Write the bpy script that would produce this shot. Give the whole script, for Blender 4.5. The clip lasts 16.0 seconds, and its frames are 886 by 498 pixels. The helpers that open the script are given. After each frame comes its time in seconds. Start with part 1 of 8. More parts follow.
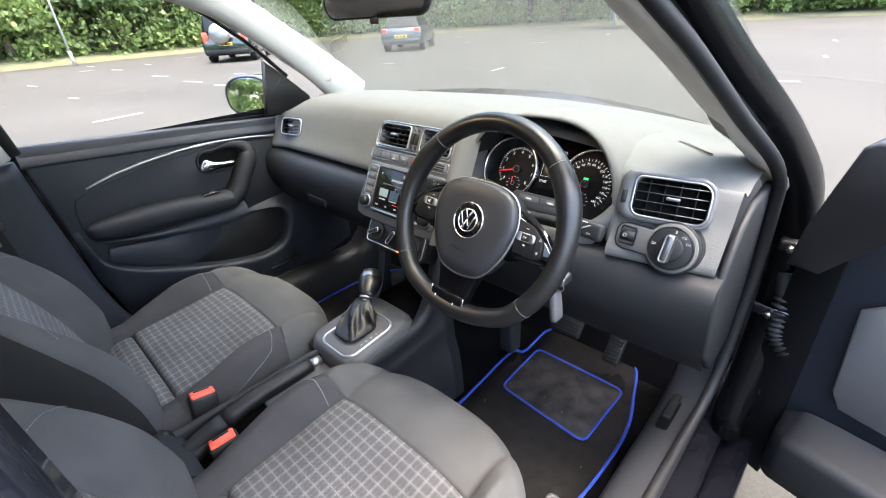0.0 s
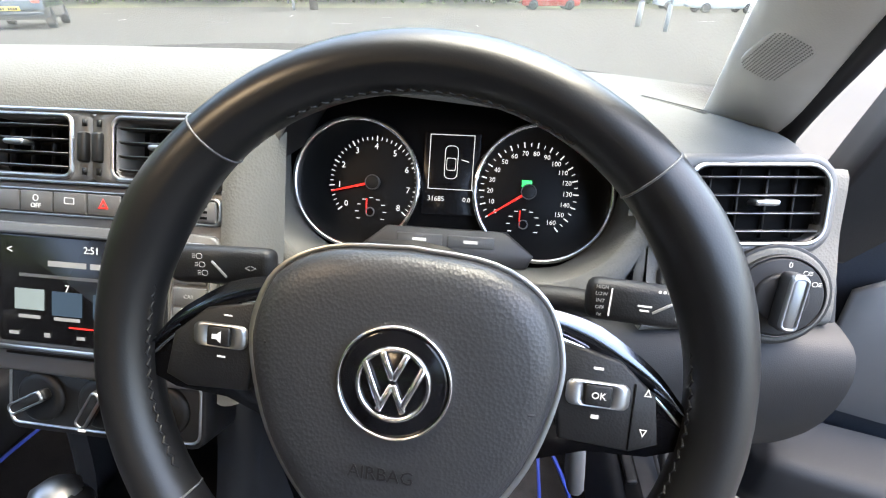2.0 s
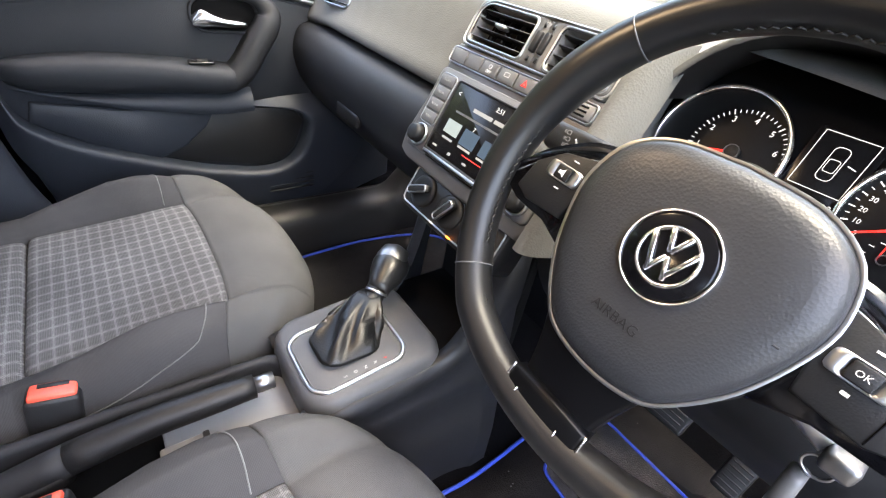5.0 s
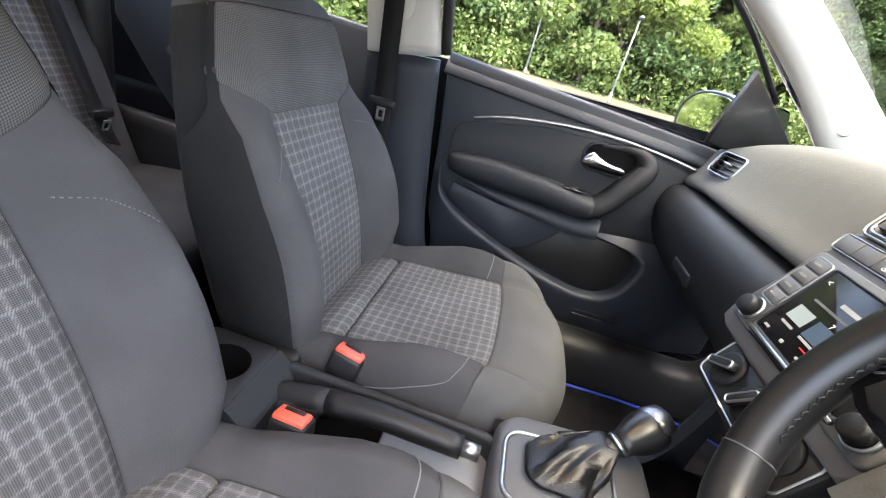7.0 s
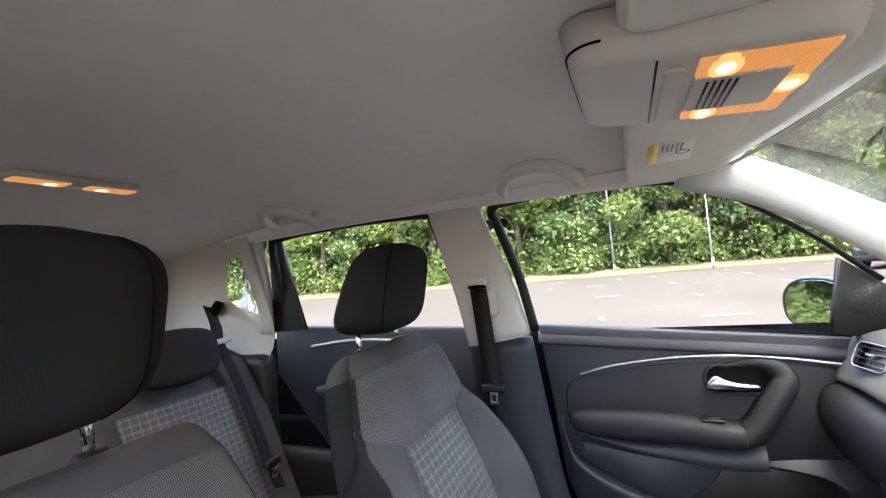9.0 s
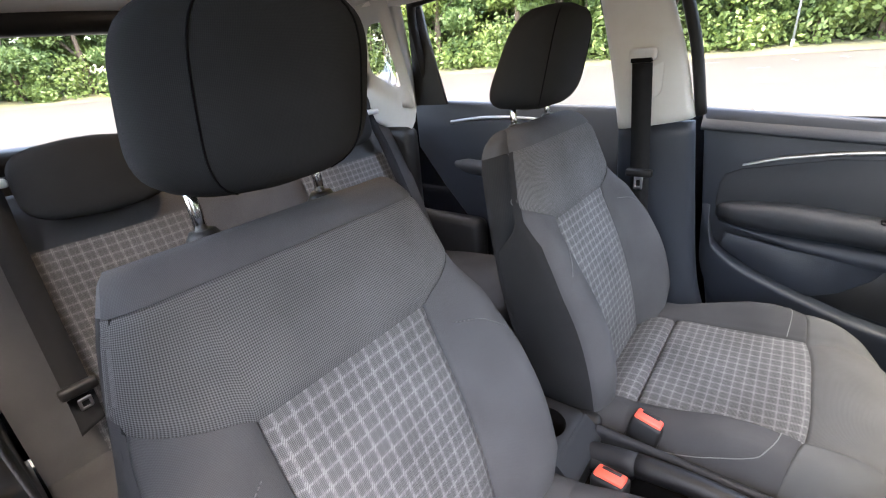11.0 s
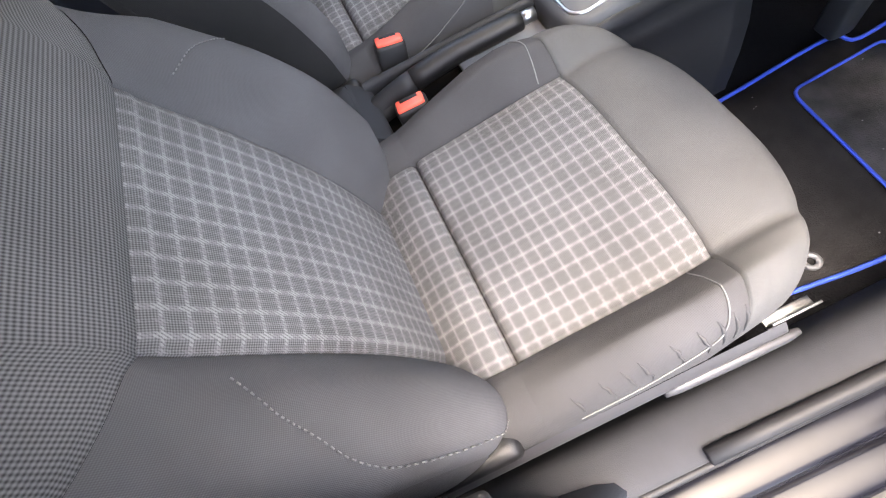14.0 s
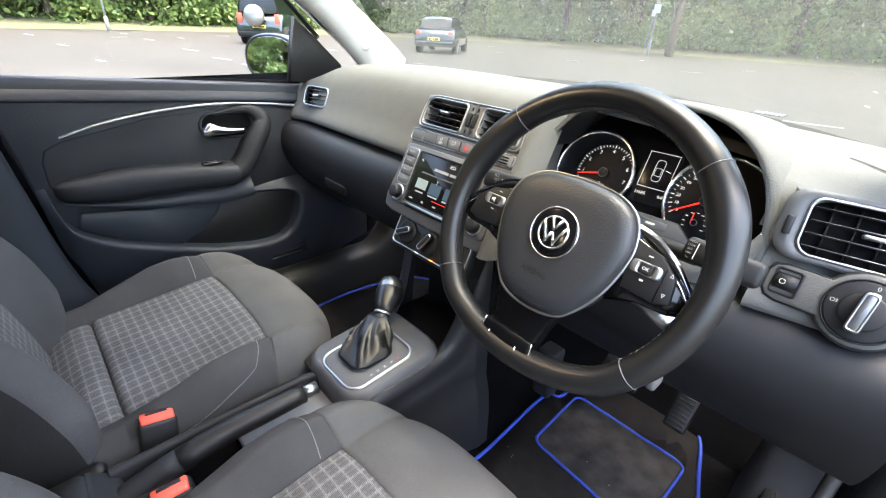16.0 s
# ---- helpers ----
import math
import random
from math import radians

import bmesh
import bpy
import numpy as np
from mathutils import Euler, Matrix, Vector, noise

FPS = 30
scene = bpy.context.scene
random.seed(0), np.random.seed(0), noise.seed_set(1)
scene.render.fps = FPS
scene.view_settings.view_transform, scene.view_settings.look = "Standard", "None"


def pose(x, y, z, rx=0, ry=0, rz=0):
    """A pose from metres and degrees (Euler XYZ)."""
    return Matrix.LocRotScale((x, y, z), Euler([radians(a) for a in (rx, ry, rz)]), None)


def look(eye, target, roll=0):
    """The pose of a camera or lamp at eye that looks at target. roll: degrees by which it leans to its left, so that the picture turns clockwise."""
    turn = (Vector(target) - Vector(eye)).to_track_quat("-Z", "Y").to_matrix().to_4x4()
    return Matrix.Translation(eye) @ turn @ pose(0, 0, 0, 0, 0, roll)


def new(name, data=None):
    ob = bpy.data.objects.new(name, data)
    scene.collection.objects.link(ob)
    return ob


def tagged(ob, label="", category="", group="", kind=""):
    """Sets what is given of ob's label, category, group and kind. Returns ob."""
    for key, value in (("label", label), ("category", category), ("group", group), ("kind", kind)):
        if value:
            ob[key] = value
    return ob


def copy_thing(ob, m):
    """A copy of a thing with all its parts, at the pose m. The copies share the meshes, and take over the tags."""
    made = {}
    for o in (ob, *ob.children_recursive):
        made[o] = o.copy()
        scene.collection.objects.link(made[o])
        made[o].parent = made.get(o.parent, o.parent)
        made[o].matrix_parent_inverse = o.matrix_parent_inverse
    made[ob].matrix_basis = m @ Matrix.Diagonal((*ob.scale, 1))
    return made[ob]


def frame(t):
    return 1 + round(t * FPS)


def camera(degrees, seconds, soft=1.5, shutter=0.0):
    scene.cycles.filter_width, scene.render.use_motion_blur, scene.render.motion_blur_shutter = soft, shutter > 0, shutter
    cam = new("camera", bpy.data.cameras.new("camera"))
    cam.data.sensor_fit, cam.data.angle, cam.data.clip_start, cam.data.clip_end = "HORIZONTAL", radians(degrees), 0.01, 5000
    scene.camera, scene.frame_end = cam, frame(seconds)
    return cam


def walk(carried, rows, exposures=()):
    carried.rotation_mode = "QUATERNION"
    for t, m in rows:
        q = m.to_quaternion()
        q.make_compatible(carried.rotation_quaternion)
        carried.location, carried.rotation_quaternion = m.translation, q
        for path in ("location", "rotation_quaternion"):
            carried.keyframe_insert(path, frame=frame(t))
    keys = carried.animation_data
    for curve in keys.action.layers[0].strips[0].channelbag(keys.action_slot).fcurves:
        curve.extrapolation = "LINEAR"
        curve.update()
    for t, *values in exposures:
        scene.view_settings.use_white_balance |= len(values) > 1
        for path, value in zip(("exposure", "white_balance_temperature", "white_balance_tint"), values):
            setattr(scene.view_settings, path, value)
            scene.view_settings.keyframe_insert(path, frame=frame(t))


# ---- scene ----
cam = camera(89.9, 16.0, 1.15)
PATH = [
    (0, (0.783, -0.519, 1.214), (-0.467, 0.728, 0.274), -3.7),
    (0.5, (0.625, -0.336, 1.129), (-0.548, 0.968, 0.168), -2.5),
    (1, (0.476, -0.213, 1.086), (-0.414, 1.283, 0.1), -2.5),
    (1.5, (0.412, -0.176, 1.067), (-0.003, 1.487, 0.036), 1.6),
    (2, (0.377, -0.163, 1.082), (0.153, 1.542, 0.061), 0.3),
    (2.5, (0.369, -0.158, 1.083), (0.131, 1.552, 0.074), 0.2),
    (3, (0.345, -0.171, 1.084), (-0.048, 1.525, 0.1), 1.7),
    (3.2, (0.33, -0.189, 1.085), (-0.172, 1.484, 0.109), 3.1),
    (5.3, (0.43, -0.271, 1.026), (-0.947, 0.575, -0.152), 10.9),
    (5.5, (0.433, -0.259, 1.012), (-1.021, 0.394, -0.196), 11.2),
    (6, (0.449, -0.243, 0.99), (-1.086, 0.042, -0.26), 12.8),
    (6.5, (0.459, -0.26, 0.988), (-1.231, -0.232, -0.081), 15.6),
    (7, (0.462, -0.249, 1.01), (-1.346, -0.423, 0.174), 15.5),
    (7.5, (0.484, -0.240, 1.062), (-1.442, -0.600, 0.663), 12.8),
    (8, (0.516, -0.225, 1.106), (-1.434, -0.670, 1.112), 4.0),
    (8.5, (0.528, -0.216, 1.136), (-1.400, -0.703, 1.327), -1.2),
    (9, (0.532, -0.222, 1.156), (-1.312, -0.990, 1.255), -5.1),
    (9.2, (0.537, -0.242, 1.146), (-1.236, -1.163, 1.217), -4.8),
    (11.3, (0.594, -0.307, 1.149), (-0.796, -1.400, 0.215), -4.3),
    (11.5, (0.600, -0.325, 1.149), (-0.787, -1.309, 0.098), -5.5),
    (12, (0.609, -0.369, 1.127), (-0.766, -1.081, -0.140), -8.5),
    (12.5, (0.594, -0.391, 1.103), (-0.673, -0.958, -0.336), -14.2),
    (13, (0.599, -0.438, 1.084), (-0.521, -0.835, -0.525), -25.0),
    (13.5, (0.596, -0.447, 1.055), (-0.377, -0.71, -0.673), -32.3),
    (14, (0.587, -0.454, 1.052), (-0.325, -0.523, -0.727), -31.3),
    (14.5, (0.582, -0.451, 1.058), (-0.339, -0.143, -0.691), -15.5),
    (15, (0.585, -0.445, 1.081), (-0.458, 0.431, -0.383), 1.0),
    (15.5, (0.593, -0.436, 1.099), (-0.553, 0.639, -0.138), 2.7),
    (16, (0.582, -0.426, 1.117), (-0.696, 0.811, 0.202), 2.8),
]
walk(cam, [(t, look(eye, target, roll)) for t, eye, target, roll in PATH], [(0, 3.93, 6800, 8), (1.0, 4.08, 6800, 8), (2.0, 4.11, 6750, 8), (3.2, 4.11, 6850, 8), (5.3, 4.54, 7200, 12), (6.5, 4.52, 7250, 12), (7.5, 4.17, 7250, 11), (8.5, 4.12, 7250, 11), (9.2, 4.19, 7150, 11), (11.3, 4.57, 7200, 12), (12.5, 4.68, 7300, 13), (14, 4.42, 7200, 12), (15, 4.39, 7100, 11), (15.5, 4.63, 7150, 9), (16, 4.15, 6950, 7)])

# ---- light ----
world = bpy.data.worlds.new("world")
scene.world = world
world.use_nodes = True
_nt = world.node_tree
_sky = _nt.nodes.new("ShaderNodeTexSky")
_sky.sky_type, _sky.sun_disc = "NISHITA", False
SUN_EL, SUN_ROT = radians(76), radians(60)
_sky.sun_elevation, _sky.sun_rotation = SUN_EL, SUN_ROT
_sky.air_density, _sky.dust_density, _sky.ozone_density = 1.0, 4.0, 1.0
_bg = _nt.nodes["Background"]
_bg.inputs["Strength"].default_value = 0.15
_nt.links.new(_sky.outputs[0], _bg.inputs["Color"])
_sd = bpy.data.lights.new("sun", "SUN")
_sd.energy, _sd.angle, _sd.color = 0.25, radians(40), (1.0, 0.97, 0.93)
_so = new("sun", _sd)
_so.matrix_world = look((math.sin(SUN_ROT) * 30, math.cos(SUN_ROT) * 30, 120), (0, 0, 0))

# ---- materials ----


def shade(name, color, rough=0.6, metal=0.0, vary=0.12, grain=40.0, bump=0.0, bscale=400.0, spec=0.5, coat=0.0, stain=3.0, sheen=0.0):
    """A principled material with variation at two scales and a fine relief."""
    m = bpy.data.materials.new(name)
    m.use_nodes = True
    nt = m.node_tree
    b = nt.nodes["Principled BSDF"]
    b.inputs["Roughness"].default_value, b.inputs["Metallic"].default_value = rough, metal
    b.inputs["Specular IOR Level"].default_value = spec
    b.inputs["Coat Weight"].default_value = coat
    b.inputs["Sheen Weight"].default_value = sheen
    tc = nt.nodes.new("ShaderNodeTexCoord")
    n1, n2 = nt.nodes.new("ShaderNodeTexNoise"), nt.nodes.new("ShaderNodeTexNoise")
    for n, s in ((n1, grain), (n2, stain)):
        n.inputs["Scale"].default_value, n.inputs["Detail"].default_value = s, 3
        nt.links.new(tc.outputs["Object"], n.inputs["Vector"])
    add = nt.nodes.new("ShaderNodeMath")
    add.operation = "ADD"
    nt.links.new(n1.outputs["Fac"], add.inputs[0])
    nt.links.new(n2.outputs["Fac"], add.inputs[1])
    mr = nt.nodes.new("ShaderNodeMapRange")
    mr.inputs[1].default_value, mr.inputs[2].default_value = 0.6, 1.4
    mr.inputs[3].default_value, mr.inputs[4].default_value = 1 - vary, 1 + vary
    nt.links.new(add.outputs[0], mr.inputs[0])
    mul = nt.nodes.new("ShaderNodeVectorMath")
    mul.operation = "SCALE"
    mul.inputs[0].default_value = color
    nt.links.new(mr.outputs[0], mul.inputs["Scale"])
    nt.links.new(mul.outputs[0], b.inputs["Base Color"])
    rr = nt.nodes.new("ShaderNodeMapRange")
    rr.inputs[1].default_value, rr.inputs[2].default_value = 0.3, 0.7
    rr.inputs[3].default_value, rr.inputs[4].default_value = max(0.02, rough - 0.07), min(1, rough + 0.07)
    nt.links.new(n2.outputs["Fac"], rr.inputs[0])
    nt.links.new(rr.outputs[0], b.inputs["Roughness"])
    if bump:
        v = nt.nodes.new("ShaderNodeTexVoronoi")
        v.inputs["Scale"].default_value = bscale
        nt.links.new(tc.outputs["Object"], v.inputs["Vector"])
        bp = nt.nodes.new("ShaderNodeBump")
        bp.inputs["Strength"].default_value, bp.inputs["Distance"].default_value = bump, 0.0006
        nt.links.new(v.outputs["Distance"], bp.inputs["Height"])
        nt.links.new(bp.outputs[0], b.inputs["Normal"])
    return m


def math_node(nt, op, a, b=None):
    n = nt.nodes.new("ShaderNodeMath")
    n.operation = op
    for i, v in enumerate((a, b)):
        if v is None:
            continue
        if isinstance(v, (int, float)):
            n.inputs[i].default_value = v
        else:
            nt.links.new(v, n.inputs[i])
    return n.outputs[0]


def cloth(name, dark, light, pitch=0.0018, rough=0.9, bump=0.35, plaid=0.0, line=(0.4, 0.4, 0.4), width=0.06):
    """Woven cloth over the mesh's own metres (UV): a fine weave, and lines at a pitch when plaid is set."""
    m = bpy.data.materials.new(name)
    m.use_nodes = True
    nt = m.node_tree
    b = nt.nodes["Principled BSDF"]
    b.inputs["Roughness"].default_value = rough
    b.inputs["Specular IOR Level"].default_value = 0.12
    uv = nt.nodes.new("ShaderNodeUVMap")
    sep = nt.nodes.new("ShaderNodeSeparateXYZ")
    nt.links.new(uv.outputs[0], sep.inputs[0])
    u, v = sep.outputs[0], sep.outputs[1]
    k = 2 * math.pi / pitch
    su = math_node(nt, "SINE", math_node(nt, "MULTIPLY", math_node(nt, "ADD", u, v), k * 0.7))
    sv = math_node(nt, "SINE", math_node(nt, "MULTIPLY", math_node(nt, "SUBTRACT", u, v), k * 0.7))
    w = math_node(nt, "MULTIPLY_ADD", math_node(nt, "MULTIPLY", su, sv), 0.5)
    w.node.inputs[2].default_value = 0.5
    noise_n = nt.nodes.new("ShaderNodeTexNoise")
    noise_n.inputs["Scale"].default_value, noise_n.inputs["Detail"].default_value = 9, 4
    tc = nt.nodes.new("ShaderNodeTexCoord")
    nt.links.new(tc.outputs["Object"], noise_n.inputs["Vector"])
    mix = nt.nodes.new("ShaderNodeMix")
    mix.data_type = "RGBA"
    mix.inputs["A"].default_value, mix.inputs["B"].default_value = (*dark, 1), (*light, 1)
    nt.links.new(w, mix.inputs["Factor"])
    col = mix.outputs["Result"]
    if plaid:
        def lines(c, wd, pt):
            f = math_node(nt, "FRACT", math_node(nt, "MULTIPLY", c, 1 / pt))
            d = math_node(nt, "ABSOLUTE", math_node(nt, "SUBTRACT", f, 0.5))
            return math_node(nt, "MAXIMUM", math_node(nt, "SUBTRACT", 1.0, math_node(nt, "MULTIPLY", d, 1 / wd)), 0.0)
        # broken pale lines of two strands, brightest where they cross, over squares with a softer rim
        def near(c, pt):
            f = math_node(nt, "FRACT", math_node(nt, "MULTIPLY", c, 1 / pt))
            d = math_node(nt, "ABSOLUTE", math_node(nt, "SUBTRACT", f, 0.5))
            return math_node(nt, "MULTIPLY_ADD", math_node(nt, "LESS_THAN", d, 0.33), 0.62)
        nu_, nv_ = near(u, plaid), near(v, plaid * 0.86)
        for q in (nu_, nv_):
            q.node.inputs[2].default_value = 0.38
        lu, lv = lines(u, width * 1.35, plaid), lines(v, width, plaid * 0.86)
        half = lines(math_node(nt, "ADD", u, plaid * 0.5), width, plaid)
        lu = math_node(nt, "MAXIMUM", lu, math_node(nt, "MULTIPLY", half, 0.22))
        lu = math_node(nt, "MULTIPLY", math_node(nt, "MINIMUM", math_node(nt, "MULTIPLY", lu, 1.8), 1.0), nv_)
        lv = math_node(nt, "MULTIPLY", math_node(nt, "MINIMUM", math_node(nt, "MULTIPLY", lv, 1.8), 1.0), nu_)
        wide = math_node(nt, "MAXIMUM", lines(u, 0.26, plaid), lines(v, 0.26, plaid * 0.86))
        mb = nt.nodes.new("ShaderNodeMix")
        mb.data_type = "RGBA"
        mb.inputs["B"].default_value = (light[0] * 1.3, light[1] * 1.3, light[2] * 1.3, 1)
        nt.links.new(math_node(nt, "MULTIPLY", wide, 0.25), mb.inputs["Factor"])
        nt.links.new(col, mb.inputs["A"])
        twill = math_node(nt, "GREATER_THAN", math_node(nt, "SINE", math_node(nt, "MULTIPLY", math_node(nt, "ADD", math_node(nt, "MULTIPLY", u, 1.6), v), k * 0.55)), -0.25)
        ln = math_node(nt, "MULTIPLY", math_node(nt, "MINIMUM", math_node(nt, "MULTIPLY", math_node(nt, "ADD", lu, lv), 0.85), 1.0), math_node(nt, "MULTIPLY_ADD", twill, 0.88))
        ln.node.inputs[1].links[0].from_node.inputs[2].default_value = 0.12
        ml = nt.nodes.new("ShaderNodeMix")
        ml.data_type = "RGBA"
        ml.inputs["B"].default_value = (*line, 1)
        nt.links.new(ln, ml.inputs["Factor"])
        nt.links.new(mb.outputs["Result"], ml.inputs["A"])
        col = ml.outputs["Result"]
    mr = nt.nodes.new("ShaderNodeMapRange")
    mr.inputs[1].default_value, mr.inputs[2].default_value, mr.inputs[3].default_value, mr.inputs[4].default_value = 0.3, 0.7, 0.86, 1.14
    nt.links.new(noise_n.outputs["Fac"], mr.inputs[0])
    sc = nt.nodes.new("ShaderNodeVectorMath")
    sc.operation = "SCALE"
    nt.links.new(col, sc.inputs[0])
    nt.links.new(mr.outputs[0], sc.inputs["Scale"])
    nt.links.new(sc.outputs[0], b.inputs["Base Color"])
    bp = nt.nodes.new("ShaderNodeBump")
    bp.inputs["Strength"].default_value, bp.inputs["Distance"].default_value = bump, 0.0005
    hs = math_node(nt, "ADD", w, math_node(nt, "MULTIPLY", noise_n.outputs["Fac"], 4.0))
    nt.links.new(hs, bp.inputs["Height"])
    nt.links.new(bp.outputs[0], b.inputs["Normal"])
    return m


def glow(name, color, strength):
    m = bpy.data.materials.new(name)
    m.use_nodes = True
    b = m.node_tree.nodes["Principled BSDF"]
    b.inputs["Base Color"].default_value = (color[0] * 0.25, color[1] * 0.25, color[2] * 0.25, 1)
    b.inputs["Emission Color"].default_value = (*color, 1)
    b.inputs["Emission Strength"].default_value = strength
    return m


def glass(name, tint=(1, 1, 1), rough=0.0, gloss=1.0):
    """A thin pane: clear, with a mirror reflection by Fresnel."""
    m = bpy.data.materials.new(name)
    m.use_nodes = True
    nt = m.node_tree
    nt.nodes.remove(nt.nodes["Principled BSDF"])
    tr, gl, mx, fr = (nt.nodes.new("ShaderNodeBsdf" + k) if k in ("Transparent", "Glossy") else nt.nodes.new("ShaderNode" + k) for k in ("Transparent", "Glossy", "MixShader", "Fresnel"))
    tr.inputs[0].default_value = (*tint, 1)
    gl.inputs["Roughness"].default_value = rough
    fr.inputs[0].default_value = 1.45
    f = math_node(nt, "MULTIPLY", fr.outputs[0], gloss)
    nt.links.new(f, mx.inputs[0])
    nt.links.new(tr.outputs[0], mx.inputs[1])
    nt.links.new(gl.outputs[0], mx.inputs[2])
    nt.links.new(mx.outputs[0], nt.nodes["Material Output"].inputs[0])
    return m


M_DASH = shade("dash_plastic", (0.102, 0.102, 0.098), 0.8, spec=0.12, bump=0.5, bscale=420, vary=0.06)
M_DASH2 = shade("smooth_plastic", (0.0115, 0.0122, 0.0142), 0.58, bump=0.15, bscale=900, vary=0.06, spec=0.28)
M_PANEL = shade("console_grey", (0.085, 0.085, 0.087), 0.45, bump=0.1, bscale=900, vary=0.05)
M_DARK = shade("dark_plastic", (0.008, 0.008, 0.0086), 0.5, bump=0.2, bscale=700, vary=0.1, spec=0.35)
# paints the shade of ducts, slots and recesses; also serves plain black faces
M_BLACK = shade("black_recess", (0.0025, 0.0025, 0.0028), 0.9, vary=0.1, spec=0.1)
M_GLOSS = shade("gloss_black", (0.004, 0.004, 0.005), 0.10, vary=0.05, spec=0.4)
M_CHROME = shade("chrome", (0.75, 0.75, 0.76), 0.12, metal=1.0, vary=0.03)
M_SATIN = shade("satin_silver", (0.42, 0.43, 0.44), 0.36, metal=1.0, vary=0.04)
M_FLASH = shade("dark_polished_metal", (0.12, 0.13, 0.15), 0.14, metal=1.0, vary=0.05)
M_EDGE = shade("grey_metal_edge", (0.22, 0.22, 0.225), 0.4, metal=1.0, vary=0.05)
M_LEATHER = shade("wheel_leather", (0.007, 0.007, 0.0075), 0.36, spec=0.45, bump=0.05, bscale=900, vary=0.08)
M_AIRBAG = shade("airbag_cover", (0.020, 0.021, 0.0235), 0.42, spec=0.5, bump=0.3, bscale=520, vary=0.05)
M_DOOR = shade("door_plastic", (0.0160, 0.0195, 0.0270), 0.5, bump=0.4, bscale=420, vary=0.07, spec=0.35)
M_DOOR2 = shade("door_cloth_vinyl", (0.0145, 0.0165, 0.0205), 0.62, bump=0.3, bscale=600, vary=0.08, spec=0.3)
M_LINER = shade("roof_lining", (0.73, 0.70, 0.665), 0.95, bump=0.3, bscale=700, vary=0.05, spec=0.1)
M_TRIM = shade("pillar_trim", (0.48, 0.475, 0.455), 0.8, bump=0.25, bscale=600, vary=0.04)
M_LIGHTGREY = shade("lamp_console_grey", (0.54, 0.52, 0.495), 0.5, vary=0.04)
M_LACQUER = shade("dark_lacquer", (0.003, 0.003, 0.0035), 0.28, spec=0.14, vary=0.05)
M_CARPET = shade("carpet", (0.0035, 0.0035, 0.004), 1.0, bump=1.0, bscale=260, vary=0.35, grain=60, spec=0.03)
M_MAT = shade("mat_pile", (0.0105, 0.0098, 0.0096), 1.0, bump=1.0, bscale=420, vary=0.5, grain=30, stain=9, spec=0.1)
M_BLUE = shade("blue_binding", (0.010, 0.040, 0.32), 0.7, bump=0.4, bscale=700, vary=0.15)
M_RED = shade("red_plastic", (0.75, 0.085, 0.05), 0.4, vary=0.06)
M_BELT = shade("belt_web", (0.012, 0.012, 0.013), 0.8, spec=0.15, bump=0.6, bscale=900, vary=0.1)
M_RUBBER = shade("rubber_seal", (0.010, 0.010, 0.011), 0.6, vary=0.1, spec=0.3)
M_PAINT = shade("black_paint", (0.006, 0.007, 0.010), 0.12, coat=1.0, vary=0.15, stain=6)
M_STITCH = shade("pale_thread", (0.13, 0.13, 0.127), 0.9, vary=0.1)
M_STEEL = shade("bare_steel", (0.35, 0.35, 0.36), 0.4, metal=1.0, vary=0.15)
# emission lifts all lettering, also plain print on stalks, buttons and the airbag tag
M_WHITE = glow("white_glow_print", (0.75, 0.75, 0.75), 0.08)
M_REDGLOW = glow("red_needle", (0.85, 0.025, 0.018), 0.12)
M_DIM = glow("dim_glow_print", (0.6, 0.6, 0.6), 0.025)
M_GREENGLOW = glow("green_lamp", (0.03, 0.55, 0.12), 0.2)
M_SCREEN = shade("screen_glass", (0.008, 0.008, 0.009), 0.22, vary=0.02, spec=0.2)
M_TRAY = shade("tray_plastic", (0.16, 0.16, 0.162), 0.6, vary=0.08)
M_GLASS = glass("clear_glass", (0.97, 0.98, 0.97), 0.0, 0.7)
M_WSGLASS = glass("windscreen_glass", (0.74, 0.79, 0.75), 0.0, 0.40)
M_MIRROR = shade("mirror_glass", (0.85, 0.86, 0.87), 0.01, metal=1.0, vary=0.0)
M_HALO = glow("lamp_halo", (1.0, 0.47, 0.16), 0.075)
M_LAMP = glow("lamp_bulb", (1.0, 0.55, 0.18), 0.32)
M_LENS = glow("lamp_lens", (0.82, 0.36, 0.12), 0.043)
M_CLOTH = cloth("dark_cloth", (0.047, 0.0465, 0.048), (0.076, 0.0755, 0.078))
M_CLOTH2 = cloth("ribbed_cloth", (0.026, 0.0255, 0.026), (0.136, 0.134, 0.133), pitch=0.0033)
M_CLOTH4 = cloth("pale_cloth", (0.050, 0.0497, 0.0487), (0.088, 0.0876, 0.0857), pitch=0.0016)
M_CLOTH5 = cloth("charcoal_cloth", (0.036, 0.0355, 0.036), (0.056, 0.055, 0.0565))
M_SILL = shade("scuffed_paint", (0.005, 0.005, 0.007), 0.16, spec=0.12, vary=0.5, grain=25, bump=0.05, bscale=160)
M_SILLTRIM = shade("sill_plastic", (0.021, 0.022, 0.025), 0.7, spec=0.15, bump=0.2, bscale=700, vary=0.12)
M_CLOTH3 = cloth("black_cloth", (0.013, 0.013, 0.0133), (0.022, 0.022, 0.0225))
M_DIAL = shade("dial_face", (0.006, 0.006, 0.0065), 0.5, vary=0.05, spec=0.2)
M_PLAID = cloth("plaid_cloth", (0.030, 0.0295, 0.030), (0.122, 0.120, 0.120), pitch=0.0026, plaid=0.0208, line=(0.172, 0.170, 0.168), width=0.105)

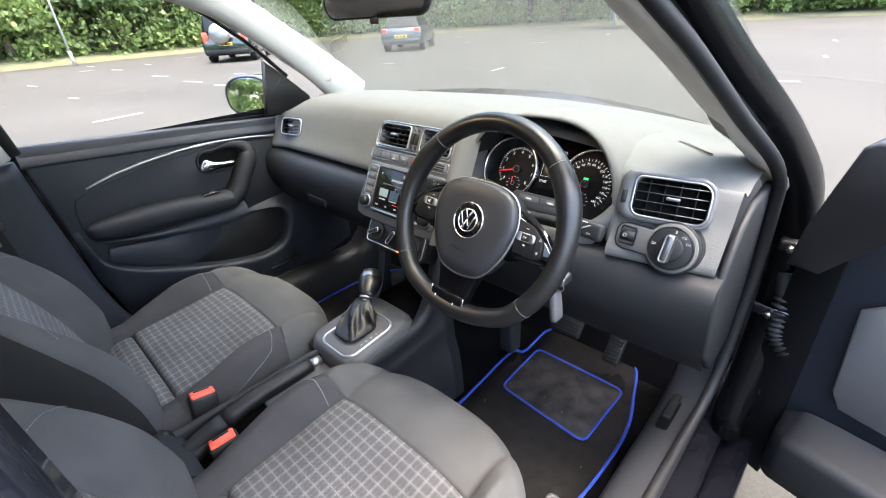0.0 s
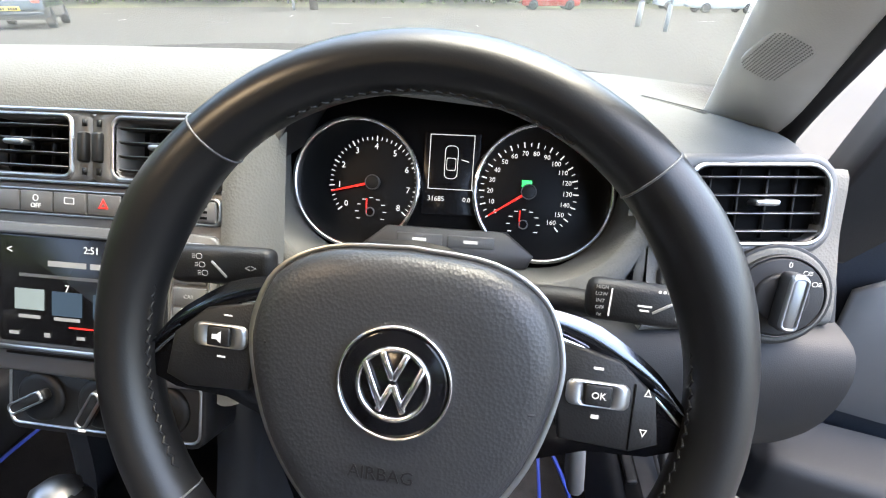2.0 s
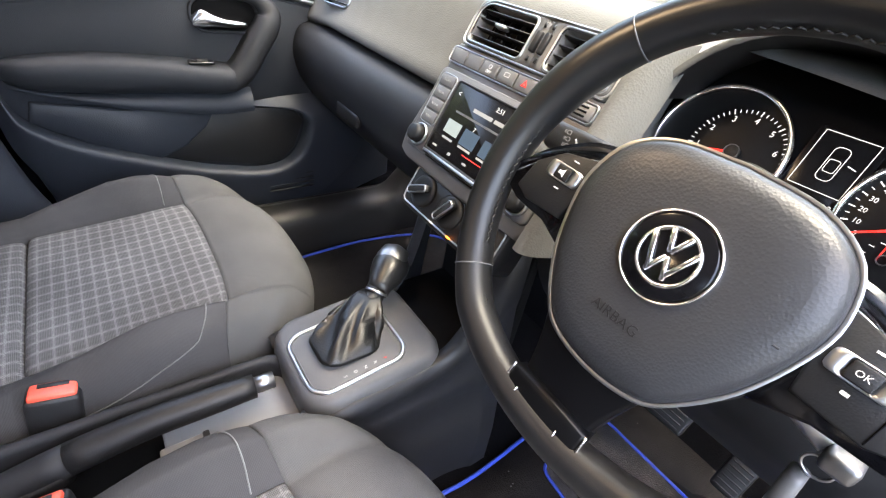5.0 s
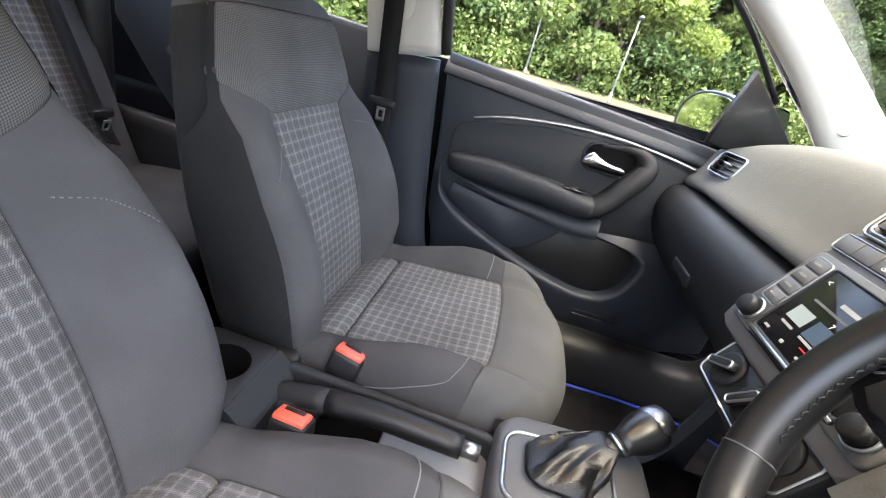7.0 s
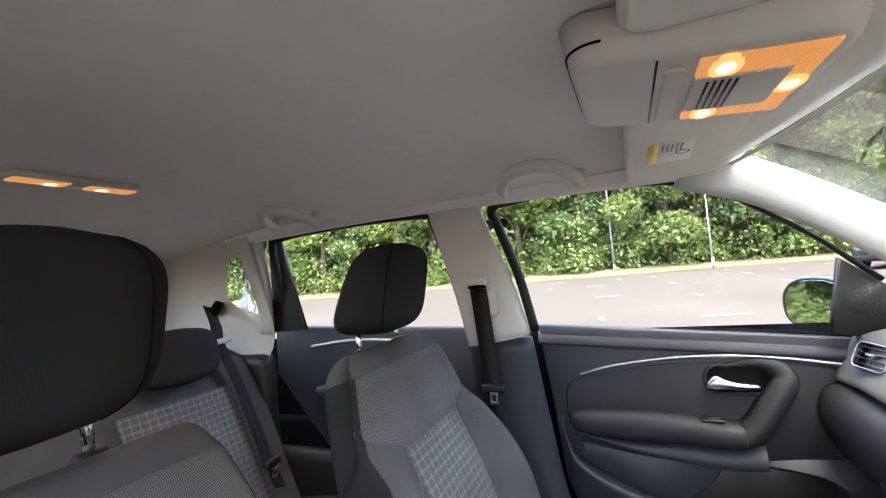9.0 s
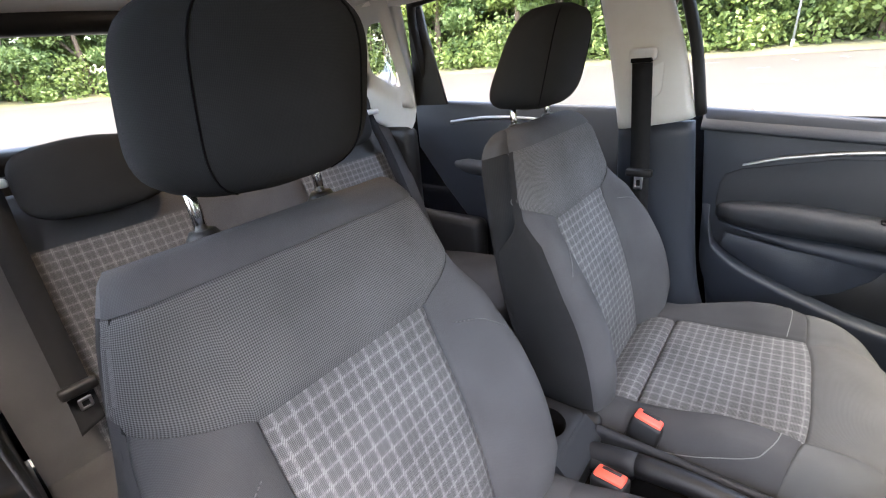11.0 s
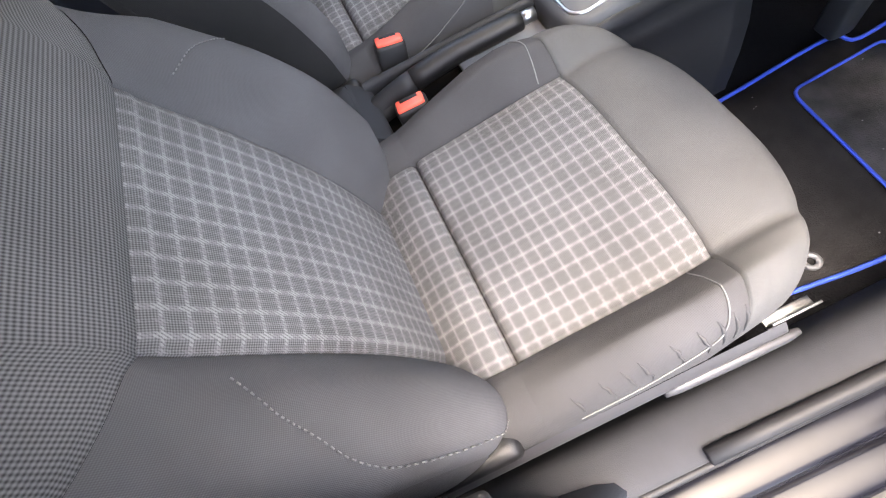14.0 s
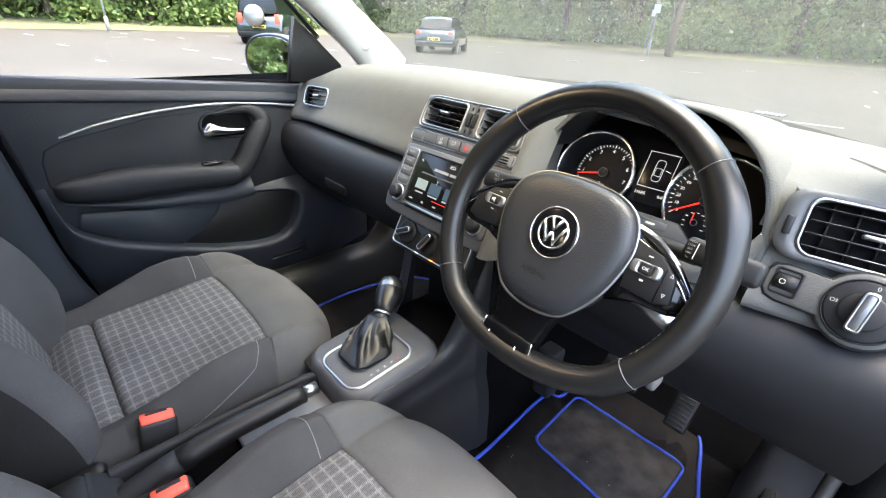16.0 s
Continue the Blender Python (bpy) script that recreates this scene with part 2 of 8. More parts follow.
# ---- building helpers ----


def mesh_from(bm, name):
    me = bpy.data.meshes.new(name)
    bm.to_mesh(me)
    bm.free()
    return me


def thing(name, label, category, group="", at=(0, 0, 0), kind=""):
    ob = new(name)
    ob.location = at
    ob.empty_display_size = 0.1
    return tagged(ob, label, category, group, kind)


def part(name, bm, material, parent, label="", smooth=True):
    """Links a bmesh as one mesh object under a thing or a part, in world coordinates."""
    me = mesh_from(bm, name) if isinstance(bm, bmesh.types.BMesh) else bm
    if smooth:
        me.shade_smooth()
    ob = new(name, me)
    me.materials.append(material)
    if parent is not None:
        ob.parent = parent
        if parent.parent is None:
            ob.matrix_parent_inverse = Matrix.Translation(parent.location).inverted()
    if label:
        tagged(ob, label)
    return ob


def solo(name, bm, material, label, category, group="", kind="", smooth=True):
    return tagged(part(name, bm, material, None, "", smooth), label, category, group, kind)


def join(*bms):
    out = bmesh.new()
    for b in bms:
        me = bpy.data.meshes.new("tmp")
        b.to_mesh(me)
        b.free()
        out.from_mesh(me)
        bpy.data.meshes.remove(me)
    return out


def crom(pts, n):
    """n points along a Catmull-Rom curve through pts, evenly by index."""
    p = np.array(pts, float)
    q = np.vstack([2 * p[0] - p[1], p, 2 * p[-1] - p[-2]])
    out = []
    for s in np.linspace(0, len(p) - 1, n):
        i = min(int(s), len(p) - 2)
        t = s - i
        a, b, c, d = q[i], q[i + 1], q[i + 2], q[i + 3]
        out.append(0.5 * (2 * b + (c - a) * t + (2 * a - 5 * b + 4 * c - d) * t * t + (3 * b - a - 3 * c + d) * t ** 3))
    return np.array(out)


def grid(pts, closed_u=False, closed_v=False, caps=False, flip=False):
    """A surface over pts[i][j], with UVs in metres along both ways."""
    P = np.array(pts, float)
    nu, nv = P.shape[:2]
    bm = bmesh.new()
    uvl = bm.loops.layers.uv.new("UVMap")
    V = [[bm.verts.new(P[i, j]) for j in range(nv)] for i in range(nu)]
    du = np.vstack([np.zeros((1, nv)), np.cumsum(np.linalg.norm(np.diff(P, axis=0), axis=2), axis=0)])
    dv = np.hstack([np.zeros((nu, 1)), np.cumsum(np.linalg.norm(np.diff(P, axis=1), axis=2), axis=1)])
    du -= du[nu // 2:nu // 2 + 1]
    dv -= dv[:, :1]
    mu = np.broadcast_to(du.mean(axis=1, keepdims=True), du.shape)
    mv = np.broadcast_to(dv.mean(axis=0, keepdims=True), dv.shape)
    for i in range(nu - (0 if closed_u else 1)):
        for j in range(nv - (0 if closed_v else 1)):
            k = [(i, j), ((i + 1) % nu, j), ((i + 1) % nu, (j + 1) % nv), (i, (j + 1) % nv)]
            if flip:
                k.reverse()
            try:
                f = bm.faces.new([V[a][b] for a, b in k])
            except ValueError:
                continue
            for l, (a, b) in zip(f.loops, k):
                l[uvl].uv = (mu[a, b], mv[a, b])
    if caps:
        for row in (V[0], V[-1]):
            try:
                bm.faces.new(row)
            except ValueError:
                pass
        bmesh.ops.recalc_face_normals(bm, faces=bm.faces)
    return bm


def loft(rings, caps=True):
    """Closed rings joined along their order, capped."""
    return grid(rings, closed_v=True, caps=caps)


def tube(pts, r, n=8, closed=False):
    """A round bar along pts; r one radius or one for each point."""
    P = np.array(pts, float)
    R = np.full(len(P), r) if np.isscalar(r) else np.array(r)
    T = np.roll(P, -1, 0) - np.roll(P, 1, 0) if closed else np.gradient(P, axis=0)
    T /= np.linalg.norm(T, axis=1, keepdims=True) + 1e-12
    ref = np.array([0, 0, 1.0]) if abs(T[0][2]) < 0.9 else np.array([1.0, 0, 0])
    rings = []
    x = np.cross(T[0], ref)
    for p, t, q in zip(P, T, R):
        x = x - t * (x @ t)
        x /= np.linalg.norm(x) + 1e-12
        y = np.cross(t, x)
        rings.append([p + q * (math.cos(a) * x + math.sin(a) * y) for a in np.linspace(0, 2 * math.pi, n, endpoint=False)])
    return grid(rings, closed_u=closed, closed_v=True, caps=not closed)


def place(bm, m):
    bmesh.ops.transform(bm, matrix=m, verts=bm.verts)
    return bm


def rbox(c, s, r=0.005, seg=2, m=None):
    """A box of size s round c, with rounded edges."""
    bm = bmesh.new()
    bmesh.ops.create_cube(bm, size=1, matrix=Matrix.Translation(c) @ Matrix.Diagonal((*s, 1)))
    if r:
        bmesh.ops.bevel(bm, geom=bm.edges[:], offset=min(r, min(s) * 0.49), segments=seg, profile=0.5, affect="EDGES")
    return place(bm, m) if m else bm


def rrect(w, h, r, n=5, cx=0.0, cy=0.0):
    """The outline of a rounded rectangle, anticlockwise. r: one radius or four, from top right on."""
    rs = [r] * 4 if np.isscalar(r) else r
    out = []
    for k, (sx, sy) in enumerate(((1, 1), (-1, 1), (-1, -1), (1, -1))):
        q = rs[k]
        for a in np.linspace(k * 90, k * 90 + 90, n):
            out.append((cx + sx * (w / 2 - q) + q * math.cos(radians(a)), cy + sy * (h / 2 - q) + q * math.sin(radians(a))))
    return out


def circle(r, n=32, cx=0.0, cy=0.0):
    return [(cx + r * math.cos(a), cy + r * math.sin(a)) for a in np.linspace(0, 2 * math.pi, n, endpoint=False)]


def plate(outline, depth, m=None, edge=0.0015, z=0.0):
    """A slab over a convex or plain outline, its face at z, depth behind it, with a chamfered rim."""
    o = np.array(outline, float)
    c = o.mean(axis=0)
    d = np.linalg.norm(o - c, axis=1, keepdims=True)
    ins = c + (o - c) * (1 - edge / np.maximum(d, 1e-6))
    mid = c + (o - c) * (1 - 0.35 * edge / np.maximum(d, 1e-6))
    rings = [[(x, y, z - depth) for x, y in o], [(x, y, z - edge) for x, y in o], [(x, y, z - 0.3 * edge) for x, y in mid], [(x, y, z) for x, y in ins]]
    bm = loft(rings)
    return place(bm, m) if m else bm


def frame_ring(outer, inner, depth, m=None, z=0.0, crown=0.0015):
    """A rim between two outlines with as many points."""
    o, i = np.array(outer, float), np.array(inner, float)
    md = (o + i) / 2
    rings = [[(x, y, z - depth) for x, y in o], [(x, y, z - crown) for x, y in o], [(x, y, z) for x, y in md], [(x, y, z - crown) for x, y in i], [(x, y, z - depth) for x, y in i]]
    bm = grid(rings, closed_v=True)
    return place(bm, m) if m else bm


def tilted(p, deg, turn=0.0):
    """A pose at p whose local x is the car's right, y up along a face that leans back by deg, z out of the face towards the seats."""
    a = radians(deg)
    r = Matrix(((1, 0, 0), (0, math.sin(a), -math.cos(a)), (0, math.cos(a), math.sin(a)))).to_4x4()
    return Matrix.Translation(p) @ Matrix.Rotation(radians(turn), 4, "Z") @ r


def words(text, size, m, material, parent, name="lettering", align="CENTER", depth=0.0002):
    cu = bpy.data.curves.new("txt", "FONT")
    cu.body, cu.size, cu.align_x, cu.align_y, cu.extrude, cu.resolution_u = text, size, align, "CENTER", depth, 2
    ob = bpy.data.objects.new("txt", cu)
    me = bpy.data.meshes.new_from_object(ob)
    me.materials.clear()
    me.transform(m)
    bpy.data.objects.remove(ob)
    return part(name, me, material, parent, smooth=False)


def bars(rects, m, material, parent, name="print", depth=0.0004):
    """Flat printed bars: (x, y, w, h) in the plane of m."""
    for x, y, w, h in rects:
        ob = part(name, rbox((x, y, 0), (w, h, depth), 0, m=m), material, parent, smooth=False)
    return ob

# ---- car shell: floor, sills, roof, pillars, glass ----
solo("floor", join(rbox((0, -0.45, 0.235), (1.36, 2.5, 0.05), 0.01), rbox((0, 0.62, 0.36), (1.36, 0.06, 0.4), 0.02, m=Matrix.Translation((0, 0.62, 0.36)) @ Matrix.Rotation(radians(-35), 4, "X") @ Matrix.Translation((0, -0.62, -0.36)))), M_CARPET, "black carpet on the car floor", "floor", kind="structure")


def strip_x(xs, prof, n=40):
    """A skin along x: prof(x) gives (y, z) points."""
    return [[(x, y, z) for y, z in prof(x)] for x in np.linspace(*xs, n)]


# roof lining: one sheet, arched across and falling to the rails
def roof_z(x, y):
    edge = abs(x) / 0.60
    z = 1.375 - 0.045 * edge ** 3.2
    if y > -0.15:
        z -= 0.10 * ((y + 0.15) / 0.25) ** 2 * 0.25
    if y < -1.1:
        z -= 0.09 * ((-1.1 - y) / 0.6) ** 2
    return z


def lining(x, f):
    """The lining from the windscreen's top edge (f 0) to the tailgate (f 1); its front lip meets the glass."""
    yf = 0.074 - 0.10 * (x / 0.6) ** 2
    y = yf + (-1.75 - yf) * f
    k = max(0.0, 1 - (yf - y) / 0.14)
    return (x, y, roof_z(x, y) * (1 - k * k) + (1.349 - 0.02 * (x / 0.6) ** 2) * k * k)


_roof = [[lining(x, f) for f in np.linspace(0, 1, 40)] for x in np.linspace(-0.615, 0.615, 33)]
_rb = grid(_roof)
_top = grid([[(x * 1.05, y, z + 0.06) for x, y, z in row] for row in _roof])
solo("ceiling", _rb, M_LINER, "pale grey fabric roof lining", "ceiling", kind="structure")
solo("roof_panel", _top, M_PAINT, "gloss black car roof", "body panel", kind="structure")


def bar(name, pts, prof, mat, label, n=18, parent=None):
    """A solid member along pts with an oval section: prof gives (half across, half deep) at each of pts; across lies along the car."""
    P = crom([list(p) + list(q) for p, q in zip(pts, prof)], n)
    rings = []
    T = np.gradient(P[:, :3], axis=0)
    for p, t in zip(P, T):
        t = t / np.linalg.norm(t)
        inw = np.array([-math.copysign(1, p[0]), 0, 0])
        inw = inw - t * (inw @ t)
        inw /= np.linalg.norm(inw)
        al = np.cross(inw, t)
        ring = []
        for a in np.linspace(0, 2 * math.pi, 16, endpoint=False):
            c, s_ = math.cos(a), math.sin(a)
            ring.append(p[:3] + al * p[3] * math.copysign(abs(c) ** 0.7, c) + inw * p[4] * math.copysign(abs(s_) ** 0.8, s_))
        rings.append(ring)
    bm = loft(rings)
    if parent is not None:
        return part(name, bm, mat, parent, label)
    return solo(name, bm, mat, label, "car pillar", kind="structure")


for sx in (-1, 1):
    # front pillars, with their round tweeter grille
    if sx < 0:
        bar("front_pillar", [(sx * x, y, z) for x, (y, z) in zip((0.545, 0.575, 0.615, 0.65, 0.665), [(-0.10, 1.335), (0.06, 1.27), (0.28, 1.13), (0.44, 1.01), (0.50, 0.95)])],
            [(0.05, 0.022), (0.046, 0.025), (0.05, 0.028), (0.065, 0.03), (0.08, 0.03)], M_TRIM, "pale grey moulded windscreen pillar trim")
    else:
        # the driver's one lies between the glass and the door seal, its face turned inwards
        ge = crom([(0.655, 0.535, 0.880), (0.645, 0.500, 0.915), (0.632, 0.455, 0.955), (0.586, 0.315, 1.05), (0.542, 0.175, 1.15), (0.492, 0.055, 1.24), (0.462, -0.07, 1.335)], 24)
        oe = crom([(0.728, 0.455, 0.865), (0.712, 0.420, 0.905), (0.693, 0.375, 0.945), (0.642, 0.235, 1.055), (0.598, 0.110, 1.155), (0.548, 0.0, 1.245), (0.52, -0.10, 1.34)], 24)
        rr_ = []
        for g_, o_, t_ in zip(ge, oe, np.gradient(ge, axis=0)):
            w_ = (o_ - g_) / 2
            n_ = np.cross(w_, t_)
            n_ /= np.linalg.norm(n_)
            rr_.append([tuple((g_ + o_) / 2 + w_ * math.copysign(abs(math.cos(a)) ** 0.8, math.cos(a)) + n_ * 0.016 * math.sin(a)) for a in np.linspace(0, 2 * math.pi, 18, endpoint=False)])
        solo("front_pillar", loft(rr_), M_TRIM, "pale grey moulded windscreen pillar trim", "car pillar", kind="structure")
    # centre pillars: pale above, dark below
    dy = -0.045 if sx > 0 else 0.0
    bar("centre_pillar", [(sx * 0.585, -0.645 + dy, 1.35), (sx * 0.60, -0.645 + dy, 1.29), (sx * 0.635, -0.60 + dy, 1.10), (sx * 0.66, -0.575 + dy, 0.955)],
        [(0.10, 0.02), (0.075, 0.025), (0.085, 0.025), (0.092, 0.025)], M_TRIM, "pale grey upper centre pillar trim")
    bar("centre_pillar_base", [(sx * 0.665, -0.575 + dy, 0.953), (sx * 0.675, -0.56 + dy, 0.75), (sx * 0.675, -0.54 + dy, 0.5), (sx * 0.665, -0.50 + dy, 0.30)],
        [(0.092, 0.026), (0.10, 0.03), (0.12, 0.03), (0.16, 0.03)], M_DOOR, "dark blue-grey lower centre pillar trim")
    # rear pillar and the panel round the small quarter window
    bar("rear_pillar", [(sx * 0.55, -1.345, 1.34), (sx * 0.585, -1.355, 1.26), (sx * 0.615, -1.362, 1.12), (sx * 0.625, -1.37, 1.00)], [(0.035, 0.02), (0.025, 0.02), (0.022, 0.02), (0.026, 0.02)], M_TRIM, "pale grey rear door pillar trim")
    ring_o = crom([(-1.33, 1.32), (-1.55, 1.325), (-1.76, 1.28), (-1.82, 1.08), (-1.76, 0.92), (-1.50, 0.93), (-1.35, 0.95), (-1.33, 1.32)], 43)[:-1]
    ring_i = crom([(-1.400, 1.265), (-1.445, 1.262), (-1.472, 1.235), (-1.500, 1.150), (-1.500, 1.115), (-1.45, 1.085), (-1.395, 1.08), (-1.400, 1.265)], 43)[:-1]
    lean_x = lambda y, z: sx * (0.625 - 0.10 * max(0, (z - 1.0) / 0.32) - 0.10 * max(0, (-1.4 - y) / 0.4) ** 1.5)
    mid_r = ring_i + (ring_o - ring_i) * 0.22
    solo("rear_quarter_panel", grid([[(lean_x(y, z) + sx * o, y, z) for y, z in rr_] for rr_, o in ((ring_o, 0.0), (ring_i + (ring_o - ring_i) * 0.6, -0.004), (mid_r, 0.0), (ring_i, 0.022))], closed_v=True), M_TRIM, "pale grey moulded panel round the quarter window", "car trim", kind="structure")
    qg = solo("quarter_window", plate([(y, z) for y, z in ring_i], 0.003, Matrix(((0, 0, 1, sx * 0.60), (1, 0, 0, 0), (0, 1, 0, 0), (0, 0, 0, 1))) , 0.0005), M_GLASS, "small fixed quarter window", "window", kind="structure")
    qg.visible_shadow = False
    # tweeter grille low on the front pillar
    cg, fg = (Vector((0.6075, 0.2870, 1.0300)), Vector((-0.50, -0.42, -0.757)).normalized()) if sx > 0 else (Vector((-0.618, 0.36, 1.060)), Vector((0.85, -0.42, 0.30)).normalized())
    ug = Vector((0, 0.80, -0.60))
    ug = (ug - fg * ug.dot(fg)).normalized()
    wg = fg.cross(ug)
    MGR = Matrix(((ug.x, wg.x, fg.x, cg.x), (ug.y, wg.y, fg.y, cg.y), (ug.z, wg.z, fg.z, cg.z), (0, 0, 0, 1)))
    tw = thing("tweeter_grille", "pale perforated tweeter grille on the pillar", "speaker grille", "tweeter grilles", at=tuple(cg))
    part("plate", plate(rrect(0.072, 0.040, 0.016, 8), 0.010, MGR, 0.0015, 0.001), M_TRIM, tw)
    part("perforation", join(*[rbox((x, y, 0.0012), (0.0012, 0.0012, 0.0006), 0, m=MGR) for x in np.arange(-0.0324, 0.0325, 0.0027) for y in np.arange(-0.0162, 0.0163, 0.0027) if abs(x) + abs(y) < 0.044]), shade("grille_shadow", (0.22, 0.218, 0.21), 0.8, vary=0.03), tw, smooth=False)
    solo("quarter_lower_trim", join(rbox((sx * 0.625, -1.53, 0.76), (0.07, 0.34, 0.34), 0.03, 3), rbox((sx * 0.645, -1.40, 0.45), (0.07, 0.62, 0.34), 0.03, 3)), M_DARK, "dark moulded trim beside the rear seat", "car trim", kind="structure")
    # roof rails over the doors
    bar("roof_rail", [(sx * 0.55, -0.08, 1.335), (sx * 0.58, -0.55, 1.345), (sx * 0.58, -1.0, 1.345), (sx * 0.55, -1.45, 1.325)], [(0.03, 0.03)] * 4, M_LINER, "pale grey roof edge over the door openings")
    # sill inside
    # a sloping cover that climbs at its front end into the kick panel
    # passenger's cover is a darker copy, the shade on that side put into its colour
    solo("sill_trim", grid([[(sx * x, y, z + (z - 0.25) / 0.128 * 0.22 * max(0.0, (y - 0.36) / 0.16) ** 2) for x, z in crom([(0.580, 0.255), (0.588, 0.300), (0.598, 0.345), (0.614, 0.368), (0.650, 0.378), (0.684, 0.374), (0.688, 0.35)], 16)] for y in np.linspace(-0.82, 0.52, 36)], flip=sx > 0), M_SILLTRIM if sx > 0 else M_DARK, "dark plastic door sill cover", "sill", kind="structure")
    solo("sill", join(rbox((sx * 0.71, -0.15, 0.31), (0.055, 1.6, 0.09), 0.012, 3), rbox((sx * 0.765, -0.15, 0.25), (0.06, 1.6, 0.14), 0.015, 3)), M_SILL, "scuffed black painted door sill", "sill", kind="structure")
    solo("sill_seal", tube([(sx * 0.682, y, 0.372) for y in np.linspace(-0.82, 0.50, 14)], 0.006), M_RUBBER, "black rubber door seal along the sill", "seal", kind="structure")

# closed body sides and rear, outside the trims
for sx, y0 in ((-1, 0.52), (1, -0.66)):
    solo("body_side", grid([[(sx * (0.775 - 0.05 * ((z - 0.55) / 0.4) ** 2), y, z) for z in np.linspace(0.22, 0.965, 8)] for y in np.linspace(-1.95, y0, 10)]), M_PAINT, "gloss black car body side", "body panel", kind="structure")
for sx in (-1, 1):
    solo("front_wing", rbox((sx * 0.67, 0.98, 0.44), (0.10, 0.70, 0.54), 0.04, 3), M_PAINT, "gloss black front wing", "body panel", kind="structure")
solo("boot_floor", rbox((0, -1.62, 0.50), (1.3, 0.5, 0.04), 0.01), M_CARPET, "black carpeted boot floor", "floor", kind="structure")
solo("bulkhead", rbox((0, 0.66, 0.62), (1.4, 0.03, 0.62), 0.0), M_DARK, "black bulkhead behind the dashboard", "bulkhead", kind="structure")
# outer panels seen through and past the openings
solo("bonnet", grid([[(x, y, 0.83 - 0.10 * ((y - 0.75) / 0.7) ** 1.5 - 0.05 * (x / 0.7) ** 4) for y in np.linspace(0.75, 1.45, 8)] for x in np.linspace(-0.72, 0.72, 12)]), M_PAINT, "gloss black car bonnet", "bonnet", kind="structure")

# windscreen, with the dotted black band along its edge
WS_T = lambda x: (0.07 - 0.10 * (x / 0.6) ** 2, 1.345 - 0.02 * (x / 0.6) ** 2)
WS_B = lambda x: (0.70 - 0.20 * (x / 0.62) ** 2, 0.97)


def ws_point(u, v):
    xt, xb = 0.575 * u, 0.665 * u
    (yt, zt), (yb, zb) = WS_T(xt), WS_B(xb)
    bow = 0.03 * math.sin(math.pi * v)
    return (xt + (xb - xt) * v, yt + (yb - yt) * v + bow * 0.5, zt + (zb - zt) * v + bow)


solo("windscreen", grid([[ws_point(u, v) for v in np.linspace(0, 1, 14)] for u in np.linspace(-1, 1, 20)]), M_WSGLASS, "clear curved windscreen glass", "windscreen", kind="structure")
# dotted shade film behind the mirror
M_DOTS = bpy.data.materials.new("dotted_film")
M_DOTS.use_nodes = True
_n = M_DOTS.node_tree
_uv = _n.nodes.new("ShaderNodeUVMap")
_vo = _n.nodes.new("ShaderNodeTexVoronoi")
_vo.inputs["Scale"].default_value, _vo.inputs["Randomness"].default_value = 330, 0.0
_n.links.new(_uv.outputs[0], _vo.inputs["Vector"])
_lt = math_node(_n, "LESS_THAN", _vo.outputs["Distance"], 0.42)
_tr, _mx = _n.nodes.new("ShaderNodeBsdfTransparent"), _n.nodes.new("ShaderNodeMixShader")
_n.nodes["Principled BSDF"].inputs["Base Color"].default_value = (0.02, 0.02, 0.02, 1)
_n.links.new(_lt, _mx.inputs[0])
_n.links.new(_tr.outputs[0], _mx.inputs[1])
_n.links.new(_n.nodes["Principled BSDF"].outputs[0], _mx.inputs[2])
_n.links.new(_mx.outputs[0], _n.nodes["Material Output"].inputs[0])
solo("windscreen_band", place(grid([[ws_point(u, v) for v in np.linspace(-0.006, 0.010, 3)] for u in np.linspace(-1, 1, 20)]), Matrix.Translation((0, -0.004, -0.006))), M_LINER, "pale lip of the lining along the windscreen", "seal", kind="structure")

solo("shade_film", place(grid([[ws_point(u, v) for v in np.linspace(0.004, 0.13 + 0.05 * (1 - (u / 0.32) ** 2), 8)] for u in np.linspace(-0.32, 0.32, 16)]), Matrix.Translation((0, -0.003, -0.004))), M_DOTS, "grey dotted shade film on the windscreen", "film", kind="structure")
# tailgate: frame with its glass
_tg = tube([(x, y, z) for x, y, z in ((-0.47, -1.78, 1.0), (-0.44, -1.70, 1.22), (-0.38, -1.66, 1.29), (0, -1.64, 1.30), (0.38, -1.66, 1.29), (0.44, -1.70, 1.22), (0.47, -1.78, 1.0), (0, -1.80, 0.98))], 0.035, 10, True)
solo("tailgate_frame", join(_tg, rbox((0, -1.84, 0.66), (1.2, 0.1, 0.62), 0.03)), M_DARK, "black tailgate frame round the rear window", "tailgate", kind="structure")
rw = solo("rear_window", grid([[(x, -1.66 - 0.13 * v, 1.28 - 0.29 * v) for v in np.linspace(0, 1, 4)] for x in np.linspace(-0.45, 0.45, 6)]), M_GLASS, "clear rear window", "window", kind="structure")
rw.visible_shadow = False

# ---- dashboard ----
dash = thing("dashboard", "grey moulded plastic dashboard with air vents", "dashboard", at=(0, 0.4, 0.5))


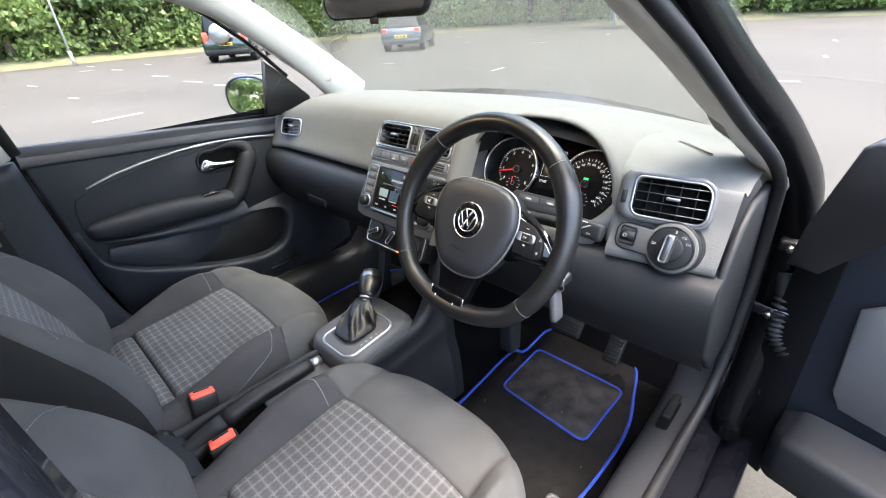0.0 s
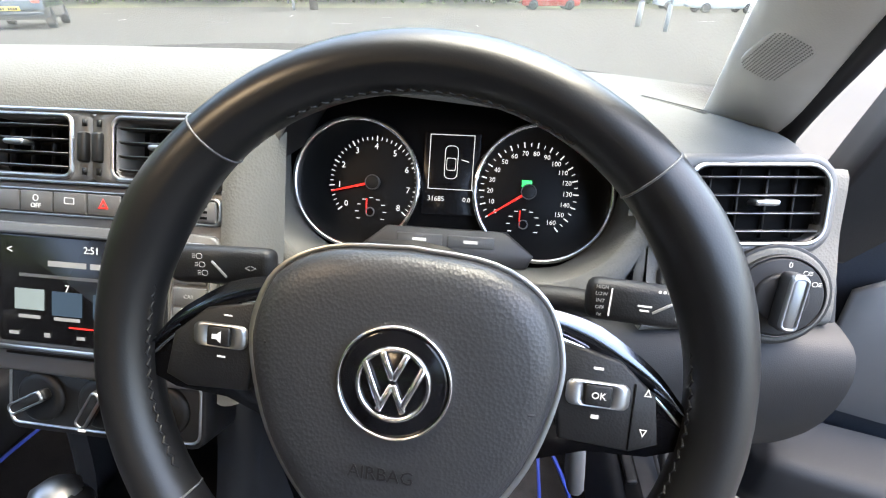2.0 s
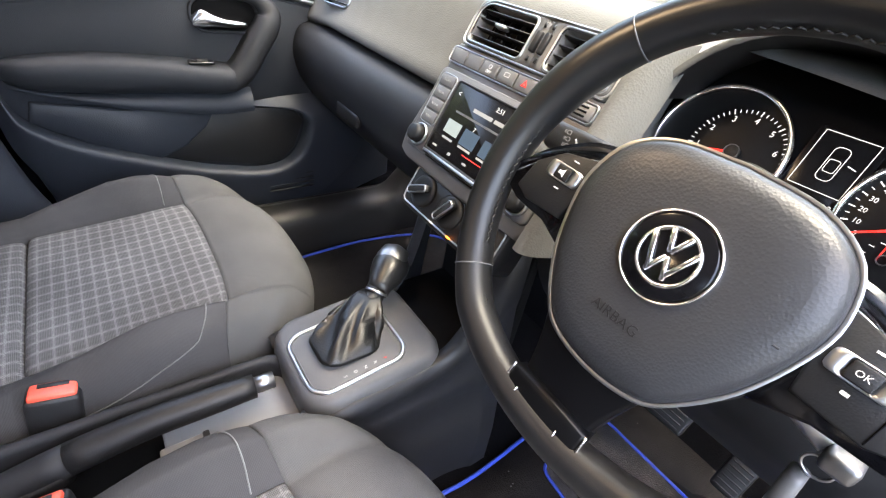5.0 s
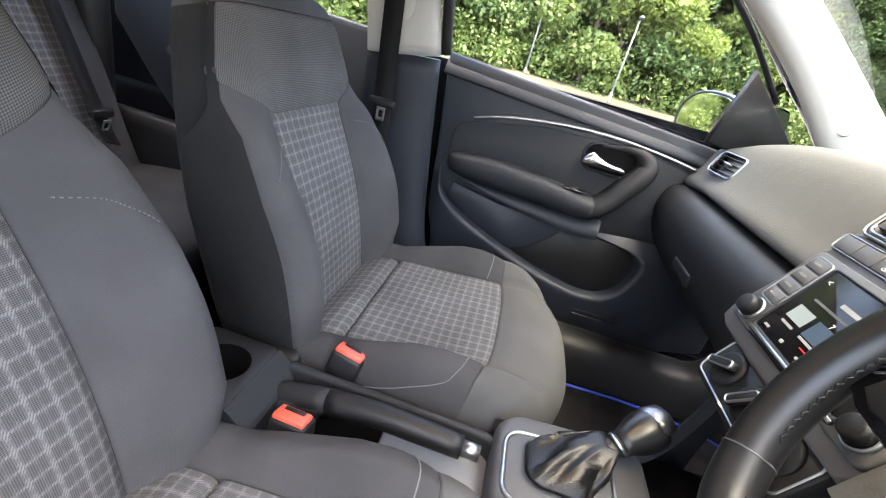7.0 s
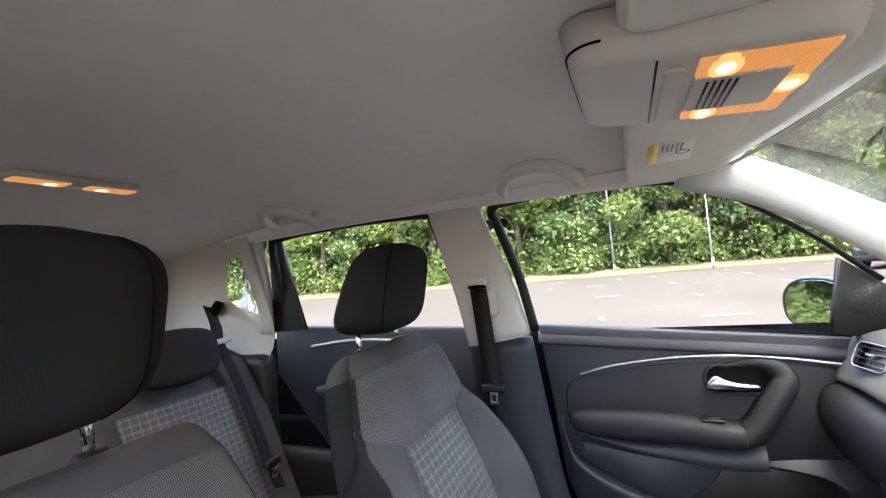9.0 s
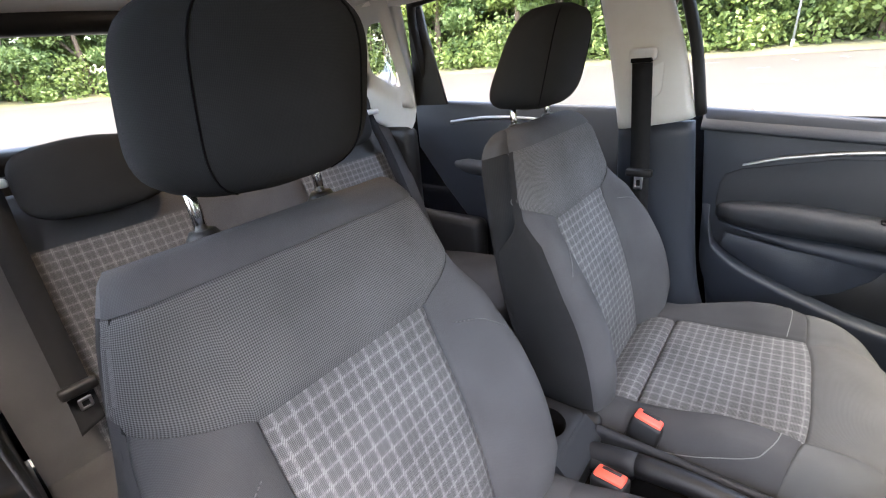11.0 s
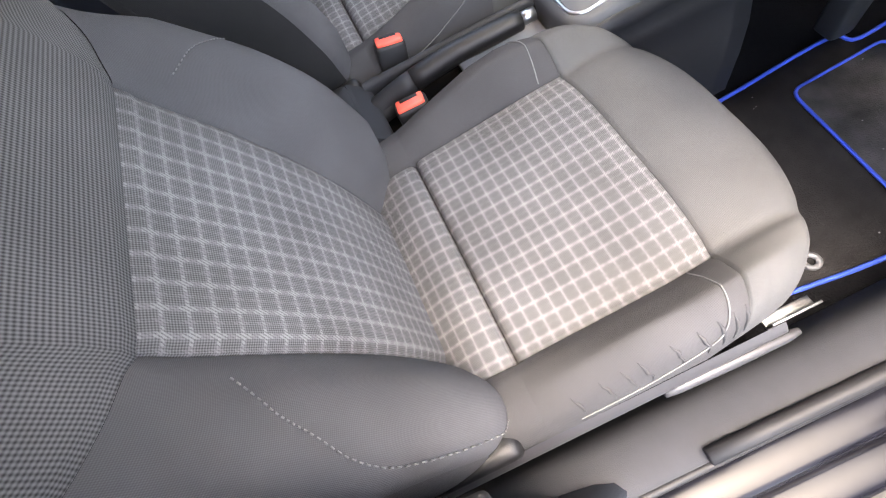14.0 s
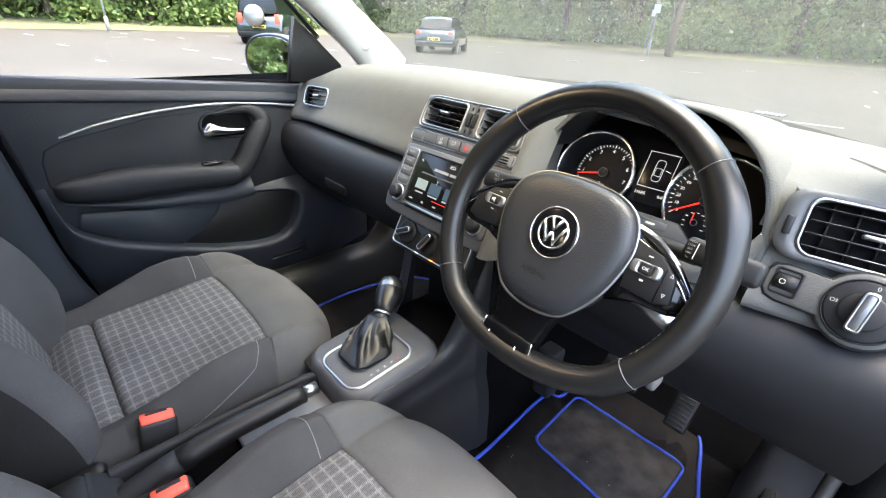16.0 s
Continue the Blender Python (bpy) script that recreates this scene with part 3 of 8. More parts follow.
def pad_profile(x):
    yw = 0.68 - 0.20 * (x / 0.66) ** 2
    e = max(0.0, (abs(x) - 0.60) / 0.1)
    k = 1 - 0.012 * e if x < 0 else 1.0
    w = 0.0568 * (x / 0.62) ** 2.5 if x > 0 else 0.030 * (abs(x) / 0.62) ** 4
    pts = [(yw, 0.972), (0.46, 1.006 - w), (0.36, 1.016 - w), (0.29, 1.014 - w), (0.245, 1.002 - w), (0.222, 0.978 - w * 0.5), (0.205, 0.945), (0.185, 0.90), (0.165, 0.862), (0.172, 0.848), (0.20, 0.842)]
    if x > 0.16:                          # on the driver's side the soft face runs on down to the knee panel
        pts[-3:] = [(0.163, 0.862), (0.150, 0.828), (0.190, 0.818)]
    s = 0.18 * max(0.0, x - 0.505)      # the face falls back towards the driver's door
    return [(y + s * min(1.0, max(0.0, (0.36 - y) / 0.1)), z * k) for y, z in crom(pts, 34)]


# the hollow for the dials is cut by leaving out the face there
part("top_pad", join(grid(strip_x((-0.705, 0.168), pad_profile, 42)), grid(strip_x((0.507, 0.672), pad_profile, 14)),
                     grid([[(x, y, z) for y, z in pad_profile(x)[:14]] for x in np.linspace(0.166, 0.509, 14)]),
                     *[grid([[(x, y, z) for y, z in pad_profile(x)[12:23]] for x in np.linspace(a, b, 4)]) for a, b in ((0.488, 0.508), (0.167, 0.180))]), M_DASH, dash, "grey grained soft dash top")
part("end_cap", plate([(y, z) for y, z in ((0.50, 0.905), (0.38, 0.922), (0.285, 0.918), (0.240, 0.895), (0.203, 0.852), (0.17, 0.80), (0.20, 0.66), (0.30, 0.56), (0.52, 0.56))], 0.012,
                      Matrix(((0, 0, 1, 0.686), (1, 0, 0, 0), (0, 1, 0, 0), (0, 0, 0, 1))), 0.006), M_DASH2, dash)
# hood over the dials
HX, HZ = 0.329, 0.845


def hood_arch(a, h, y0, lean, n=33, cut=0.0, p=0.72):
    out = []
    for t in np.linspace(cut * math.pi, (1 - cut) * math.pi, n):
        c, s_ = math.cos(t), math.sin(t)
        x, z = HX + a * math.copysign(abs(c) ** p, c), HZ + h * abs(s_) ** 0.8
        out.append((x, y0 + lean * (z - HZ), z))
    return out


part("dial_hood", grid([hood_arch(0.26, 0.12, 0.54, 0.2), hood_arch(0.215, 0.168, 0.38, 0.15), hood_arch(0.192, 0.186, 0.24, 0.2), hood_arch(0.184, 0.189, 0.185, 0.25), hood_arch(0.177, 0.187, 0.164, 0.28), hood_arch(0.170, 0.183, 0.168, 0.28)], flip=True), M_DASH, dash, "grey grained hood over the dials")
part("hood_lining", grid([hood_arch(0.171, 0.183, 0.167, 0.28, cut=0.15), hood_arch(0.170, 0.178, 0.19, 0.3, cut=0.15), hood_arch(0.170, 0.165, 0.31, 0.3, cut=0.15)]), M_DARK, dash, "black inner hood")
# steering-column shroud and the lower driver's panel
def knee_profile(x):
    f = (x - 0.12) / 0.56
    b = 0.03 * math.sin(math.pi * min(1, max(0, f)))
    return crom([(0.21, 0.826), (0.172, 0.824), (0.152, 0.815), (0.142 - b * 0.3, 0.785), (0.150 - b * 0.6, 0.73), (0.185, 0.66), (0.235, 0.60), (0.30, 0.565), (0.42, 0.56)], 22)


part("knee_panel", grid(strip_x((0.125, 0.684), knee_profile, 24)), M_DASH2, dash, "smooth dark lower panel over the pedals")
part("column_shroud", loft([[(HX + a * math.cos(t), y, z + b * math.sin(t)) for t in np.linspace(0, 2 * math.pi, 20, endpoint=False)] for y, z, a, b in ((0.26, 0.77, 0.075, 0.05), (0.16, 0.805, 0.07, 0.045), (0.06, 0.845, 0.06, 0.04), (0.035, 0.862, 0.052, 0.038))]), M_DARK, dash, "black steering column cover")


def glove_profile(x):
    f = min(1.0, max(0.0, (x + 0.20) / 0.10))
    return crom([(0.21, 0.842), (0.168, 0.838), (0.142, 0.825), (0.128, 0.79), (0.130, 0.75), (0.150, 0.70), (0.20, 0.64), (0.27, 0.59), (0.40, 0.57)], 22)


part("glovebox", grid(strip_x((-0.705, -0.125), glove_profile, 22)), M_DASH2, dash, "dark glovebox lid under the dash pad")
part("glovebox_latch", rbox((-0.42, 0.139, 0.715), (0.10, 0.012, 0.03), 0.006, m=None), M_DARK, dash, "black glovebox latch")
# demister slots on the top
for cx, cy, nrm, rz in ((0.560, 0.365, (0.19, 0.10, 1.0), -23), (-0.60, 0.36, (-0.17, 0.10, 1.0), 22)):
    cz = float(np.interp(cy, *zip(*pad_profile(cx)[16::-1])))
    nz = Vector(nrm).normalized()
    nx = Vector((math.cos(radians(rz)), math.sin(radians(rz)), 0))
    nx = (nx - nz * nx.dot(nz)).normalized()
    ny = nz.cross(nx)
    mm = Matrix(((nx.x, ny.x, nz.x, cx), (nx.y, ny.y, nz.y, cy), (nx.z, ny.z, nz.z, cz + 0.0004), (0, 0, 0, 1)))
    sp = part("demister_slot", plate(rrect(0.068, 0.016, 0.007), 0.010, mm, 0.001), M_BLACK, dash, "demister slot, its shade a black plate")
    part("slot_rim", frame_ring(rrect(0.073, 0.020, 0.009), rrect(0.067, 0.015, 0.006), 0.006, mm, 0.0006, 0.0006), M_DASH, sp)
    for k in range(-3, 4):
        part("slat", rbox((0, 0, 0), (0.019, 0.0017, 0.0016), 0.0004, m=mm @ Matrix.Translation((0.0085 * k, 0, 0.0008)) @ Matrix.Rotation(radians(40), 4, "Z")), M_DASH, sp)


def vent(m, w, h, n, tab_x=0.0, radii=0.012, deep=0.03):
    """An air vent: bright rim, dark duct, slats, and the little grip that turns them."""
    v = part("air_vent", frame_ring(rrect(w + 0.009, h + 0.009, radii, 6), rrect(w + 0.002, h + 0.002, radii * 0.8, 6), 0.012, m, 0.004), M_SATIN, dash, "air vent with a satin silver rim")
    # shallow duct; its depth of shade is put into the black
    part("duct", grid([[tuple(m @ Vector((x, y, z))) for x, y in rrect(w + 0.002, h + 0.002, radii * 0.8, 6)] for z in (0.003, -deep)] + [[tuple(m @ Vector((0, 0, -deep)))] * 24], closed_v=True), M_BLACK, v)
    for k in range(n):
        y = (k + 0.5) / n * h - h / 2
        sl = part("slat", rbox((0, y, -deep * 0.27), (w - 0.002, 0.0022, deep * 0.5), 0.0006, 1, m), M_DARK, v)
        part("slat_edge", rbox((0, y + 0.0002, 0.0006), (w - 0.003, 0.0009, 0.0012), 0.0003, 1, m), M_EDGE, sl)
    for k in (-1.5, -0.5, 0.5, 1.5):
        part("vane", rbox((k * w * 0.22, 0, -deep * 0.75), (0.0018, h * 0.96, deep * 0.25), 0, m=m), M_DARK, v)
    part("grip", rbox((tab_x, 0.002, 0.002), (0.020, 0.005, 0.012), 0.002, 2, m), M_SATIN, v, "silver vent grip")
    return v


# passenger's end vent
vent(tilted((-0.575, 0.186, 0.918), 24, 10), 0.085, 0.045, 4, 0.0, 0.014, 0.012)
# driver's end vent, its surround and thumbwheel
MR = tilted((0.584, 0.192, 0.932), 20, 8)
part("vent_surround", frame_ring(rrect(0.142, 0.080, [0.028, 0.02, 0.024, 0.022], 6, -0.008), rrect(0.108, 0.060, 0.013, 6), 0.030, MR, 0.002), M_PANEL, dash)
vent(MR, 0.106, 0.058, 4, 0.004, np.array([0.022, 0.013, 0.018, 0.016]), 0.011)
part("thumbwheel", rbox((-0.069, -0.004, 0.003), (0.008, 0.022, 0.008), 0.002, 2, MR), M_DARK, dash, "ribbed vent thumbwheel")

# centre stack: a panel that leans back, with vents, buttons, radio and heater knobs
MS = tilted((0.012, 0.131, 0.872), 26.57)      # face of the stack; local y runs from -0.12 to 0.128
stack_outline = [(0.137, 0.064), (0.0, 0.065), (-0.129, 0.064), (-0.132, 0.03), (-0.146, -0.085), (-0.140, -0.108), (-0.12, -0.115), (0.0, -0.118), (0.128, -0.115), (0.138, -0.10), (0.138, 0.0)]
part("stack_panel", plate(stack_outline, 0.06, MS, 0.006, -0.002), M_PANEL, dash, "mid-grey centre stack panel")
MV = MS @ Matrix.Translation((0, 0.096, 0))
part("vent_plate", frame_ring(rrect(0.133, 0.062, 0.010, 6, -0.0565), rrect(0.101, 0.049, 0.009, 6, -0.062), 0.04, MV, 0.002), M_PANEL, dash)
part("vent_plate", frame_ring(rrect(0.119, 0.062, 0.010, 6, 0.0695), rrect(0.089, 0.049, 0.009, 6, 0.078), 0.04, MV, 0.002), M_PANEL, dash)
part("vent_plate_rim", frame_ring(rrect(0.258, 0.066, [0.012, 0.030, 0.012, 0.012], 6, 0.005), rrect(0.252, 0.060, [0.010, 0.027, 0.010, 0.010], 6, 0.005), 0.008, MV, 0.003), M_SATIN, dash, "satin silver line round the centre vents")
vent(MV @ Matrix.Translation((-0.062, 0, 0)), 0.100, 0.048, 4, 0.0, np.array([0.008, 0.022, 0.010, 0.008]))
vent(MV @ Matrix.Translation((0.078, 0, 0)), 0.088, 0.048, 4, 0.0, 0.010)
for k in (-1, 1):
    part("thumbwheel", rbox((0.011 + k * 0.007, 0, 0.003), (0.008, 0.026, 0.008), 0.002, 2, MV), M_DARK, dash, "ribbed vent thumbwheel")
    for dy in (-0.021, 0.021):
        part("vent_mark", rbox((0.011 + k * 0.007, dy, 0.0025), (0.004, 0.006, 0.001), 0, m=MV), M_DARK, dash)
MB = MS @ Matrix.Translation((0, 0.046, 0))
part("button_rim", frame_ring(rrect(0.264, 0.024, 0.006, 4), rrect(0.259, 0.020, 0.005, 4), 0.006, MB, 0.002), M_SATIN, dash)
for k in range(5):
    x = -0.112 + k * 0.0335
    b = part("push_button", rbox((x, 0, -0.001), (0.032, 0.019, 0.006), 0.0012, 2, MB), M_PANEL, dash, "flat grey push button")
    if k == 2:
        words("OFF", 0.006, MB @ Matrix.Translation((x, -0.004, 0.0022)), M_WHITE, b)
        part("symbol", frame_ring(circle(0.003, 12, x, 0.003), circle(0.0022, 12, x, 0.003), 0.0003, MB, 0.0024, 0.0001), M_WHITE, b)
    if k == 3:
        part("symbol", frame_ring(rrect(0.010, 0.006, 0.001, 3, x, 0.002), rrect(0.0084, 0.0044, 0.0008, 3, x, 0.002), 0.0003, MB, 0.0024, 0.0001), M_WHITE, b)
    if k == 4:
        tri = [(x - 0.005, -0.003), (x + 0.005, -0.003), (x, 0.006)]
        part("symbol", frame_ring(tri, [(x + (a - x) * 0.5, 0.5 * b_) for a, b_ in tri], 0.0003, MB, 0.0024, 0.0001), M_REDGLOW, b, "red warning triangle")
part("slot_cover", rbox((0.092, 0, -0.001), (0.072, 0.019, 0.006), 0.002, 2, MB), M_PANEL, dash)
for k in range(3):
    part("slot", rbox((0.092, -0.005 + 0.005 * k, 0.002), (0.056, 0.0022, 0.001), 0, m=MB), M_BLACK, dash)

# radio
radio = thing("car_radio", "black touchscreen car radio with silver knobs", "radio", at=(0.01, 0.11, 0.83))
MA = MS @ Matrix.Translation((0.001, -0.035, 0))
part("radio_body", plate(rrect(0.262, 0.122, 0.010, 5), 0.012, MA, 0.003, 0.003), M_PANEL, radio)
part("bezel", frame_ring(rrect(0.170, 0.110, 0.006, 5, 0, -0.002), rrect(0.163, 0.098, 0.004, 5, 0, 0.001), 0.006, MA, 0.0055), M_DASH2, radio, "dark screen frame")
part("bezel_bar", rbox((0, -0.0535, 0.0045), (0.166, 0.0045, 0.004), 0.001, 2, MA), M_SATIN, radio, "bright bar under the screen")
part("disc_slot", rbox((0, -0.0590, 0.0035), (0.150, 0.0022, 0.001), 0, m=MA), M_BLACK, radio)
scr = part("screen", plate(rrect(0.163, 0.098, 0.004, 5, 0, 0.001), 0.004, MA, 0.0006, 0.0042), M_SCREEN, radio, "lit radio screen with station list")
MT = MA @ Matrix.Translation((0, 0, 0.0046))
words("2:51", 0.009, MT @ Matrix.Translation((0.012, 0.040, 0)), M_WHITE, scr)
bars([(-0.012, 0.026, 0.038, 0.005), (0.026, 0.026, 0.030, 0.005)], MT, M_DIM, scr)
bars([(0.0, 0.014, 0.120, 0.0028)], MT, M_PANEL, scr)
bars([(-0.050, -0.008, 0.030, 0.019)], MT, glow("tile_pale", (0.30, 0.36, 0.36), 0.06), scr, "station_tile")
bars([(-0.012, -0.010, 0.030, 0.022), (0.026, -0.010, 0.024, 0.022)], MT, glow("tile_blue", (0.04, 0.07, 0.11), 0.06), scr, "station_tile")
bars([(0.052, -0.008, 0.026, 0.024)], MT, glow("tile_white", (0.35, 0.30, 0.29), 0.06), scr, "station_tile")
bars([(-0.050, -0.024, 0.022, 0.003), (-0.012, -0.024, 0.026, 0.003), (0.026, -0.024, 0.022, 0.003)], MT, M_DIM, scr)
bars([(0.02, -0.031, 0.06, 0.0012)], MT, M_REDGLOW, scr)
bars([(-0.066, -0.040, 0.010, 0.003), (-0.032, -0.040, 0.006, 0.004), (0.002, -0.040, 0.008, 0.003), (0.036, -0.040, 0.006, 0.003)], MT, M_DIM, scr)
words("<", 0.011, MT @ Matrix.Translation((-0.070, 0.036, 0)), M_WHITE, scr)
words("7", 0.009, MT @ Matrix.Translation((-0.012, 0.004, 0)), M_WHITE, scr)
for sx, names in ((-1, ("RADIO", "MEDIA", "PHONE", "VOICE")), (1, ("NAV", "TRAFFIC", "CAR", "SETUP"))):
    part("key_rim", frame_ring(rrect(0.036, 0.076, 0.007, 5, sx * 0.106, 0.016), rrect(0.033, 0.073, 0.006, 5, sx * 0.106, 0.016), 0.005, MA, 0.0045), M_SATIN, radio)
    for k, nm in enumerate(names):
        key = part("key", rbox((sx * 0.106, 0.044 - 0.0185 * k, 0.003), (0.031, 0.0165, 0.004), 0.0015, 2, MA), M_PANEL, radio)
        words(nm, 0.0048, MA @ Matrix.Translation((sx * 0.106, 0.044 - 0.0185 * k, 0.0055)), M_DIM, key)
    kn = part("knob", place(loft([[(r * math.cos(a), r * math.sin(a), z) for a in np.linspace(0, 2 * math.pi, 28, endpoint=False)] for z, r in ((0, 0.0135), (0.012, 0.0125), (0.016, 0.0115), (0.017, 0.009))]), MA @ Matrix.Translation((sx * 0.106, -0.040, 0.003))), M_DARK, radio, "round black knob with a silver collar")
    part("collar", frame_ring(circle(0.0165, 28, sx * 0.106, -0.040), circle(0.0135, 28, sx * 0.106, -0.040), 0.004, MA, 0.008), M_SATIN, kn)

# heater controls under the radio
heater = thing("heater_controls", "dark heater panel with three silver-pointer knobs", "heater controls", at=(0.02, 0.08, 0.74))
MH = tilted((0.022, 0.076, 0.742), 26.57)
part("panel", plate(rrect(0.206, 0.070, 0.012, 5), 0.05, MH, 0.003, -0.003), M_DARK, heater)
part("rim", frame_ring(rrect(0.200, 0.060, 0.010, 5), rrect(0.195, 0.055, 0.008, 5), 0.006, MH, -0.001), M_SATIN, heater, "thin silver line")
for x, ang in ((-0.064, -62), (0.0, -30), (0.064, 50)):
    k = part("knob", place(loft([[(r * math.cos(a), r * math.sin(a), z) for a in np.linspace(0, 2 * math.pi, 28, endpoint=False)] for z, r in ((-0.004, 0.025), (0.000, 0.024), (0.002, 0.021), (0.002, 0.018))]), MH @ Matrix.Translation((x, 0, 0))), M_DARK, heater, "round heater knob")
    part("grip", rbox((0, 0, 0.009), (0.011, 0.040, 0.010), 0.003, 2, MH @ Matrix.Translation((x, 0, 0)) @ Matrix.Rotation(radians(ang), 4, "Z")), M_DARK, k)
    part("pointer", frame_ring(rrect(0.0115, 0.038, 0.004, 4), rrect(0.0075, 0.034, 0.003, 4), 0.004, MH @ Matrix.Translation((x, 0, 0.0155)) @ Matrix.Rotation(radians(ang), 4, "Z")), M_SATIN, k, "silver pointer")
for x, mt in ((-0.02, M_WHITE), (0.022, glow("amber_led", (1.0, 0.25, 0.03), 0.4))):
    bars([(x, -0.028, 0.008, 0.0025)], MH, mt, heater, "marker_lamp")

# light switch on the driver's side, beside the beam-height wheel
lsw = thing("light_switch", "round dark rotary light switch with silver grip", "light switch", at=(0.60, 0.18, 0.865))
ML = tilted((0.607, 0.163, 0.866), 20, -2)
swo = lambda g: [(-0.074, -0.021 - g)] + [((0.040 + g) * math.cos(a), (0.040 + g) * math.sin(a)) for a in np.linspace(radians(-148), radians(148), 30)] + [(-0.074, 0.021 + g), (-0.084 - g, 0.018 + g), (-0.089 - g, 0.010), (-0.089 - g, -0.010), (-0.084 - g, -0.018 - g)]
part("panel_groove", plate(swo(0.0022), 0.045, ML, 0.001, 0.0012), M_DARK, lsw, "dark groove round the switch panel")
part("switch_panel", plate(swo(0.0), 0.045, ML, 0.003, 0.003), M_DASH, lsw)
part("dial", plate(circle(0.0325, 40), 0.01, ML, 0.002, 0.008), M_DASH2, lsw, "dark grey round dial plate")
part("dial_rim", frame_ring(circle(0.0345, 40), circle(0.0325, 40), 0.008, ML, 0.008), M_DARK, lsw)
part("dial_step", plate(circle(0.020, 32), 0.006, ML, 0.002, 0.012), M_DASH2, lsw)
part("grip", rbox((0, 0, 0.019), (0.0135, 0.046, 0.018), 0.004, 2, ML @ Matrix.Rotation(radians(-4), 4, "Z")), M_EDGE, lsw, "satin grey rotary grip")
part("grip_rim", frame_ring(rrect(0.0130, 0.043, 0.004, 4), rrect(0.0085, 0.038, 0.003, 4), 0.004, ML @ Matrix.Translation((0, 0, 0.029)) @ Matrix.Rotation(radians(-4), 4, "Z")), M_SATIN, lsw, "satin silver grip frame")
words("0", 0.0065, ML @ Matrix.Translation((0.003, 0.0268, 0.0084)), M_WHITE, lsw)
for a in (55, 30, 175):
    c, s_ = math.cos(radians(a)) * 0.0262, math.sin(radians(a)) * 0.0262
    part("symbol", frame_ring(rrect(0.0042, 0.0038, 0.0015, 3, c, s_), rrect(0.0034, 0.0030, 0.0012, 3, c, s_), 0.0003, ML, 0.0086, 0.0001), M_WHITE, lsw)
    bars([(c + 0.0036, s_ + 0.0013 * k, 0.002, 0.0005) for k in (-1, 0, 1)], ML @ Matrix.Translation((0, 0, 0.0084)), M_WHITE, lsw, "symbol")
part("beam_wheel_frame", frame_ring(rrect(0.027, 0.032, 0.004, 4, -0.069, 0.002), rrect(0.022, 0.026, 0.003, 4, -0.069, 0.002), 0.008, ML, 0.006), M_DARK, lsw)
part("beam_wheel", place(tube([(-0.080, 0, 0), (-0.058, 0, 0)], 0.010, 14), ML @ Matrix.Translation((0, 0.002, 0.0))), M_DARK, lsw, "ribbed beam-height wheel")
part("beam_symbol", frame_ring(rrect(0.006, 0.0055, 0.002, 3, -0.072, 0.002), rrect(0.005, 0.0045, 0.002, 3, -0.072, 0.002), 0.0003, ML, 0.0112, 0.0001), M_WHITE, lsw)

# ---- dials ----
dials = thing("instrument_cluster", "black instrument cluster with two chrome-ringed dials", "instrument cluster", at=(0.325, 0.26, 0.90))
MI = tilted((0.325, 0.257, 0.902), 26)
part("back_panel", plate(rrect(0.345, 0.190, 0.06, 8, 0, 0.010), 0.01, MI, 0.002, -0.006), M_BLACK, dials, "matt black panel")


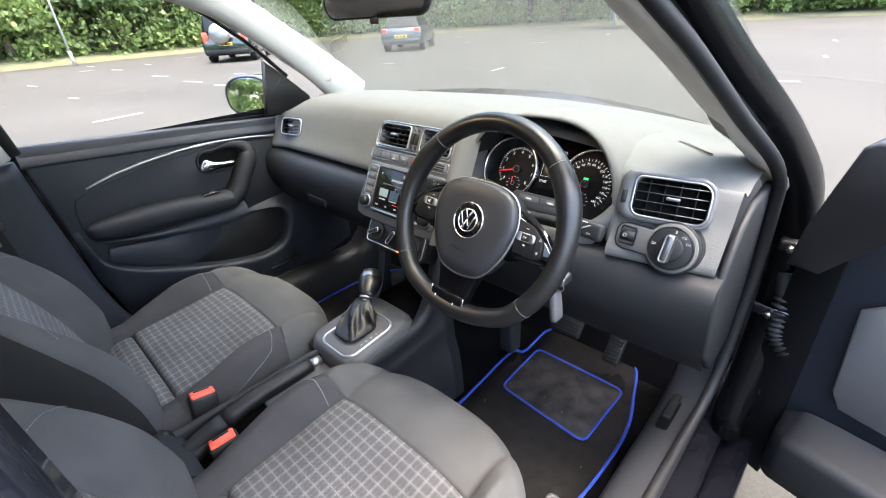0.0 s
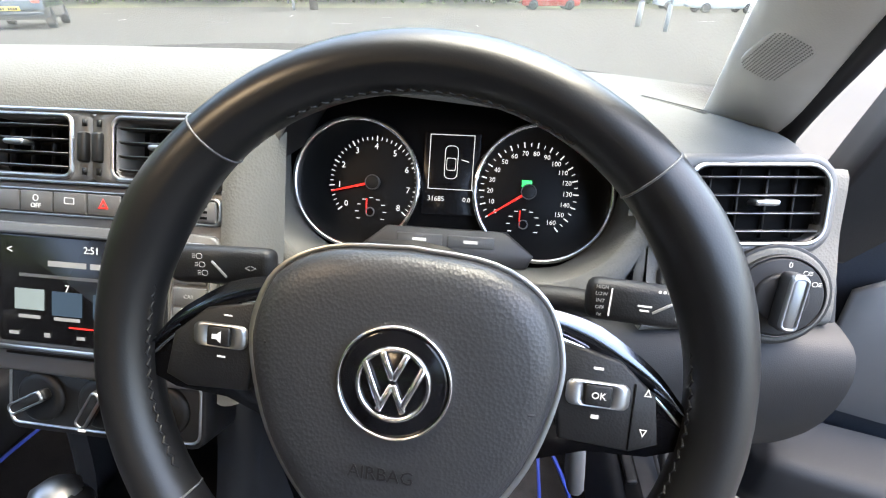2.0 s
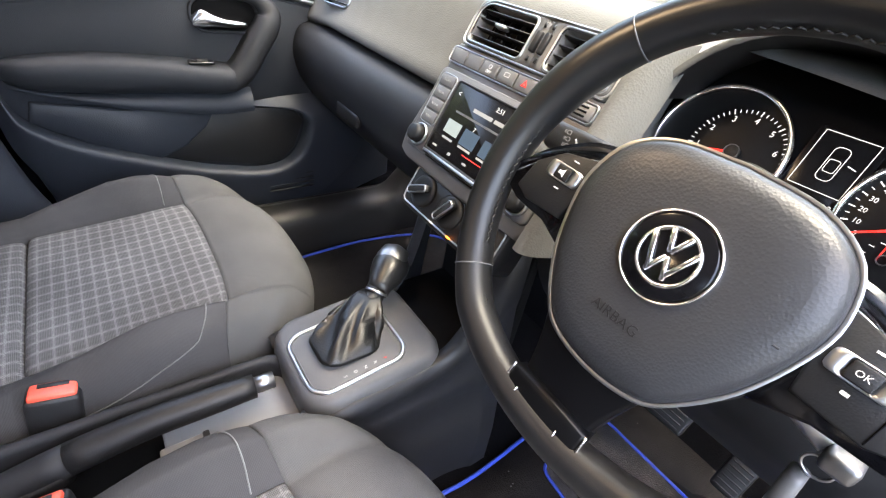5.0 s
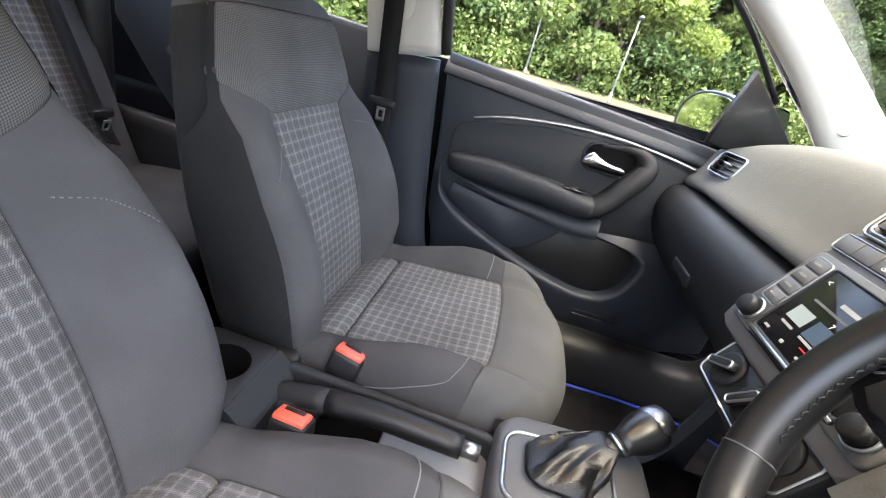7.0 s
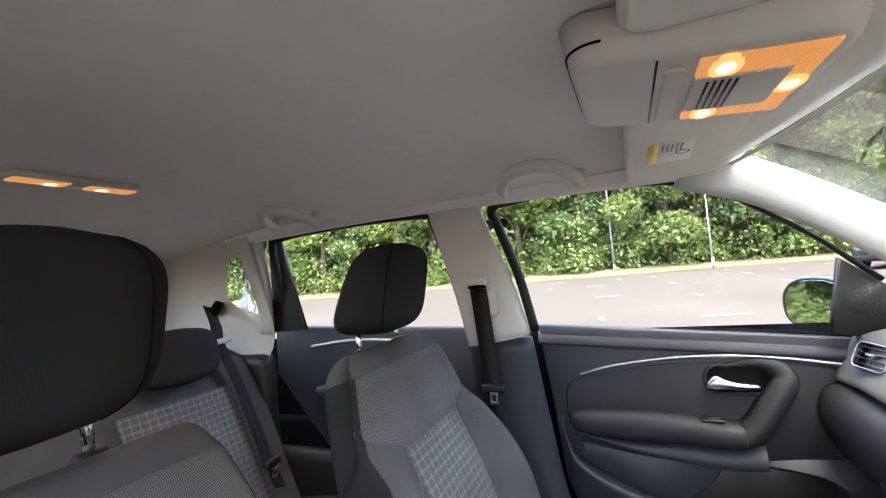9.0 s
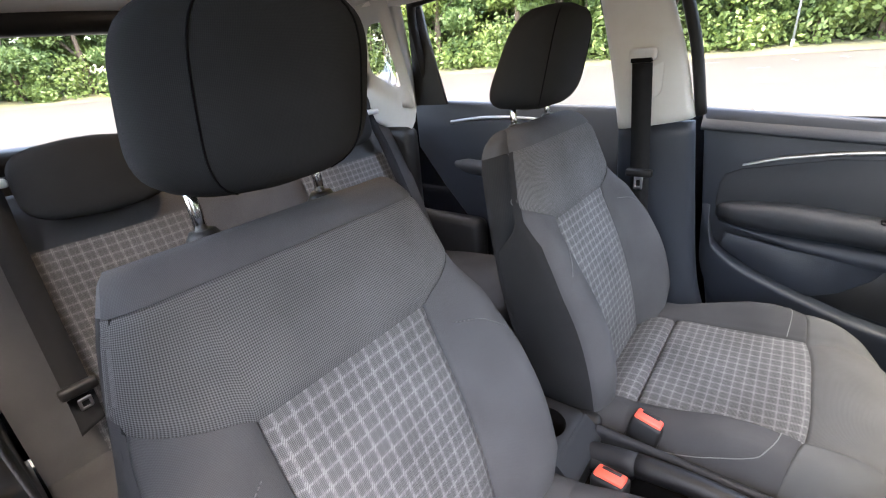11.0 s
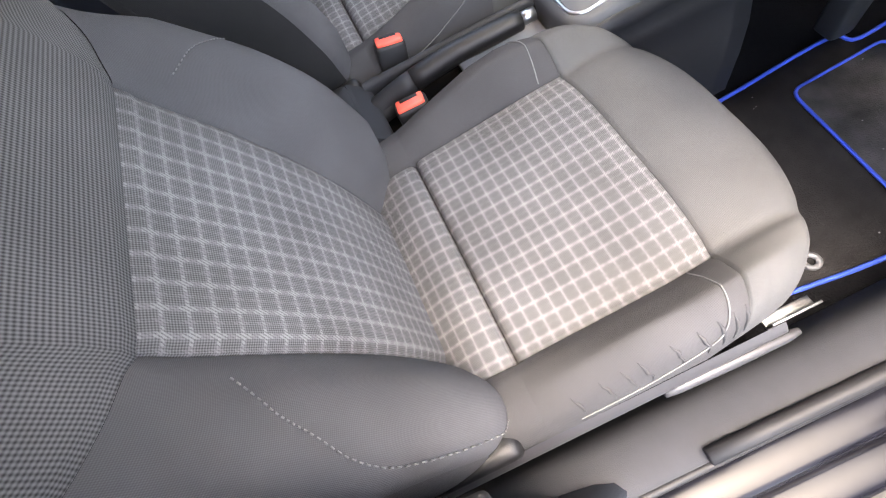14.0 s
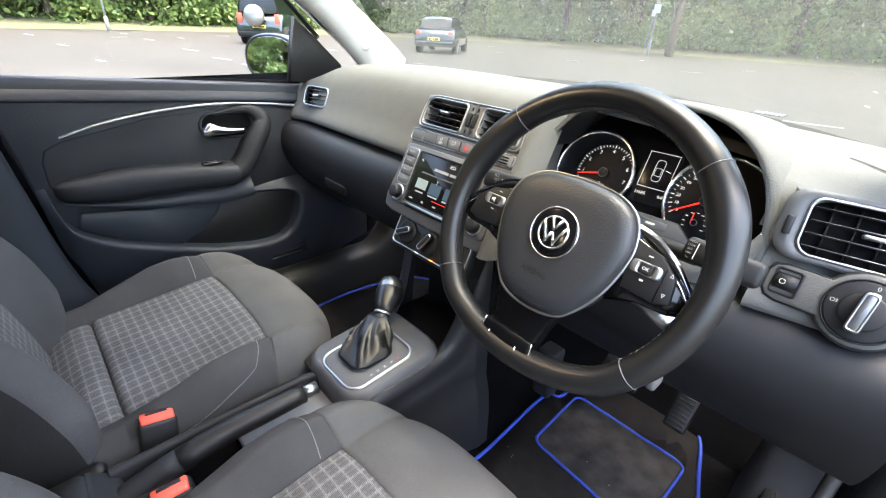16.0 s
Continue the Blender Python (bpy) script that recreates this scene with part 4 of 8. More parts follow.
def dial(cx, cy, R, nums, a0, a1, step_txt, ticks, needle, small):
    m = MI @ Matrix.Translation((cx, cy, 0))
    d = part("dial", plate(circle(R - 0.002, 48), 0.004, m, 0.001, -0.002), M_DIAL, dials, "black dial face with white figures")
    part("ring", frame_ring(circle(R + 0.0025, 56), circle(R - 0.0025, 56), 0.014, m, 0.007, 0.002), M_CHROME, d, "chrome dial ring")
    mm = m @ Matrix.Translation((0, 0, -0.0012))
    hx = 0.018 if cx < 0 else -0.014
    mm = mm @ Matrix.Translation((hx, 0.001, 0))
    at = lambda f, r: (r * math.cos(radians(a0 + (a1 - a0) * f)), r * math.sin(radians(a0 + (a1 - a0) * f)))
    for i, s_ in enumerate(nums):
        x, y = at(i / (len(nums) - 1), R * 0.565)
        words(s_, step_txt, mm @ Matrix.Translation((x, y, 0)), M_WHITE, d, "figure")
    tk = []
    for i in range(ticks + 1):
        x, y = at(i / ticks, R * 0.69)
        big = i % (ticks // (len(nums) - 1)) == 0
        tk.append(rbox((0, 0, 0), (0.0055 if big else 0.0035, 0.0012 if big else 0.0008, 0.0003), 0, m=mm @ Matrix.Translation((x, y, 0)) @ Matrix.Rotation(math.atan2(y, x), 4, "Z")))
    part("scale", join(*tk), M_WHITE, d, smooth=False)
    x, y = at(needle, R * 0.72)
    nm = mm @ Matrix.Translation((0, 0, 0.004)) @ Matrix.Rotation(math.atan2(y, x), 4, "Z")
    part("needle", plate([(0.006, 0.0013), (0.006, -0.0013), (R * 0.69, -0.0006), (R * 0.69, 0.0006)], 0.001, nm, 0.0002), M_REDGLOW, d, "red needle")
    part("hub", plate(circle(0.0075, 20), 0.006, mm, 0.001, 0.007), M_DARK, d)
    part("hub_rim", frame_ring(circle(0.0078, 20), circle(0.0068, 20), 0.002, mm, 0.0075, 0.0003), M_PANEL, d)
    sx, sy = small
    part("small_hub", frame_ring(circle(0.005, 16, sx, sy), circle(0.0038, 16, sx, sy), 0.002, mm, 0.004, 0.0003), M_PANEL, d)
    part("small_needle", rbox((sx - 0.004, sy + 0.006, 0.003), (0.0012, 0.016, 0.001), 0, m=mm), M_REDGLOW, d)
    part("small_scale", join(*[rbox((sx + 0.015 * math.cos(a), sy + 0.015 * math.sin(a), 0), (0.004, 0.0008, 0.0003), 0, m=mm) for a in np.linspace(-0.5, math.pi + 0.5, 9)]), M_WHITE, d, smooth=False)
    return d, mm


d1, m1 = dial(-0.095, 0.002, 0.066, [str(k) for k in range(9)], 219, -43, 0.0088, 40, 0.095, (-0.002, -0.031))
d2, m2 = dial(0.097, 0.001, 0.068, [str(k * 10) for k in range(17)], 214, -50, 0.0066, 32, 0.0, (-0.003, -0.033))
part("warning_lamp", rbox((-0.002, 0.008, 0.001), (0.010, 0.007, 0.0005), 0.002, m=m2), M_GREENGLOW, d2, "green warning lamp")
part("warning_lamp", plate([(-0.009, -0.002), (-0.001, -0.002), (-0.005, 0.006)], 0.0005, m1, 0.0002, 0.001), M_REDGLOW, d1, "red warning lamp")
md = MI @ Matrix.Translation((0.003, 0.016, -0.004))
scr2 = part("display", plate(rrect(0.058, 0.085, 0.002, 3), 0.003, md, 0.0004), M_SCREEN, dials, "small display with the outline of a car")
mdd = md @ Matrix.Translation((0, 0, 0.0006))
part("outline", frame_ring(rrect(0.046, 0.056, 0.0005, 3, 0, 0.012), rrect(0.0446, 0.0546, 0.0005, 3, 0, 0.012), 0.0003, mdd, 0.0005, 0.0001), M_WHITE, scr2)
part("car_symbol", join(frame_ring(rrect(0.014, 0.034, 0.005, 4, 0, 0.012), rrect(0.0126, 0.0326, 0.0044, 4, 0, 0.012), 0.0003, mdd, 0.0005, 0.0001),
                        frame_ring(rrect(0.010, 0.013, 0.002, 4, 0, 0.010), rrect(0.0088, 0.0118, 0.002, 4, 0, 0.010), 0.0003, mdd, 0.0005, 0.0001),
                        rbox((0.0105, 0.017, 0.0003), (0.008, 0.001, 0.0003), 0, m=mdd @ Matrix.Rotation(radians(-14), 4, "Z"))), M_WHITE, scr2, smooth=False)
words("31685", 0.0072, mdd @ Matrix.Translation((-0.014, -0.026, 0.0003)), M_WHITE, scr2)
words("0.0", 0.0068, mdd @ Matrix.Translation((0.018, -0.026, 0.0003)), M_WHITE, scr2)
for k in (-1, 1):
    b = part("reset_button", rbox((0.003 + k * 0.026, -0.052, 0.006), (0.048, 0.013, 0.014), 0.002, 2, MI), M_PANEL, dials, "flat grey reset button")
    bars([(0.003 + k * 0.026, -0.052, 0.014, 0.003)], MI @ Matrix.Translation((0, 0, 0.0133)), M_WHITE, b)
part("lower_lip", plate([(0.064, -0.040), (-0.058, -0.040), (-0.085, -0.062), (-0.080, -0.075), (0.086, -0.075), (0.092, -0.062)], 0.02, MI, 0.002, 0.012), shade("lip_grey", (0.04, 0.04, 0.042), 0.5, vary=0.05), dials, "grey lip under the display")
# the grained bowl round the dials: from the rings out to a crest flush with the dash face
_in = [(-0.1675, 0.055), (-0.1675, 0.015), (-0.158, -0.030), (-0.130, -0.060), (-0.095, -0.072), (0.0, -0.074), (0.095, -0.074), (0.130, -0.063), (0.160, -0.032), (0.1715, 0.015), (0.1715, 0.055)]
_out = [(0.172, 0.962), (0.169, 0.928), (0.178, 0.888), (0.203, 0.865), (0.242, 0.855), (0.329, 0.852), (0.412, 0.856), (0.462, 0.872), (0.488, 0.896), (0.506, 0.930), (0.508, 0.962)]
_pf = lambda z: 0.19 + (z - 0.918) * 0.48
_ri = [np.array(MI @ Vector((x, y, 0.0))) for x, y in crom(_in, 44)]
_ro = [np.array((x, _pf(z), z)) for x, z in crom(_out, 44)]
_c = np.array((0.335, 0.19, 0.92))
_rings = [[a + (b - a) * f + np.array((0, -0.012, 0.006)) * math.sin(math.pi * f) * g for a, b in zip(_ri, _ro)] for f, g in ((0, 0), (0.3, 0.5), (0.6, 0.8), (0.85, 0.7), (1.0, 0.3))]
_rings.append([b + np.array(((b[0] - _c[0]) * 0.10, -0.002, min(0.0, b[2] - 0.90) * 0.7)) for b in _ro])
_rings.append([b + np.array(((b[0] - _c[0]) * 0.16, 0.012, min(0.0, b[2] - 0.90) * 1.3)) for b in _ro])
part("dial_surround", grid(_rings, flip=True), M_DASH, dash, "grey grained bowl round the dials")
# grained cheek between the centre stack and the bowl
part("stack_cheek", grid([[(0.146 + 0.040 * f, (0.128 + (z - 0.872) * 0.5) * (1 - f * f) + (_pf(z) - 0.003) * f * f - 0.006 * math.sin(math.pi * f), z) for z in np.linspace(0.765, 0.995, 20)] for f in np.linspace(0, 1, 10)], flip=True), M_DASH, dash, "grey grained cheek beside the centre stack")

# ---- steering wheel ----
wheel = thing("steering_wheel", "black leather three-spoke steering wheel with chrome edging", "steering wheel", at=(0.33, 0.0, 0.90))
MW = tilted((0.33, 0.0, 0.90), 26) @ Matrix.Rotation(radians(-2), 4, "Z")


def rim_point(a, r=0.1715):
    x, y = r * math.cos(a), r * math.sin(a)
    if y < -0.130:
        y = -0.130 + (y + 0.130) * 0.7
    return x, y


RZ = -0.018
_rp = [rim_point(a) for a in np.linspace(0, 2 * math.pi, 96, endpoint=False)]
rings = []
for i, (x, y) in enumerate(_rp):
    a = math.atan2(y, x)
    ang = math.degrees(a) % 360
    # thicker thumb rests at ten and two
    k = 1 + 0.16 * sum(math.exp(-((ang - c + 180) % 360 - 180) ** 2 / 260) for c in (28, 152))
    n_ = Vector((math.cos(a), math.sin(a), 0))
    rings.append([tuple(MW @ (Vector((x, y, RZ)) + n_ * (0.0165 * k * math.cos(t)) + Vector((0, 0, 0.0185 * k * math.sin(t))))) for t in np.linspace(0, 2 * math.pi, 16, endpoint=False)])
rim = part("rim", grid(rings, closed_u=True, closed_v=True), M_LEATHER, wheel, "worn black leather rim")
for a in (45, 135, 217, 323):
    x, y = rim_point(radians(a))
    q = Vector((math.cos(radians(a)), math.sin(radians(a)), 0))
    kk = 1 + 0.16 * sum(math.exp(-((a - c + 180) % 360 - 180) ** 2 / 260) for c in (28, 152))
    part("leather_seam", tube([tuple(MW @ (Vector((x, y, RZ)) + q * 0.0166 * kk * math.cos(t) + Vector((0, 0, 0.0186 * kk * math.sin(t))))) for t in np.linspace(0, 2 * math.pi, 24, endpoint=False)], 0.0007, 5, True), M_PANEL, rim)
# cross-stitching along the inner edge of the grips
for a0, a1 in ((140, 212), (328, 400), (60, 120), (228, 250), (290, 312)):
    st = []
    for k in range(int((a1 - a0) / 1.3)):
        a = radians(a0 + 1.3 * k)
        x, y = rim_point(a, 0.1555)
        mm = MW @ Matrix.Translation((x, y, RZ + 0.004)) @ Matrix.Rotation(a, 4, "Z") @ Matrix.Rotation(radians(35 if k % 2 else -35), 4, "X")
        st.append(rbox((0, 0, 0), (0.0016, 0.006, 0.0014), 0.0004, 1, mm))
    part("stitching", join(*st), M_DARK, rim)

pad_outline = crom([(0.0, 0.070), (0.045, 0.066), (0.074, 0.050), (0.086, 0.022), (0.085, -0.005), (0.074, -0.042), (0.055, -0.073), (0.036, -0.089), (0.0, -0.095), (-0.036, -0.089), (-0.055, -0.073), (-0.074, -0.042), (-0.085, -0.005), (-0.086, 0.022), (-0.074, 0.050), (-0.045, 0.066), (0.0, 0.070)], 65)[:-1]


def shrink(o, k, d=0.0):
    o = np.array(o)
    return o * k


_rings = [[(x, y, z) for x, y in shrink(pad_outline, k)] for k, z in ((0.97, -0.045), (1.0, -0.02), (1.0, -0.012), (0.975, -0.006), (0.92, -0.0015), (0.8, 0.001), (0.6, 0.002), (0.36, 0.0015))]
pad = part("airbag_cover", place(loft(_rings), MW), M_AIRBAG, wheel, "grained dark grey airbag cover")
part("cover_edge", place(grid([[(x, y, z) for x, y in shrink(pad_outline, k)] for k, z in ((1.0, -0.02), (1.03, -0.016), (1.03, -0.010), (1.0, -0.0115))], closed_v=True), MW), M_SATIN, wheel, "thin silver edge round the cover")
words("AIRBAG", 0.0105, MW @ Matrix.Translation((-0.003, -0.052, 0.0025)), M_DARK, pad)
for sx in (-1, 1):
    part("cover_clip_mark", rbox((sx * 0.070, -0.008 + 0.02 * (sx < 0), -0.0005), (0.010, 0.0012, 0.001), 0, m=MW), M_DARK, pad)
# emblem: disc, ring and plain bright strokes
emb = part("emblem", plate(circle(0.0295, 48), 0.006, MW, 0.002, 0.0045), M_GLOSS, wheel, "gloss black disc with chrome ring")
part("emblem_rim", frame_ring(circle(0.0315, 48), circle(0.0293, 48), 0.006, MW, 0.005), M_CHROME, emb)
part("emblem_ring", frame_ring(circle(0.0205, 40), circle(0.0175, 40), 0.003, MW, 0.0068), M_CHROME, emb)
for cx, cy, ln, rz in ((-0.0035, 0.010, 0.016, 24), (0.0035, 0.010, 0.016, -24), (-0.0105, -0.001, 0.027, 24), (0.0105, -0.001, 0.027, -24), (-0.0035, -0.007, 0.016, -24), (0.0035, -0.007, 0.016, 24)):
    part("emblem_stroke", rbox((0, 0, 0.0058), (0.0035, ln, 0.0024), 0.0006, 1, MW @ Matrix.Translation((cx, cy, 0)) @ Matrix.Rotation(radians(rz), 4, "Z")), M_CHROME, emb)

for sx in (-1, 1):
    # side spokes: dark carrier, bright upper flash, switch pod
    o = [(0.060, 0.040), (0.100, 0.036), (0.135, 0.016), (0.160, -0.004), (0.162, -0.024), (0.142, -0.032), (0.108, -0.034), (0.070, -0.048)]
    o = [(sx * x, y) for x, y in o]
    if sx < 0:
        o = o[::-1]
    sp = part("spoke", place(loft([[(x, y, z) for x, y in o] for z in (-0.034, -0.024)] + [[(x * 0.98, y * 0.94, -0.0185) for x, y in o]]), MW), M_GLOSS, wheel, "gloss black side spoke")
    fl = crom([(sx * x, y, z) for x, y, z in ((0.066, 0.043, -0.010), (0.100, 0.034, -0.013), (0.135, 0.015, -0.014), (0.156, -0.004, -0.016))], 16)
    part("flash", place(grid([[(x, y + w * 0.008 * (1 - abs(i / 15 - 0.4)), z - 0.004 * abs(w)) for w in (-1, -0.5, 0, 0.5, 1)] for i, (x, y, z) in enumerate(fl)], flip=sx < 0), MW), M_FLASH, sp, "polished dark flash")
    part("flash_line", place(tube([(x, y - 0.008, z - 0.003) for x, y, z in fl], 0.0012, 6), MW), M_CHROME, sp)
    po = [(0.086, 0.030), (0.118, 0.023), (0.138, 0.006), (0.142, -0.020), (0.128, -0.026), (0.090, -0.024), (0.086, 0.0)]
    po = [(sx * x, y) for x, y in po]
    if sx < 0:
        po = po[::-1]
    pod = part("switch_pod", plate(po, 0.012, MW, 0.002, -0.012), M_DARK, sp, "black switch pod")
    bx, by = sx * 0.1075, (0.004 if sx > 0 else 0.008)
    part("switch_rim", frame_ring(rrect(0.033, 0.0140, 0.004, 4, bx, by), rrect(0.0140, 0.0115, 0.002, 4, bx, by), 0.004, MW, -0.009), M_SATIN, pod, "satin silver rocker")
    mid = part("switch_middle", rbox((bx, by, -0.0115), (0.0140, 0.0115, 0.006), 0.001, 2, MW), M_DARK, pod)
    ms = MW @ Matrix.Translation((bx, by, -0.0082))
    if sx > 0:
        words("OK", 0.0052, ms, M_WHITE, mid)
        bars([(-0.001, 0.0140, 0.005, 0.0014), (0.0, -0.0125, 0.004, 0.002)], ms @ Matrix.Translation((0, 0, -0.003)), M_WHITE, pod, "symbol")
        part("pod_seam", rbox((0.1265, -0.006, -0.0118), (0.0008, 0.036, 0.0008), 0, m=MW), M_BLACK, pod)
        for y in (0.008, -0.014):
            k = 1 if y > 0 else -1
            tri = [(0.1312, y - 0.002 * k), (0.1352, y - 0.002 * k), (0.1332, y + 0.0025 * k)]
            part("symbol", frame_ring(tri, [(0.1332 + (a - 0.1332) * 0.6, y + (b - y) * 0.6 - 0.0002 * k) for a, b in tri], 0.0003, MW, -0.0115, 0.0001), M_WHITE, pod)
    else:
        part("symbol", plate([(-0.0035, 0.0014), (-0.0035, -0.0014), (-0.0007, -0.0014), (0.002, -0.0035), (0.002, 0.0035), (-0.0007, 0.0014)], 0.0003, ms, 0.0001, 0.0003), M_WHITE, mid)
        bars([(0.004, 0.0125, 0.005, 0.0009), (0.001, -0.0125, 0.005, 0.0009)], ms @ Matrix.Translation((0, 0, -0.003)), M_WHITE, pod, "symbol")
# lower spoke with its bright outline
flank = [tuple(q) for q in crom([(0.070, -0.052), (0.050, -0.080), (0.040, -0.105), (0.034, -0.130), (0.033, -0.150), (0.028, -0.163)], 16)]
lo = [(x - 0.005, y) for x, y in flank + [(-x, y) for x, y in flank[::-1]]]
low = part("lower_spoke", plate(lo, 0.020, MW, 0.004, -0.0145), M_LACQUER, wheel, "gloss black lower spoke")
cap_o = crom([(0.036, -0.132), (0.036, -0.150), (0.027, -0.163), (0.0, -0.166), (-0.027, -0.163), (-0.036, -0.150), (-0.036, -0.132)], 26)
part("spoke_foot", plate([(x - 0.005, y) for x, y in cap_o], 0.016, MW, 0.003, -0.004), M_LACQUER, low, "gloss black foot of the spoke on the rim")
part("outline", place(tube([(x - 0.007, y, -0.0032) for x, y in ((-0.021, -0.145), (-0.022, -0.153), (0.022, -0.153), (0.021, -0.145))], 0.0009, 6), MW), M_CHROME, low, "chrome outline")
part("spoke_edge", place(tube([(x * 1.02 - 0.005, y, -0.0055) for x, y in cap_o], 0.0012, 6), MW), M_CHROME, low, "thin bright edge along the rim")
part("hub_back", place(loft([[(r * math.cos(t), r * math.sin(t) - 0.01, z) for t in np.linspace(0, 2 * math.pi, 28, endpoint=False)] for z, r in ((-0.02, 0.085), (-0.05, 0.075), (-0.075, 0.055))]), MW), M_DARK, wheel)

# stalks behind the wheel
for sx in (-1, 1):
    st = thing("indicator_stalk" if sx < 0 else "wiper_stalk", "black column stalk with white symbols", "column stalk", at=(0.33 + sx * 0.06, 0.10, 0.885))
    mm = tilted((0.176 if sx < 0 else 0.484, 0.096, 0.899 if sx < 0 else 0.895), 22, 0) @ Matrix.Rotation(radians(1 if sx < 0 else -3), 4, "Z")
    part("arm", tube(crom([(0.33 + sx * 0.05, 0.12, 0.875), (0.33 + sx * 0.09, 0.108, 0.884), (0.33 + sx * 0.13, 0.098, 0.889)], 8), 0.010, 10), M_DARK, st)
    pd = part("paddle", rbox((0, 0, 0), (0.082, 0.029, 0.018), 0.007, 3, mm), M_DARK, st, "flat black paddle end")
    ms = mm @ Matrix.Translation((0, 0, 0.0092))
    if sx > 0:
        for k, s_ in enumerate(("HIGH", "LOW", "INT", "OFF", "1x")):
            words(s_, 0.0034, ms @ Matrix.Translation((-0.033, 0.0096 - 0.0047 * k, 0)), M_DIM, pd)
        words("OFF", 0.0045, ms @ Matrix.Translation((0.020, -0.006, 0)), M_DIM, pd)
        bars([(-0.0265, 0.0, 0.001, 0.019), (-0.004, 0.0, 0.009, 0.0012), (-0.004, -0.003, 0.006, 0.0012)] + [(0.004 + 0.003 * k, 0.011, 0.0018, 0.0018) for k in range(4)], ms, M_WHITE, pd)
        part("arrow", rbox((0.010, -0.004, 0), (0.022, 0.0018, 0.0004), 0, m=ms @ Matrix.Rotation(radians(33), 4, "Z")), M_DIM, pd)
    else:
        for k in range(3):
            cy_ = 0.0075 - 0.0062 * k
            part("symbol", frame_ring(rrect(0.0050, 0.0042, 0.0016, 3, -0.014 + 0.002 * k, cy_), rrect(0.0041, 0.0033, 0.0013, 3, -0.014 + 0.002 * k, cy_), 0.0003, ms, 0.0003, 0.0001), M_DIM, pd)
            bars([(-0.0185 + 0.002 * k, cy_ + 0.0012 * j, 0.0024, 0.0005) for j in (-1, 0, 1)], ms, M_DIM, pd)
        part("arrow", rbox((0.002, 0.0, 0), (0.016, 0.0018, 0.0004), 0, m=ms @ Matrix.Rotation(radians(-45), 4, "Z")), M_DIM, pd)
        words("<>", 0.008, ms @ Matrix.Translation((0.026, 0, 0)), M_DIM, pd)
# ignition key hanging from the column
key = thing("ignition_key", "grey car key in the lock with its fob hanging", "key", at=(0.46, 0.085, 0.76))
part("lock", tube([(0.395, 0.105, 0.812), (0.458, 0.088, 0.800)], 0.013, 14), M_SATIN, key, "silver ignition lock")
part("key_head", rbox((0.467, 0.085, 0.795), (0.022, 0.034, 0.018), 0.005, 3, None), M_EDGE, key, "grey key head in the lock")
part("key_ring", place(tube([(0.010 * math.cos(a), 0.0, 0.010 * math.sin(a)) for a in np.linspace(0, 6.283, 24, endpoint=False)], 0.0012, 6, True), Matrix.Translation((0.461, 0.084, 0.776))), M_STEEL, key, "steel key ring")
part("fob", place(loft([[(x * k, y * k2, z) for x, y in rrect(0.014, 0.030, 0.006, 5)] for k, k2, z in ((0.6, 0.5, 0.030), (0.95, 0.8, 0.026), (1.0, 1.0, 0.0), (1.05, 1.0, -0.024), (0.85, 0.9, -0.029))]), Matrix.Translation((0.459, 0.083, 0.735)) @ Matrix.Rotation(radians(-6), 4, "Y")), M_PANEL, key, "worn grey key fob")

# ---- centre console ----
console = thing("centre_console", "dark grey centre console between the seats", "centre console", at=(0, -0.2, 0.27))
CX = 0.012
M_PLINTH = shade("plinth_plastic", (0.062, 0.0625, 0.065), 0.55, vary=0.07, spec=0.35)
M_FLANK = shade("flank_plastic", (0.0085, 0.0088, 0.0105), 0.5, vary=0.08, spec=0.35)
top_line = crom([(-0.150, 0.515), (-0.10, 0.531), (-0.03, 0.531), (0.045, 0.540), (0.082, 0.580), (0.108, 0.650), (0.125, 0.720), (0.150, 0.775)], 30)
for sx in (-1, 1):
    # a smooth flank with a rounded shoulder, a shallow ledge under it and a dark foot
    rows = []
    for y, zt in top_line:
        low_ = lambda z, k: z + (zt - 0.53) * k
        rows.append([(CX + sx * (a + 0.014 * min(1.0, max(0.0, (zt - 0.54) / 0.15))), y, z) for a, z in ((0.070, zt - 0.010), (0.084, zt), (0.091, zt - 0.003), (0.097, zt - 0.014), (0.100, low_(0.505, 0.55)), (0.0985, low_(0.5005, 0.5)), (0.106, low_(0.485, 0.3)), (0.111, 0.466), (0.110, 0.461), (0.122, 0.42), (0.130, 0.36), (0.134, 0.27))])
    part("side_wing", grid(rows, flip=sx < 0), M_FLANK, console, "smooth dark console flank")
part("tunnel", grid([[(x, y, z) for x, z in crom([(-0.135, 0.26), (-0.120, 0.38), (-0.098, 0.43), (0.0, 0.435), (0.098, 0.43), (0.120, 0.38), (0.135, 0.26)], 25)] for y in np.linspace(-0.72, -0.13, 8)]), M_DARK, console)
part("cubby", join(rbox((0, 0.20, 0.60), (0.20, 0.02, 0.26), 0.004), rbox((0, 0.13, 0.515), (0.196, 0.16, 0.02), 0.006)), M_BLACK, console, "open cubby with its shade painted in")
# gear surround
MG = Matrix.Translation((0.022, -0.068, 0.545)) @ Matrix.Rotation(radians(5.5), 4, "X")
part("lever_plinth", place(loft([[(x * k - 0.010, y * k + 0.020, z) for x, y in rrect(0.176, 0.212, 0.038, 8)] for k, z in ((1.03, -0.07), (1.01, -0.024), (0.985, -0.010), (0.94, -0.001), (0.88, 0.002))]), MG), M_PLINTH, console, "raised grey gear lever plinth")
